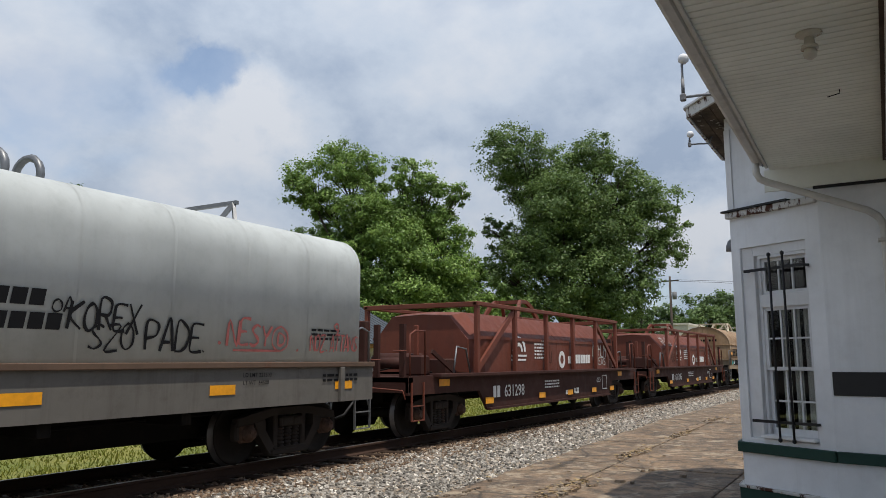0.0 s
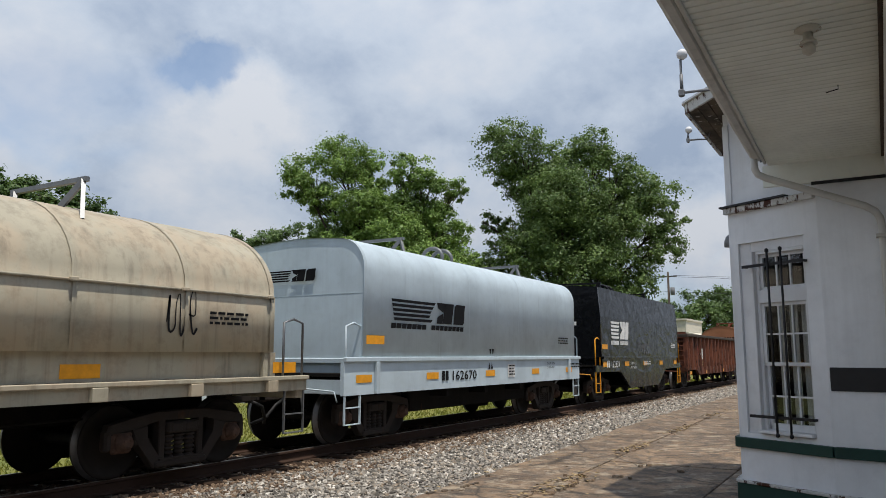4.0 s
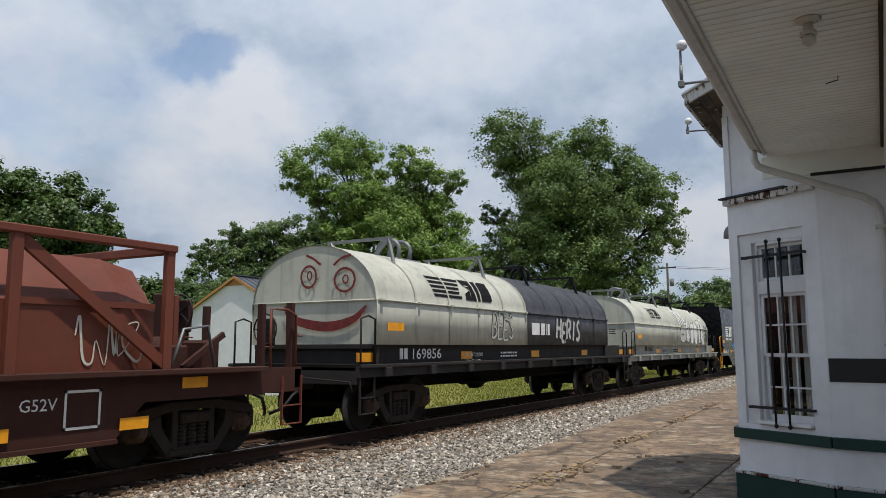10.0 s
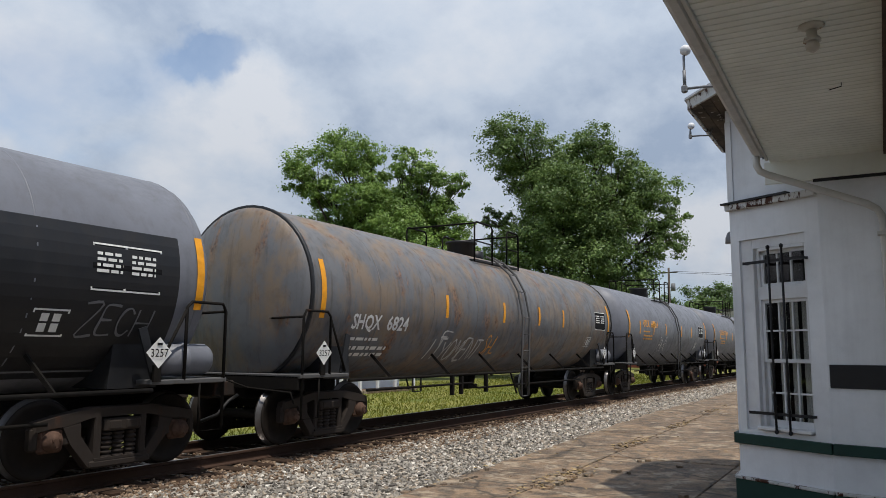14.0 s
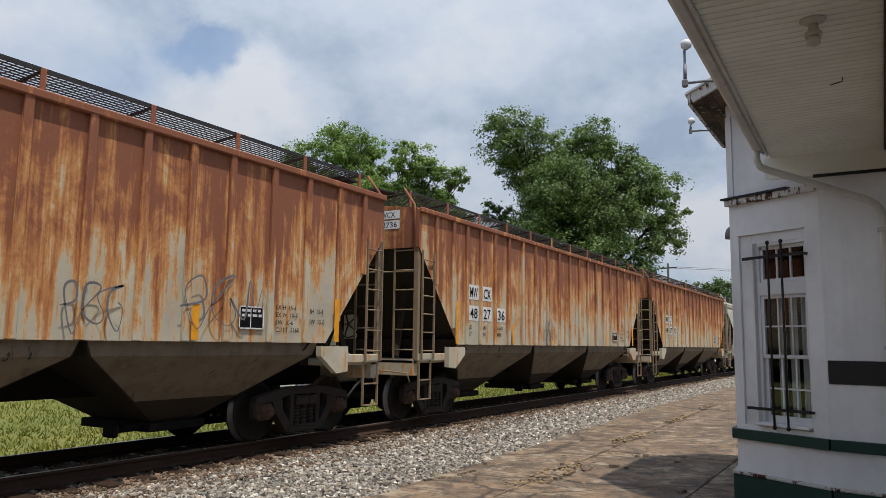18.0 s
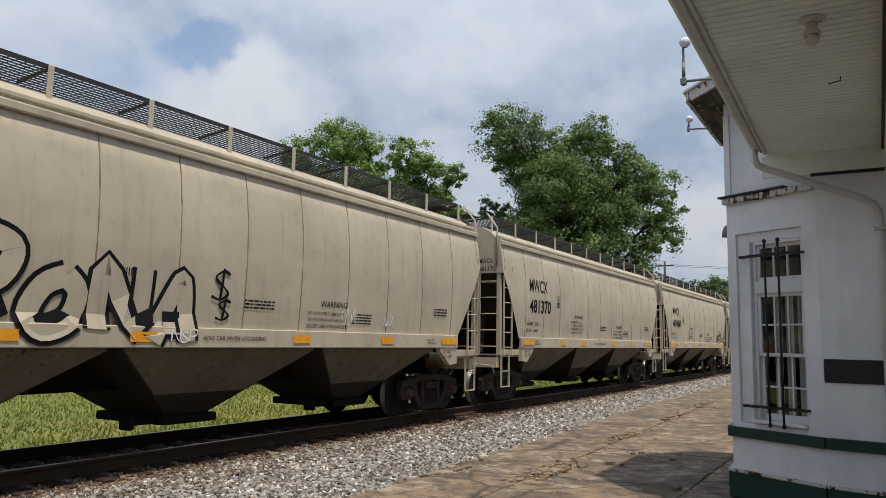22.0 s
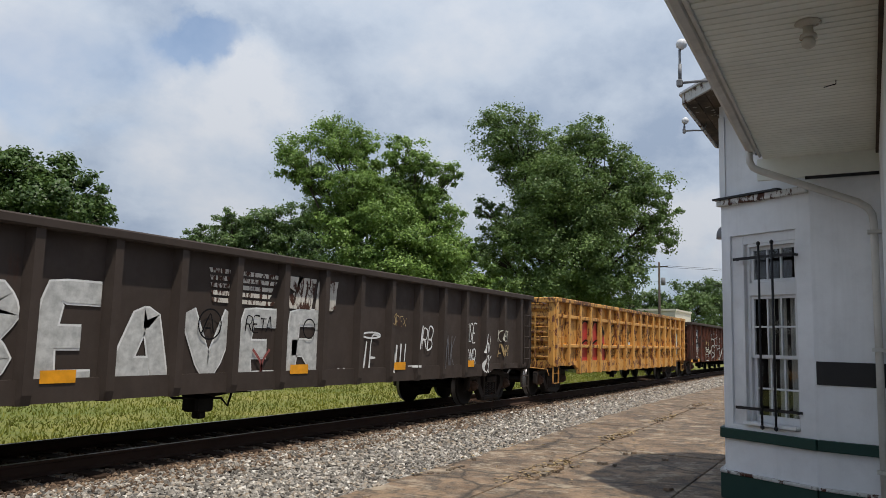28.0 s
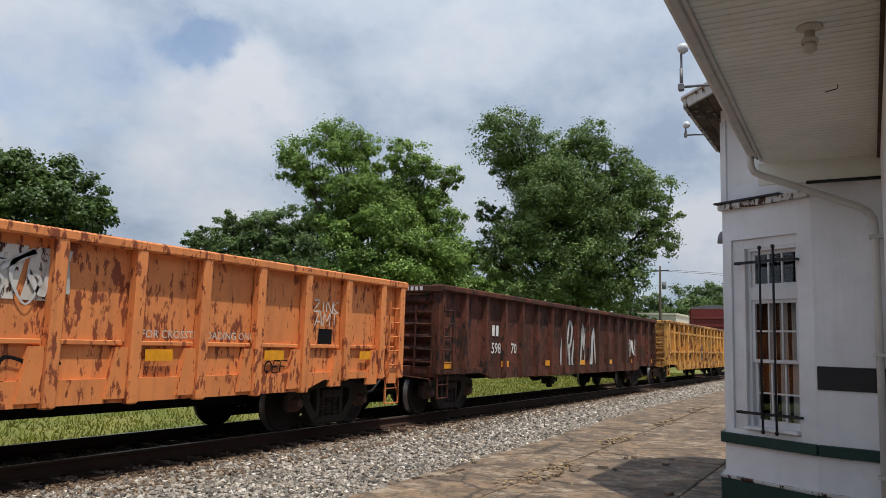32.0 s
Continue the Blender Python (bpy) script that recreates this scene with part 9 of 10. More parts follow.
    ends(car, half, 1.02, mat, 1.44, mat2=k.get("rail", mat), depth=0.22)
    brake_gear(car, 0.5, 0.68, sp / 2 + 1)
    brake_wheel(car, -half - 0.12, 0.8, 1.9, mat)
    reflectors(car, k.get("refl", [-half + 0.25 + (2 * half - 0.8) * i / 6 for i in range(7)]), k.get("rz", 0.98), k.get("rz", 0.98) + 0.14, yw + 0.055, 0.42)
    vx = k.get("valve", -1.85)
    part("control_valve", Geo().box(vx - 0.16, vx + 0.16, -1.3, -1.0, 0.45, 0.66, 0.03).box(vx - 0.07, vx + 0.07, -1.25, -1.1, 0.36, 0.46, 0.02), M_UNDER, car)
    part("valve_pipe", Geo().tube([(vx - 0.7, -1.2, 0.8), (vx - 0.5, -1.22, 0.66), (vx + 0.35, -1.22, 0.62), (vx + 0.5, -1.2, 0.5), (vx + 0.62, -1.2, 0.8)], 0.018, 5), M_UNDER, car)
    fy = flat(yw + 0.004)
    g = Geo()
    for s, x, z, h in k.get("text", ()):
        write(g, s, x, z, h, lambda u, v: fy(u, v) - (0.052 if v < 0.985 else 0.0))
    for x, z, h, cnt in k.get("blocks", ()):
        blocks(g, x, z, h, cnt, fy)
    for x, z, w, rws, h in k.get("prints", ()):
        small_print(g, x, z, w, rws, h, fy, int(abs(x) * 10))
    if k.get("logo"):
        e = Geo()
        swoosh(e, *k["logo"][:3], fy, *k["logo"][3:])
        lettering(car, e, P_FLAKE, "emblem")
    lettering(car, g, k.get("ink", L_WHITE))
    if k.get("end_text"):
        g = Geo()
        for i in range(7):
            y = -0.4 - 0.11 * i
            g.add([(-half - 0.065, y, top - 0.09), (-half - 0.065, y - 0.07, top - 0.09), (-half - 0.065, y - 0.07, top - 0.01), (-half - 0.065, y, top - 0.01)], [(0, 3, 2, 1)])
        lettering(car, g, L_WHITE, "end_marking")
    reach = k.get("rib_out", 0.12)

    def fr(x, z):
        """The side with its posts, for paint that runs over both."""
        if k.get("tall"):
            return -(yw + 0.02)
        near = min(abs(x - p) for p in posts)
        return -(yw + 0.02) - (reach - 0.012) * min(1.0, max(0.0, (0.115 - near) / 0.045))

    for x, z, w, h, m in k.get("patches", ()):
        part("graffiti_fill", plate(Geo(), x, x + w, z, z + h, fy, 0.002 if m is L_GREY else 0.005, 2), m, car, "sprayed or painted field")
    for discs, m in k.get("blobs", ()):
        part("graffiti_fill", blob(Geo(), discs, fy), m, car, "sprayed colour field")
    for line, w, m in k.get("strokes", ()):
        pts = curve_through(line, 6)
        part("graffiti", ribbon(Geo(), pts, [w] * len(pts), fr), m, car, "sprayed outline")
    for s, x, z, h, m, bold in k.get("words_at", ()):
        part("graffiti", write(Geo(), s, x, z, h, fr, None, 0.0, bold), m, car, "sprayed graffiti word")
    for x, z, w, h, m, seed, st in k.get("tags", ()):
        part("graffiti", scribble(Geo(), x, z, w, h, fr, seed, st, max(3, int(w / h * 1.6))), m, car, "sprayed graffiti line")
    extras(car, k, fr, fy)
    return car


def flat_car(spec):
    car = thing("flat_car", spec["label"], "freight car", "cars of the freight train")
    sp = spec["sp"]
    half = sp / 2 + 1.25
    add_truck(car, -sp / 2); add_truck(car, sp / 2)
    for s in (-1, 1):
        part("side_plate", Geo().box(-half, half, *sorted((s * 1.50, s * 1.44)), 0.95, 1.42, 0.01), P_GONK, car)
        part("lower_flange", Geo().box(-half, half, *sorted((s * 1.42, s * 1.55)), 0.92, 0.96), P_GONK, car)
        part("upper_flange", Geo().box(-half, half, *sorted((s * 1.40, s * 1.53)), 1.41, 1.44), P_GONK, car)
        for q in (-1, 1):
            part("grab_iron", Geo().tube([(q * (half - 0.35), s * 1.5, 1.08), (q * (half - 0.35), s * 1.58, 1.1), (q * (half - 0.85), s * 1.58, 1.1), (q * (half - 0.85), s * 1.5, 1.08)], 0.016, 5), L_YEL, car, "yellow grab iron")
            part("end_handle", Geo().tube([(q * (half + 0.02), s * 1.35, 1.2), (q * (half + 0.1), s * 1.4, 1.2), (q * (half + 0.1), s * 1.4, 0.5), (q * (half + 0.02), s * 1.2, 0.5)], 0.018, 5), L_YEL, car, "yellow stirrup")
    part("deck", Geo().box(-half, half, -1.44, 1.44, 1.02, 1.10), M_TIE, car, "dark timber deck")
    for q in (-1, 1):
        part("end_ramp", Geo().prism([(q * half, 1.1), (q * (half - 0.7), 1.1), (q * (half - 0.25), 1.42), (q * half, 1.42)][::q], "y", -1.3, 1.3), P_GONK, car)
        part("winch", Geo().box(*sorted((q * (half + 0.02), q * (half + 0.12))), -0.9, 0.9, 1.15, 1.5, 0.02), P_GONK, car)
    ends(car, half, 1.15, P_GONK, 1.44, mat2=L_YEL)
    brake_gear(car, 1.5, 0.65, sp / 2 + 1)
    part("tool_box", Geo().box(1.0, 3.2, -1.2, -0.5, 0.45, 0.92, 0.05), M_UNDER, car)
    part("reservoir_tank", Geo().lathe([(-1.6, 0.0), (-1.57, 0.16), (-0.9, 0.16), (-0.87, 0.0)], "x", (0, -1.1, 0.78), 12), M_UNDER, car)
    reflectors(car, [-5.3], 1.08, 1.33, 1.505, 0.5)
    reflectors(car, [-3.0, -0.75, 1.4, 3.5], 0.965, 1.075, 1.505, 0.42)
    reflectors(car, [half - 0.85], 1.1, 1.32, 1.505, 0.5)
    g = Geo()
    blocks(g, -4.5, 1.09, 0.25, 2, flat(1.502), 0.2, 0, 0.9)
    write(g, spec["num"], -3.78, 1.09, 0.25, flat(1.502), 1.24, 0.0, 0.01)
    write(g, "MW", -2.36, 1.08, 0.16, flat(1.502), 0.36)
    small_print(g, 3.5, 1.1, 0.6, 1, 0.05, flat(1.502), 1)
    lettering(car, g, L_WHITE, "numbering")
    label_box(car, 3.95, 1.1, 0.35, 0.26, flat(1.502))
    part("chain", Geo().tube([(-half + 2.4, -1.3, 0.92), (-2.6, -1.3, 0.80), (-1.8, -1.3, 0.84), (-0.6, -1.3, 0.9)], 0.018, 4), M_UNDER, car)
    return car


def box_car(spec):
    car = thing("box_car", spec["label"], "freight car", "cars of the freight train")
    sp = spec["sp"]
    half = sp / 2 + 1.4
    add_truck(car, -sp / 2); add_truck(car, sp / 2)
    part("body", Geo().box(-half, half, -1.5, 1.5, 1.0, 4.35, 0.05), P_BOX, car)
    part("roof", Geo().prism([(-1.55, 4.3), (1.55, 4.3), (1.5, 4.42), (0, 4.6), (-1.5, 4.42)], "x", -half, half), P_GALV, car, "pale galvanised roof")
    n = 17
    for s in (-1, 1):
        for i in range(n):
            x = -half + 0.1 + (2 * half - 0.2) * i / (n - 1)
            if abs(x) > 1.6:
                part("side_post", Geo().box(x - 0.05, x + 0.05, *sorted((s * 1.5, s * 1.56)), 1.0, 4.3, 0.012), P_BOX, car)
        part("sliding_door", Geo().box(-1.55, 1.55, *sorted((s * 1.5, s * 1.6)), 1.05, 4.2, 0.02), P_BOX, car)
        part("door_track", Geo().box(-3.2, 3.2, *sorted((s * 1.5, s * 1.63)), 1.0, 1.08), P_BOX, car)
        part("side_sill", Geo().box(-half, half, *sorted((s * 1.4, s * 1.5)), 0.8, 1.0), P_BOX, car)
        ladder(car, "x", -half + 0.1, -half + 0.5, s * 1.6, 0.9, 4.2, 9, P_BOX)
    ends(car, half, 1.0, P_BOX, 1.44, depth=0.22)
    brake_gear(car, 0.5, 0.68, sp / 2 + 1)
    for z in (1.6, 2.1, 2.6, 3.1, 3.6):
        part("end_rib", Geo().box(-half - 0.05, -half, -1.3, 1.3, z, z + 0.16, 0.03), P_BOX, car)
    reflectors(car, [-half + 0.5, -3, 2.6, half - 1], 1.1, 1.24, 1.565, 0.42)
    g = Geo()
    blocks(g, -half + 1.2, 3.3, 0.3, 6, flat(1.57))
    lettering(car, g, L_WHITE)
    return car


# ---- the train, car by car: (place along the train, car) ----
TRAIN = []


def consist():
    A = TRAIN.append
    white = dict(kind="box", cover=P_WHITE, sill=P_GREYM, sill_ink=L_BLACK, style="straight", sp=8.1, ledge=P_LEDGE, refl=(-5.3, -3.0, -0.77, 1.96, 4.56), print_x=2.55)
    ice = dict(kind="box", cover=P_ICE, sill=P_ICE, style="straight", sp=7.95, sill_ink=L_BLACK, rail=P_ICE, bracket=P_GALV, refl=(-5.2, -2.94, -0.43, 2.11, 4.44), num_w=1.05, num_h=0.19, print_x=3.1, marks=(-0.2,))
    tan = dict(kind="round", cover=P_TAN, sill=P_TANS, strap=P_STRAP, end=P_DECK, style="belly", sp=10.0, lift="arch", bracket=P_CREAM, rail=P_GALV, words=False)
    black = dict(kind="square", cover=P_BLACK, sill=P_BLACK, style="belly", sp=7.95, ink=L_WHITE, rail=L_YEL, bracket=P_BLACK)
    A((7.05, coil_car(dict(white, label="dirty white coil car with black graffiti scrawls", num="161532", num_x=-4.0, num_z=1.0, sprays=(("OA", -0.3, 2.03, 0.26, 0.15, L_BLACK, 0.022), ("KOREX", -0.1, 1.84, 0.92, 0.34, L_BLACK, 0.04), ("SZO", 0.16, 1.63, 0.6, 0.3, L_BLACK, 0.03), (".", 1.75, 1.62, 0.12, 0.12, L_BLACK, 0.03), (".NESY", 2.0, 1.72, 1.05, 0.32, L_BRICK, 0.045), ("D", 3.18, 1.74, 0.16, 0.2, L_BRICK, 0.035), ("O.", 3.06, 1.66, 0.8, 0.36, L_BRICK, 0.03), ("-", 2.3, 1.5, 1.0, 0.25, L_BRICK, 0.03), ("NOZ.ATTANS", 3.9, 1.66, 1.2, 0.26, L_BRICK, 0.03), ("9", 4.45, 1.9, 0.16, 0.2, L_BRICK, 0.03), ("ROX", -3.0, 1.7, 1.4, 0.5, L_BLACK, 0.03), ("PADE", 0.9, 1.65, 0.9, 0.34, L_BLACK, 0.04)), emblem=(-4.65, 1.84, 0.46, 1.4, 1.3, "right")))))
    red_tag = ((4.0, 1.4, 0.9, 0.6, L_CREAM, 9, 0.03),)
    A((21.45, hip_coil_car(dict(label="oxide red coil car with a hipped cover", num="631298", sprays=(("NUHLM", 2.9, 1.62, 1.25, 0.42, L_CHALK, 0.045), ("CREWS", 3.0, 1.38, 1.1, 0.22, L_CHALK, 0.03)), tags=((-0.9, 1.4, 0.5, 0.5, L_BLACK, 12, 0.02),)))))
    A((37.95, hip_coil_car(dict(label="oxide red coil car with pale chalk tags", num="631395", sprays=(("GESMAS", -4.6, 2.1, 1.4, 0.3, L_CHALK, 0.035), ("NNA", 2.95, 1.4, 1.0, 0.6, L_CHALK, 0.04)), tags=((-3.9, 1.35, 0.7, 0.5, L_BLACK, 14, 0.02),)))))
    A((53.4, coil_car(dict(tan, label="weathered tan coil car with painted murals low down", num="164982", emblem=(-5.3, 1.74, 0.40, 1.15, 1.1, None), num_x=-5.2, words_at=(("PROTECT III", 1.2, 1.95, 0.34, L_BLUE, 0.02), ("Thoroughbred", -0.6, 1.9, 0.2, L_BLACK, 0.0)),
        num_z=1.27, patches=((-5.26, 1.22, 1.66, 0.30, L_BLACK),), blobs=(((( -5.9, 1.36, 0.08), (-5.75, 1.38, 0.14), (-5.5, 1.36, 0.1), (-5.3, 1.38, 0.06)), L_TEAL), (((-2.6, 1.38, 0.05), (-2.2, 1.4, 0.14), (-1.7, 1.36, 0.08), (-1.2, 1.4, 0.14), (-0.9, 1.38, 0.05)), L_ORG), (((-0.9, 1.38, 0.05), (-0.5, 1.4, 0.14), (-0.2, 1.38, 0.14), (0.2, 1.38, 0.05)), L_RED), (((0.9, 1.38, 0.05), (1.3, 1.4, 0.14), (1.8, 1.38, 0.14), (2.2, 1.38, 0.05)), L_BLUE), (((2.6, 1.38, 0.05), (3.0, 1.4, 0.13), (3.6, 1.38, 0.13), (4.2, 1.38, 0.05)), L_CREAM)), tags=((-2.4, 1.27, 1.4, 0.24, L_CREAM, 21, 0.05), (-0.7, 1.26, 1.5, 0.26, L_CREAM, 22, 0.05), (1.1, 1.26, 1.6, 0.26, L_CREAM, 23, 0.04), (2.8, 1.26, 1.6, 0.24, L_GREY, 28, 0.03), (-1.8, 0.62, 4.2, 0.55, L_OCHRE, 24, 0.09), (-2.6, 0.5, 0.3, 0.4, L_CREAM, 25, 0.03))))))
    A((66.8, coil_car(dict(ice, label="clean pale blue coil car with black lettering", num="162669", emblem=(-4.25, 2.14, 0.42, 1.65, 1.15, "below"), num_x=-2.36, num_z=1.02))))
    A((80.4, coil_car(dict(kind="round", cover=P_CREAM, sill=P_CREAM, style="deck", sp=10.2, inset=0.75, label="sooty cream coil car with a round cover", num="164135", sill_ink=L_BLACK, logo_x=-3.9, logo_h=0.52, print=("LD LMT 223700", "LT WT  62300"), tags=((4.4, 1.75, 0.5, 0.6, L_BLACK, 31, 0.03),)))))
    A((93.9, coil_car(dict(ice, label="clean pale blue coil car", num="162670", emblem=(-4.25, 2.14, 0.42, 1.65, 1.15, "below"), num_x=-2.36, num_z=1.02))))
    A((106.4, coil_car(dict(black, label="glossy black coil car with yellow handrails", num="162339", emblem=(-4.07, 2.05, 0.6, 1.0, 0.95, "below"), num_x=-4.48, num_z=1.13, tags=((-1, 1.6, 1.5, 0.4, L_GREY, 33, 0.03),)))))
    A((120.65, gondola(dict(label="rusty brown gondola with faded yellow lettering", sp=12.2, mat=P_GONR, top=2.45, low=0.62, post_at=(0.86, 0.895), refl=(-6.9, -3.5, 0.97, 3.57, 6.9), over=1.25, ink=L_OCHRE, end_text=True, corr=4, chord=P_GOND,
        blocks=tuple((1.05 + 0.895 * j, 1.56, 0.55, 1) for j in range(-5, 3)), text=tuple((c, 1.04 + 0.895 * (j - 4), 0.82, 0.36) for j, c in enumerate("66995")),
        words_at=(("G8", -4.6, 1.35, 0.5, L_WHITE, 0.03), ), sprays=(("G8", 5.3, 1.36, 0.62, 0.46, L_WHITE, 0.05),), tags=((-5.4, 1.5, 0.35, 0.4, L_RED, 35, 0.05),), prints=((-4.2, 1.15, 1.0, 2, 0.06),), rz=0.66))))
    A((136.4, coil_car(dict(tan, cover=P_ORANGE, strap=P_ORANGE, sill=P_GREYL, rail=P_GREYL, bracket=P_RED, label="faded orange coil car on a pale grey frame", num="494589", logo=False, sill_ink=L_BLACK, num_x=-4.2, tags=((2.5, 0.6, 0.9, 0.4, L_BLACK, 37, 0.03),)))))
    A((149.9, coil_car(dict(white, label="pale grey coil car with a striped emblem", sp=8.3, sill=P_GREYL, sill_ink=L_BLACK, num="163176", emblem=(-4.15, 1.84, 0.46, 1.4, 1.3, "right"), num_x=-4.05, num_z=0.96, num_w=1.05, num_h=0.2, print_x=-1.9, refl=(-5.3, -0.35, 2.6, 4.5), tags=((-1.2, 0.92, 0.7, 0.5, L_BLACK, 41, 0.035), (1.3, 1.1, 0.7, 0.25, L_TEAL, 42, 0.03), (2.6, 0.95, 0.8, 0.35, L_BLACK, 43, 0.03), (3.6, 1.6, 0.5, 0.4, L_BLACK, 44, 0.03), (1.3, 2.7, 0.25, 0.6, L_BLACK, 45, 0.03))))))
    A((163.75, coil_car(dict(tan, sp=10.2, bracket=P_GREYM, label="tan coil car with a teal and pink mural", num="165015", emblem=(-5.1, 1.74, 0.42, 1.1, 1.1, None), print=("LD LMT 226500", "LT WT   59500"), num_x=-4.3, blobs=(((( -2.8, 0.62, 0.2), (-2.3, 0.80, 0.36), (-1.6, 0.86, 0.4), (-0.8, 0.92, 0.46), (0.0, 0.94, 0.5), (0.7, 0.98, 0.44), (1.2, 1.05, 0.3), (1.4, 1.1, 0.12)), L_TEAL),),
        words_at=(("Thoroughbred", -0.25, 2.0, 0.17, L_BLACK, 0.0), ("PROTECT III", 0.9, 1.9, 0.34, L_BLUE, 0.02)), mural=(("RENIK", -2.7, 0.5, 0.42, 1.42, L_PINK, 0.16), ("PENG", -1.25, 0.58, 0.45, 1.2, L_PURPLE, 0.18), ("MAGGOTS", -0.05, 0.6, 0.34, 1.3, L_PINK, 0.2)),
        bubbles=(("NE", -2.1, 1.66, 1.8, 0.46, 0.17, L_GREY, L_WHITE, False, 0.0, -0.1, 0.05), ("CNA", 1.95, 1.68, 1.7, 0.44, 0.13, L_CHALK, L_BRICK)), tags=((-4.6, 0.75, 1.0, 0.3, L_BLACK, 53, 0.02), (-3.6, 0.9, 0.8, 0.3, L_SLATE, 58, 0.03))))))
    A((179.5, hip_coil_car(dict(label="oxide red coil car with tagged end", short=True, sprays=(("DRIZCAE", 3.0, 1.42, 1.6, 0.5, L_CHALK, 0.03), ("YESE", 4.2, 1.5, 0.5, 0.28, L_WHITE, 0.03), ("GENTLE", 0.75, 1.55, 0.4, 0.1, L_CHALK, 0.012)), num="631624", tags=((-1.0, 1.4, 0.4, 0.4, L_BLACK, 54, 0.02),)))))
    A((196.05, hip_coil_car(dict(label="oxide red coil car with a scrawled end panel", num="631544", tags=((-4.4, 1.35, 1.3, 0.5, L_CREAM, 55, 0.025), (3.7, 1.3, 0.9, 0.6, L_CREAM, 56, 0.03)))))),
    duo = dict(kind="round", sill=P_DECK, rail=P_DECK, style="deck", sp=11.7, inset=0.8, covers=2, words=False, cover_at=(-7.25, -0.75, 5.6))
    A((212.7, coil_car(dict(duo, cover=(P_OFFW, P_CHAR), label="coil car with one white and one charcoal cover", num="169856", emblem=(-5.3, 2.52, 0.46, 1.45, 1.3, None), face_paint=True, num_x=-6.38, num_z=1.29, num_h=0.2, num_w=1.08, bubbles=(("BEES", -2.7, 1.66, 1.15, 0.6, 0.05, P_OFFW, L_SLATE, True, 0.0, 0.05, 0.04), ("HERIS", 1.2, 1.66, 1.9, 0.62, 0.1, L_CHALK, L_SLATE)), patches=((-0.45, 1.82, 0.5, 0.3, L_WHITE), (0.15, 1.82, 0.26, 0.3, L_WHITE), (0.48, 1.82, 0.26, 0.3, L_WHITE))))))
    A((228.75, coil_car(dict(duo, cover=(P_OFFW, P_OFFW), sill=P_GREYL, sill_ink=L_BLACK, label="off-white coil car with two tagged covers", num="168527", emblem=(-4.8, 2.72, 0.3, 0.85, 0.8, "below"), num_x=-5.6, num_z=1.34, num_h=0.18, bubbles=(("IIII", -0.35, 2.35, 1.3, 0.85, 0.17, L_WHITE, L_SLATE, True, 0.0, -0.1, 0.1), ("O", -0.3, 1.65, 1.2, 0.7, 0.3, L_CHALK, L_SLATE, True, 0.0, 0.0, 0.1), ("KUOTE", 0.95, 1.64, 3.9, 1.28, 0.36, L_WHITE, L_SLATE, True, -0.03, 0.08, 0.13)), sprays=(("LEWPS", 0.75, 1.68, 0.9, 0.2, L_BLACK, 0.025), ("NEKSER", 3.4, 1.66, 0.8, 0.18, L_BLACK, 0.022), ("FYO", 4.85, 1.75, 0.65, 0.75, L_SLATE, 0.07), ("RAKEL", -2.3, 1.65, 1.5, 0.5, L_GREY, 0.02))))))
    A((243.2, coil_car(dict(black, label="glossy black coil car with white emblem", num="162173", emblem=(-4.07, 2.05, 0.6, 1.0, 0.95, "below"), num_x=-4.48, num_z=1.13, print=("LD LMT 229000", "LT WT   57000"), blobs=tuple((((x - r, 1.54, r * 0.3), (x - r * 0.6, 1.56, r * 0.7), (x, 1.57 + 0.03 * math.sin(9 * x), r * 0.9), (x + r * 0.6, 1.56, r * 0.75), (x + r, 1.54, r * 0.3)), L_SKY) for x, r in ((-2.0, 0.08), (-1.8, 0.12), (-1.5, 0.17), (-1.15, 0.15), (-0.8, 0.19), (-0.4, 0.18), (0.0, 0.14), (0.3, 0.1), (0.55, 0.07))), words_at=(("40-90 INCH", -4.3, 1.37, 0.06, L_WHITE, 0.0), ("40-72 INCH", -1.75, 1.37, 0.06, L_WHITE, 0.0), ("40-84 INCH", 0.6, 1.37, 0.06, L_WHITE, 0.0))))))
    tank = dict(mat=P_TANK, sp=11.7)
    A((257.3, tank_car(dict(tank, label="grey tank car with yellow stripes", num="669270"))))
    A((272.6, tank_car(dict(tank, sp=11.8, label="grey tank car with a black side panel", num="669257", band=(-4.95, 6.3), sprays=(("PDA", -1.1, 1.6, 1.5, 0.7, L_CHALK, 0.03), ("ZECH", 5.05, 1.66, 0.95, 0.36, L_GREY, 0.03), ("XX", 3.3, 1.75, 0.5, 0.25, L_GREY, 0.03), ("SWAM", 1.0, 1.62, 1.1, 0.4, L_GREY, 0.03)), lines=((loop_line(3.55, 1.85, 0.55, 0.38), 0.04, L_GREY),)))))
    A((289.0, tank_car(dict(tank, mat=P_TANK2, sp=13.0, rim=True, seams=9, label="dirty grey tank car streaked with rust", num="6824", mark="SHQX", ink=L_WHITE, stripes=(-3.3, -0.6, 1.5, 3.2), sprays=(("ITYOMENT", -3.6, 1.3, 2.3, 0.42, L_CHALK, 0.04), ("SHL", -1.2, 1.42, 0.7, 0.42, L_ORG, 0.03), ("F", -3.2, 1.62, 0.4, 0.3, L_CHALK, 0.04)), num_x=1.13, num_z=1.86))))
    A((305.1, tank_car(dict(tank, sp=11.5, label="grey tank car with pale graffiti", num="669814", tags=((-2.2, 1.5, 1.2, 0.6, L_WHITE, 76, 0.03), (2.0, 1.6, 1.4, 0.5, L_GREY, 77, 0.03))))))
    A((320.7, tank_car(dict(tank, sp=11.8, label="dark grey tank car", num="670113"))))
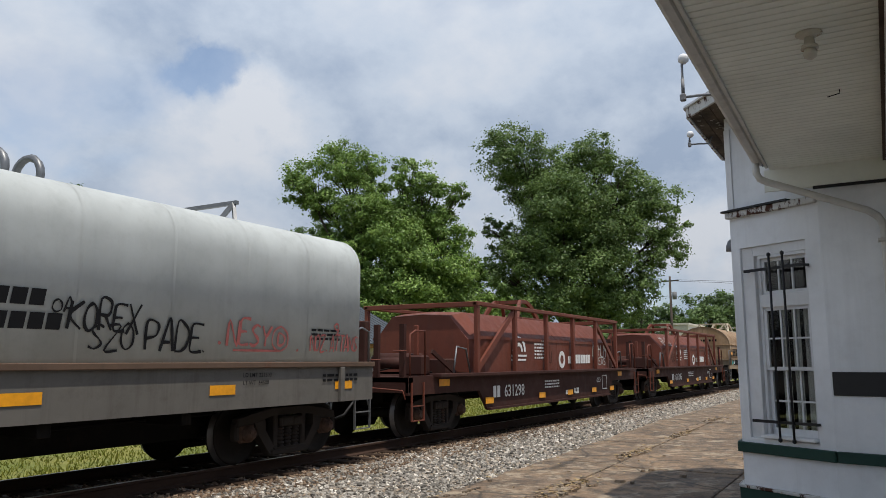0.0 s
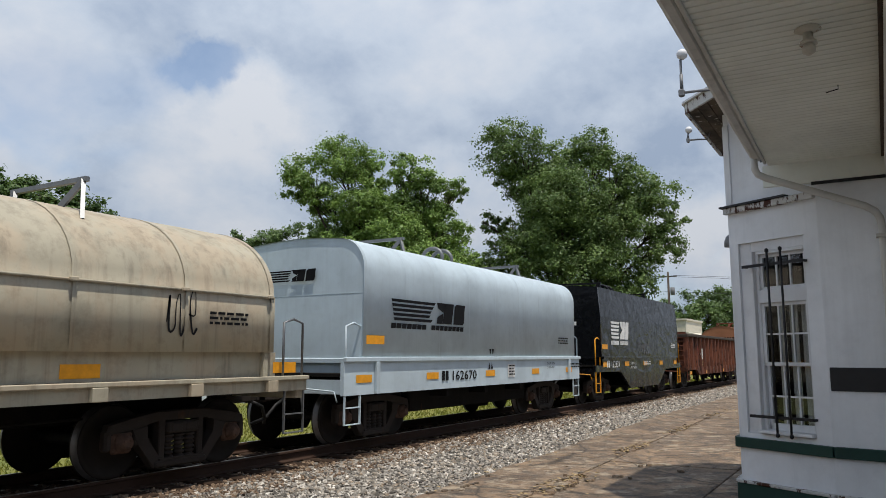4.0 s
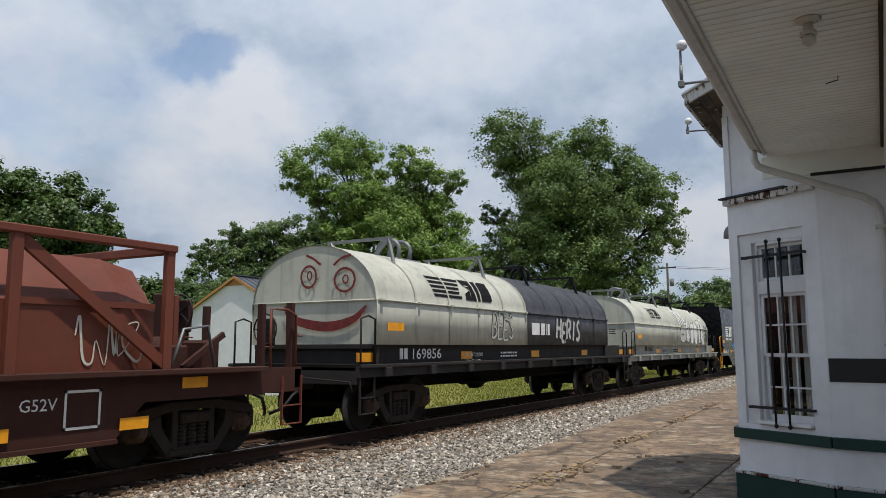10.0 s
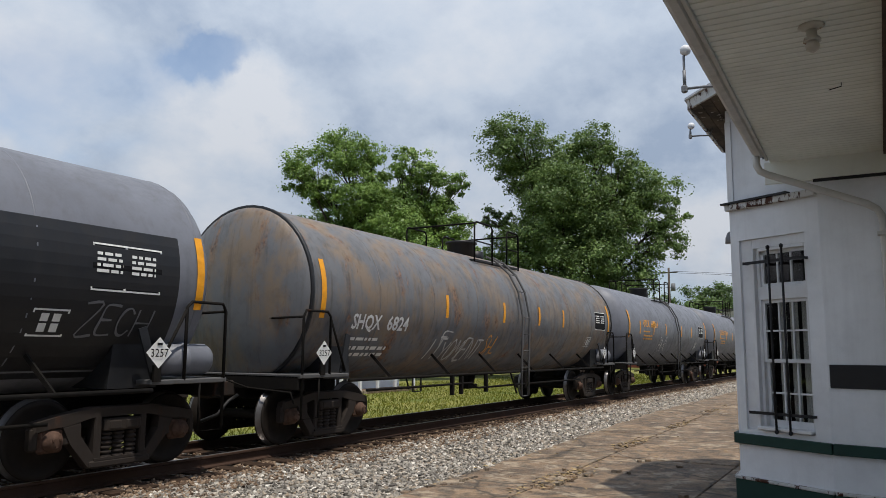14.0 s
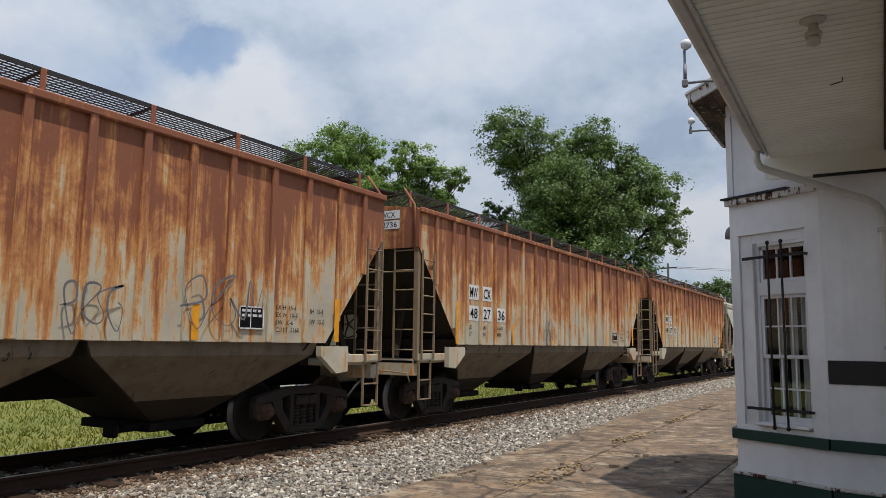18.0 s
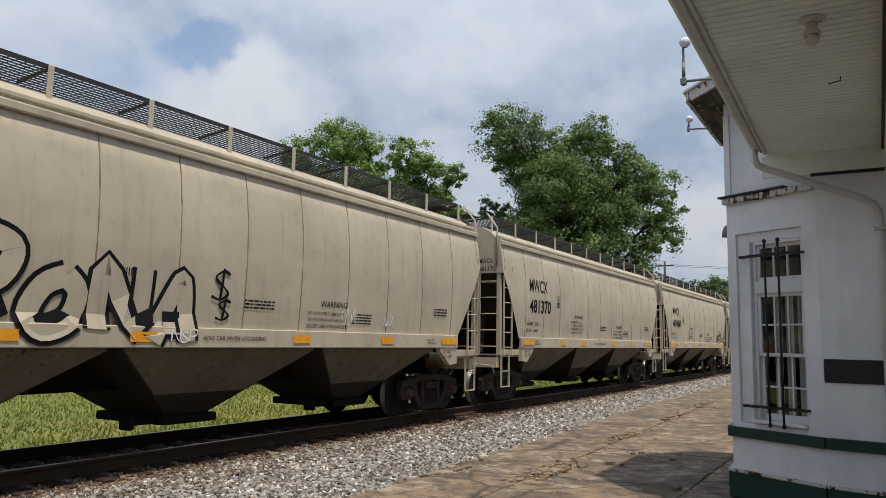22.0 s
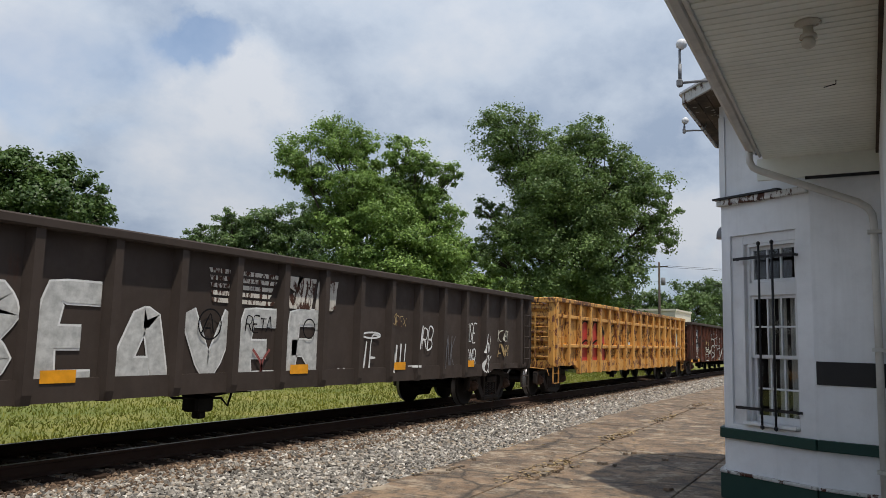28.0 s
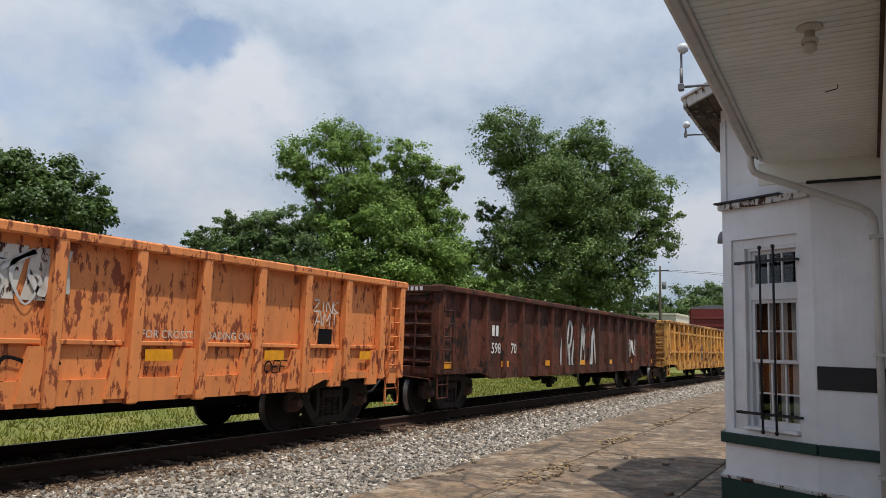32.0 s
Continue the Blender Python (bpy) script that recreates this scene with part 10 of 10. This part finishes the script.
    hop = dict(mat=P_HOPC, sp=12.0, bays=3, bay_mat=P_BAYL)
    A((336.7, hopper_car(dict(mat=P_HOPY, sp=12.7, bays=3, cards=True, tallref=True, wpost=P_STRAP, seam=P_HOPY, num="482652", ld="202000", lt="  52800", label="stained cream covered hopper with rust spots"))))
    rust = dict(mat=P_RUST, sp=12.6, ribbed=True, bays=3, post=P_TANS)
    A((353.45, hopper_car(dict(rust, num="482705", label="heavily rusted ribbed covered hopper", tags=((1.6, 1.6, 0.8, 0.6, L_GREY, 81, 0.03), (3.2, 1.7, 1.5, 0.7, L_GREY, 82, 0.03))))))
    A((370.1, hopper_car(dict(rust, num="482736", label="heavily rusted ribbed covered hopper with number cards", tags=((-1.6, 1.65, 0.5, 0.5, L_GREY, 83, 0.03),)))))
    A((387.1, hopper_car(dict(rust, num="482732", label="orange-rusted ribbed covered hopper", tags=((0.2, 1.9, 0.4, 0.5, L_ORG, 84, 0.03),)))))
    A((403.65, hopper_car(dict(mat=P_HOPG, sp=13.25, bays=3, cards=False, num="319249", ld="223700", lt="  62300", label="pale grey covered hopper with faint tags", post=P_STRAP, num_dz=-0.18, card_mark=True, sprays=(("KHARKHIAS", -4.85, 1.68, 3.3, 0.44, L_GREY, 0.04), ("XARK", -4.6, 2.1, 1.4, 0.4, L_CHALK, 0.02), ("NUMINSMN", 0.0, 1.68, 4.3, 0.42, L_GREY, 0.035)), num_x=1.95, num_h=0.26, mark="ITFX", cut=1.15, kink=3.4, kv=2.6))))
    art = {"481311": dict(bubbles=(("GRONA", -4.75, 1.5, 3.95, 0.98, 0.24, P_HOPC, L_BLACK, True, -0.05, 0.15, 0.11),), sprays=(("$", -0.6, 1.98, 0.36, 0.36, L_BLACK, 0.045), ("$", -0.5, 1.72, 0.28, 0.26, L_BLACK, 0.04), ("NSP", -1.25, 1.44, 0.42, 0.15, L_WHITE, 0.02), ("NSF", -3.9, 1.44, 0.36, 0.16, L_BLACK, 0.02))),
           "481400": dict(sprays=(("MEPS", 4.45, 1.66, 1.35, 0.4, L_BLACK, 0.06), ("XX", 5.85, 1.68, 0.4, 0.3, L_BLACK, 0.03))),
           "481307": dict(sprays=(("SERAK HORSA", -2.0, 1.68, 2.2, 0.24, L_GREY, 0.02),)),
           "481313": dict(bubbles=(("SLONTER", -0.85, 1.62, 3.2, 0.62, 0.1, L_GREY, L_BLACK, True, 0.0, 0.1, 0.12),), sprays=(("HOVLE", -3.9, 1.66, 1.5, 0.36, L_GREY, 0.03), ("KREWSN", 2.3, 1.64, 1.9, 0.34, L_SLATE, 0.04)))}
    for s, num, tags, words in ((419.6, "481307", (), ()), (435.25, "481311", ((1.5, 1.44, 1.4, 0.14, L_TEAL, 89, 0.02), (2.2, 1.75, 0.4, 0.25, L_WHITE, 98, 0.02), (3.4, 1.72, 0.4, 0.25, L_WHITE, 97, 0.02)), ()),
                                (450.75, "481370", (), ()), (466.1, "481400", (), (("EW 10-4   H 13-3", 4.98, 2.24, 0.06, L_BLACK, 0.0), ("IXW 10-8   EXW H 10", 4.98, 2.15, 0.06, L_BLACK, 0.0), ("CU FT 5200", 4.98, 2.06, 0.06, L_BLACK, 0.0))), (481.65, "481313", ((2.8, 1.65, 1.4, 0.4, L_GREY, 95, 0.03),), ())):
        A((s, hopper_car(dict({**hop, **art.get(num, {})}, num=num, tags=tags, words_at=words, label="beige covered hopper with bold black numbers"))))
    A((495.9, flat_car(dict(sp=9.95, num="590370", label="low black flat car with yellow reflectors"))))
    A((512.8, gondola(dict(label="black gondola with white lettering", sp=15.1, mat=P_GONK, ribs=19, end_text=True, blocks=((-6.0, 1.95, 0.24, 2),), text=(("194", -6.0, 1.5, 0.27), ("711", -5.1, 1.5, 0.27)), prints=((-6.1, 1.2, 0.9, 2, 0.06),), logo=(1.1, 1.5, 0.55), tags=((-2.6, 1.5, 0.5, 0.7, L_WHITE, 101, 0.025),)))))
    A((532.3, gondola(dict(label="rust-brown gondola with pale tags", sp=14.9, mat=P_GONB, ribs=18, tags=((-3.0, 1.2, 0.8, 0.9, L_WHITE, 102, 0.04), (2.0, 1.0, 0.9, 0.5, L_CREAM, 103, 0.03), (4.5, 1.2, 0.6, 0.6, L_WHITE, 104, 0.03))))))
    A((551.6, gondola(dict(label="dark gondola with big white block letters", sp=15.0, mat=P_GOND, post_at=(-0.62, 0.98), refl=(-7.1, -4.38, -0.4, 2.45, 5.3), rz=0.93, logo=(-2.1, 1.92, 0.5, 1.5, 1.35), bubbles=tuple((c, x - 0.03, 0.74, w + 0.04, 1.2, 0.24, L_CHALK, L_WHITE, False, 0.0, 0.06, 0.05) for c, x, w in (("B", -5.5, 0.9), ("E", -4.45, 0.85), ("A", -3.55, 0.95), ("V", -2.5, 1.0), ("E", -1.47, 0.9), ("R", -0.44, 1.0))),
        sprays=(("RETA", -1.35, 1.55, 0.55, 0.22, L_BLACK, 0.022), ("A", -2.15, 1.5, 0.24, 0.26, L_BLACK, 0.022), ("28", 0.75, 0.8, 0.3, 0.2, L_WHITE, 0.035), ("IE", 1.45, 0.8, 0.55, 0.7, L_WHITE, 0.04), ("IIII", 2.35, 0.85, 0.6, 0.6, L_WHITE, 0.045, False), ("-", 3.0, 0.75, 0.5, 0.5, L_WHITE, 0.04), ("PRB", 3.3, 1.3, 0.65, 0.42, L_WHITE, 0.035), ("SOREX", 2.3, 1.75, 0.6, 0.18, L_OCHRE, 0.018), ("MNK", 4.3, 0.9, 0.6, 0.7, L_GREY, 0.022), ("RSE", 5.35, 1.45, 0.5, 0.4, L_WHITE, 0.03), ("OXB", 5.4, 0.9, 0.45, 0.4, L_WHITE, 0.03), ("HW", 6.2, 1.25, 0.4, 0.4, L_WHITE, 0.03), ("GRK", 6.15, 0.8, 0.5, 0.38, L_WHITE, 0.03), ("KEPT", 7.0, 1.5, 0.6, 0.25, L_CREAM, 0.025), ("ARM", 7.0, 1.15, 0.6, 0.25, L_OCHRE, 0.025)),
        lines=((loop_line(-2.03, 1.63, 0.2, 0.2), 0.022, L_BLACK), (loop_line(0.03, 1.62, 0.14, 0.15), 0.022, L_BLACK), (((-1.2, 1.3), (-1.02, 1.1), (-1.0, 0.85)), 0.04, L_BRICK), (((-0.85, 1.3), (-1.0, 1.1), (-1.0, 0.85)), 0.04, L_BRICK), (loop_line(1.75, 1.55, 0.28, 0.05), 0.03, L_WHITE)))))) 
    tie = dict(mat=P_YEL, sp=14.6, over=1.08, post_at=(-0.43, 0.975), refl=(-7.6, -3.9, -1.0, 1.79, 3.88), rz=1.35, tall=True, rails=(1.42, 2.26), top=2.74, low=0.62, corr=7, chord=P_YELR, rail=P_YEL)
    A((570.5, gondola(dict(tie, label="chipped yellow gondola covered in black tags", patches=((6.95, 1.72, 0.42, 0.34, L_CREAM), (6.92, 1.12, 0.5, 0.62, L_CREAM), (-0.75, 1.47, 0.45, 0.12, L_WHITE)), blobs=((((-6.3, 1.5, 0.2), (-6.0, 1.45, 0.66), (-5.5, 1.44, 0.76), (-5.1, 1.40, 0.62), (-4.7, 1.44, 0.76), (-4.1, 1.38, 0.74), (-3.75, 1.33, 0.66), (-3.6, 1.2, 0.4), (-3.54, 1.1, 0.15)), L_RED),), strokes=((((-6.3, 1.6), (-5.9, 2.15), (-5.4, 2.2), (-5.1, 1.9), (-4.7, 2.22), (-4.1, 2.15), (-3.7, 1.8)), 0.14, L_BLACK), (((-4.9, 1.5), (-4.4, 1.62), (-4.0, 1.55), (-3.62, 1.3), (-3.66, 0.9), (-4.2, 0.66), (-4.7, 0.7)), 0.06, L_BLACK), (((-5.9, 1.5), (-5.5, 1.6), (-5.1, 1.4), (-5.0, 0.9), (-5.3, 0.68)), 0.06, L_BLACK), (((-4.3, 1.5), (-4.2, 1.0), (-4.35, 0.66)), 0.05, L_BLACK), (((-4.45, 2.2), (-4.4, 1.75)), 0.09, L_BLACK), (((-4.05, 2.2), (-4.1, 1.8)), 0.07, L_BLACK)), sprays=(("KBT", -3.32, 1.84, 0.75, 0.28, L_BLACK, 0.05), ("MWS", -3.34, 1.5, 0.8, 0.28, L_BLACK, 0.055), ("SANT", -2.36, 1.6, 0.78, 0.42, L_BLACK, 0.04), ("CPLS", -3.25, 1.1, 0.7, 0.22, L_BLACK, 0.04), ("1-99", -3.1, 0.86, 0.4, 0.1, L_BLACK, 0.014)) + tuple(("VAK", -1.3 + 0.975 * i, 1.62 + 0.02 * (i % 3), 0.72, 0.42, L_BLACK, 0.048) for i in range(8)) + tuple(("SPED", -1.33 + 0.975 * i, 0.9 + 0.02 * (i % 2), 0.75, 0.36, L_BLACK, 0.04) for i in range(8)), tags=((-2.2, 0.96, 0.5, 0.16, L_BLACK, 141, 0.012),) + tuple((-1.15 + 0.975 * i, 0.72, 0.35, 0.14, L_BLACK, 142 + i, 0.02) for i in range(8))))))
    mottle = paint("worn_spray_remains", (0.40, 0.36, 0.28), grime=0.4, streak=0.3, rough=0.8, chip=0.55, chip_col=(0.075, 0.036, 0.026), second=(0.36, 0.25, 0.10))
    head = (((-4.0, 1.84), (-3.87, 1.95), (-3.61, 2.01), (-3.33, 1.96), (-3.18, 1.78), (-3.21, 1.64), (-3.36, 1.5), (-3.53, 1.37), (-3.3, 1.21), (-3.24, 1.05), (-3.36, 0.78)), ((-4.02, 1.45), (-3.95, 1.35), (-3.77, 1.28), (-3.55, 1.31), (-3.77, 1.24), (-3.95, 1.07), (-4.07, 0.82)),
            *(((-3.6 - r, z), (-3.6, z + 0.08), (-3.6 + r, z + 0.05)) for r, z in ((0.22, 2.04), (0.19, 2.12), (0.13, 2.19))), ((-3.36, 1.5), (-3.15, 1.48), (-2.97, 1.27), (-2.94, 1.04), (-3.06, 0.81)))
    loops = (((-2.22, 2.05), (-2.43, 1.99), (-2.49, 1.86), (-2.45, 1.62), (-2.49, 1.32), (-2.56, 1.03), (-2.79, 0.82)), ((-2.11, 1.72), (-2.04, 1.91), (-1.9, 1.99), (-1.71, 1.9), (-1.67, 1.69), (-1.82, 1.42), (-2.08, 1.17), (-2.18, 0.89)), ((-2.43, 1.57), (-2.08, 1.57), (-2.04, 1.32)),
             ((-1.59, 1.56), (-1.27, 1.56), (-1.11, 1.37), (-1.19, 1.05), (-1.43, 0.81), (-1.67, 0.79)), ((-1.06, 1.46), (-0.92, 1.24), (-0.98, 0.93)), ((-0.98, 1.52), (-0.8, 1.26), (-0.86, 0.98)), ((-1.75, 1.27), (-1.59, 1.4), (-1.39, 1.48)))
    star = tuple(((-2.84 - 0.27 * math.cos(a), 1.28 - 0.2 * math.sin(a)), (-2.84 + 0.27 * math.cos(a), 1.28 + 0.2 * math.sin(a))) for a in (0.1, 0.9, 1.6, 2.4))
    arrows = tuple(w for x, z in ((-2.74, 2.11), (-2.6, 2.2), (-0.39, 0.78)) for w in (((x, z + 0.22), (x, z)), ((x - 0.09, z + 0.09), (x, z - 0.01), (x + 0.09, z + 0.09))))
    wild = (((0.3, 0.83), (0.38, 1.76), (0.42, 2.25), (0.62, 2.24), (0.78, 2.03)), ((0.89, 0.84), (1.01, 1.2), (0.78, 1.32), (0.95, 1.78)), ((1.36, 0.82), (1.48, 1.13), (1.3, 1.6), (1.6, 2.09), (1.54, 2.29), (1.24, 2.23)), ((1.92, 0.84), (2.05, 1.26), (1.86, 1.61)), ((2.32, 0.86), (2.45, 1.34), (2.18, 1.84), (2.59, 2.23), (2.05, 2.26)),
            ((2.88, 0.89), (3.03, 1.34), (2.81, 1.87), (3.03, 2.19), (3.48, 2.28)), ((3.25, 0.87), (3.4, 1.65), (3.18, 2.19)), ((3.8, 0.85), (3.88, 1.9), (3.77, 2.38), (4.05, 2.23)), ((4.3, 0.83), (4.56, 1.33), (4.3, 1.66)))
    arcs = tuple((w, 0.034, L_CHALK) for w in head + loops) + tuple((w, 0.022, L_CREAM) for w in star + arrows) + tuple((w, 0.055, L_CHALK) for w in wild)
    piece = (("FTR", -1.35, 1.75, 0.55, 0.3, L_WHITE, 0.035), ("RTS", -2.05, 2.0, 0.4, 0.2, L_CHALK, 0.03), ("SOSH", -0.4, 1.6, 0.4, 0.2, L_WHITE, 0.03), ("RAHS", -3.7, 0.8, 0.4, 0.2, L_WHITE, 0.035), ("AVE", -2.85, 1.55, 0.3, 0.12, L_CREAM, 0.016), ("SW", -1.6, 0.78, 0.35, 0.14, L_CHALK, 0.025), ("IIII", -0.9, 0.85, 0.5, 0.6, L_CHALK, 0.02), ("NKS", 0.95, 1.5, 1.3, 0.6, L_CHALK, 0.05), ("VAMA", 2.1, 1.0, 1.7, 0.8, L_CREAM, 0.05),
             ("1061", -5.05, 1.55, 0.5, 0.22, L_OCHRE, 0.035), ("MAD", -5.15, 1.32, 0.55, 0.18, L_CREAM, 0.03), ("NEGATIVE", -5, 1.12, 1.0, 0.18, L_CREAM, 0.028), ("ZW", -5.2, 0.8, 0.8, 0.26, L_CHALK, 0.04), ("JS", 5.0, 1.6, 0.4, 0.35, L_CHALK, 0.035), ("SBX", 6.5, 0.85, 0.55, 0.6, L_WHITE, 0.05), ("HK", 6.5, 1.35, 0.5, 0.4, L_OCHRE, 0.03), ("GNE", 7.35, 1.3, 0.5, 0.5, L_WHITE, 0.045), ("OER", -3.9, 1.75, 0.5, 0.22, L_OCHRE, 0.04))
    A((589.65, gondola(dict(label="brown gondola covered in white graffiti", sp=15.0, mat=P_GONB, over=1.75, post_at=(-0.63, 0.85), wide_bays=(-9.2, -6.0), extra_posts=(-8.1, -6.83), refl=(-9.1, -7.4, -4.89, -2.29, 0.25, 2.73, 5.2), rz=0.74, valve=-5.4, chord=P_GOND, end_text=True,
        patches=((-8.0, 1.45, 1.0, 0.9, L_GREY), (-7.7, 1.95, 0.47, 0.34, L_BLACK), (-7.95, 1.62, 0.88, 0.3, L_BLACK), (-6.67, 1.62, 0.4, 0.32, L_BLACK)), text=(("19 49", -7.9, 1.66, 0.22), ("51", -6.62, 1.67, 0.22), ("LD LMT 183800", -7.92, 1.1, 0.085), ("LT WT  82200", -7.88, 0.95, 0.085)), blocks=((-7.64, 2.02, 0.2, 2),),
        blobs=tuple((((x - w, z, h * 0.4), (x - w * 0.5, z + 0.03, h * 0.9), (x + w * 0.1, z, h), (x + w * 0.6, z - 0.04, h * 0.8), (x + w, z, h * 0.3)), mottle) for x, z, w, h in ((-3.75, 1.05, 0.3, 0.26), (-3.9, 1.33, 0.12, 0.12), (-3.38, 1.43, 0.16, 0.14), (-2.85, 0.98, 0.25, 0.22), (-2.05, 1.02, 0.3, 0.24), (-1.95, 1.42, 0.16, 0.18), (-1.3, 1.2, 0.26, 0.22), (0.95, 1.3, 0.25, 0.4), (1.45, 1.3, 0.2, 0.45), (2.2, 1.45, 0.25, 0.5), (3.4, 1.4, 0.35, 0.5), (6.7, 1.25, 0.25, 0.45), (-5.0, 0.95, 0.2, 0.2))),
        tags=((-8.86, 1.54, 0.5, 0.28, L_OCHRE, 149, 0.03), (-7.95, 1.2, 0.85, 0.28, L_WHITE, 148, 0.03)), sprays=piece, lines=arcs))))
    org = dict(mat=P_ORNG, sp=11.25, sill_z=0.46, post_at=(0.14, 1.04), refl=(-4.6, -1.72, 1.37, 3.45, 5.8),  top=2.58, low=0.70, pockets=True, over=1.5, tall=True, corr=4, rail=P_ORNG, rz=1.18)
    A((606.5, gondola(dict(org, label="rusted orange tie gondola with a faded emblem", logo=(-2.2, 1.82, 0.62, 1.3, 1.15), tags=((-0.6, 1.75, 1.0, 0.7, L_CREAM, 181, 0.05), (-2.5, 0.75, 0.4, 0.4, L_CREAM, 180, 0.02))))))
    A((622.2, gondola(dict(org, label="rusted orange tie gondola with number cards", patches=((-5.0, 1.72, 0.55, 0.55, L_BLACK), (-4.3, 1.72, 0.4, 0.4, L_BLACK), (4.72, 1.43, 0.35, 0.24, L_BLACK)), text=(("990", -4.97, 1.75, 0.2), ("221", -4.28, 1.78, 0.2)), logo=(-2.2, 1.82, 0.58, 1.3, 1.2), words_at=(("FOR CROSSTIE LOADING ONLY", 1.32, 1.46, 0.1, L_CREAM, 0.0),), tags=((-0.7, 1.8, 1.0, 0.55, L_CHALK, 188, 0.06),), sprays=(("OEF", 3.5, 1.0, 0.5, 0.16, L_BLACK, 0.025), ("RAID", 3.5, 0.78, 0.6, 0.18, L_BLACK, 0.025), ("RK", -0.4, 0.76, 0.75, 0.5, L_BLACK, 0.06), ("ZINK", 4.55, 1.95, 0.65, 0.18, L_CREAM, 0.025), ("AMT", 4.6, 1.72, 0.6, 0.2, L_CREAM, 0.025))))))
    A((639.5, gondola(dict(label="dark red-brown gondola with white tags", sp=14.9, mat=P_GONB, ribs=18, ink=L_WHITE, end_text=True, blocks=((-6.2, 1.7, 0.25, 2),), text=(("5987", -6.2, 1.3, 0.25), ("70", -5.1, 1.3, 0.25)), bubbles=(("ORO", -1.7, 0.85, 1.4, 1.2, 0.12, L_CHALK, L_SLATE), ("MNN", 0.0, 0.85, 1.6, 1.3, 0.12, L_CHALK, L_SLATE)), tags=((5.2, 1.2, 0.5, 0.6, L_WHITE, 187, 0.03),)))))
    A((658.9, gondola(dict(tie, label="chipped yellow gondola with blue tags", tags=((-1.0, 0.8, 1.2, 1.0, L_BLUE, 190, 0.1), (1.0, 0.8, 1.2, 1.2, L_TEAL, 191, 0.1))))))
    A((678.0, box_car(dict(sp=12.6, label="red boxcar with a pale roof", num=""))))


consist()


# ---- motion ----
def run(t):
    """How far the train has come by the time t, in metres."""
    u = (t - 16) / 16
    return 19.4526 * t - 0.10269 * 16 * u * u - 0.2219 * 16 * u ** 3


def motions():
    for s, car in TRAIN:
        walk(car, [(t, pose(s - run(t), TRACK_Y, 0)) for t in range(0, 33, 2)])
    for side, sets in WHEELSETS.items():
        first = sets[0]
        rows = []
        for i in range(961):
            t = i / 30
            rows.append((t, pose(side * 0.889, 0, 0.457, 0, -math.degrees((run(t) - run(0)) / 0.457) % 360, 0)))
        walk(first, rows)
        keys = first.animation_data
        for w in sets[1:]:
            w.rotation_mode = "QUATERNION"
            d = w.animation_data_create()
            d.action = keys.action
            d.action_slot = keys.action_slot


motions()
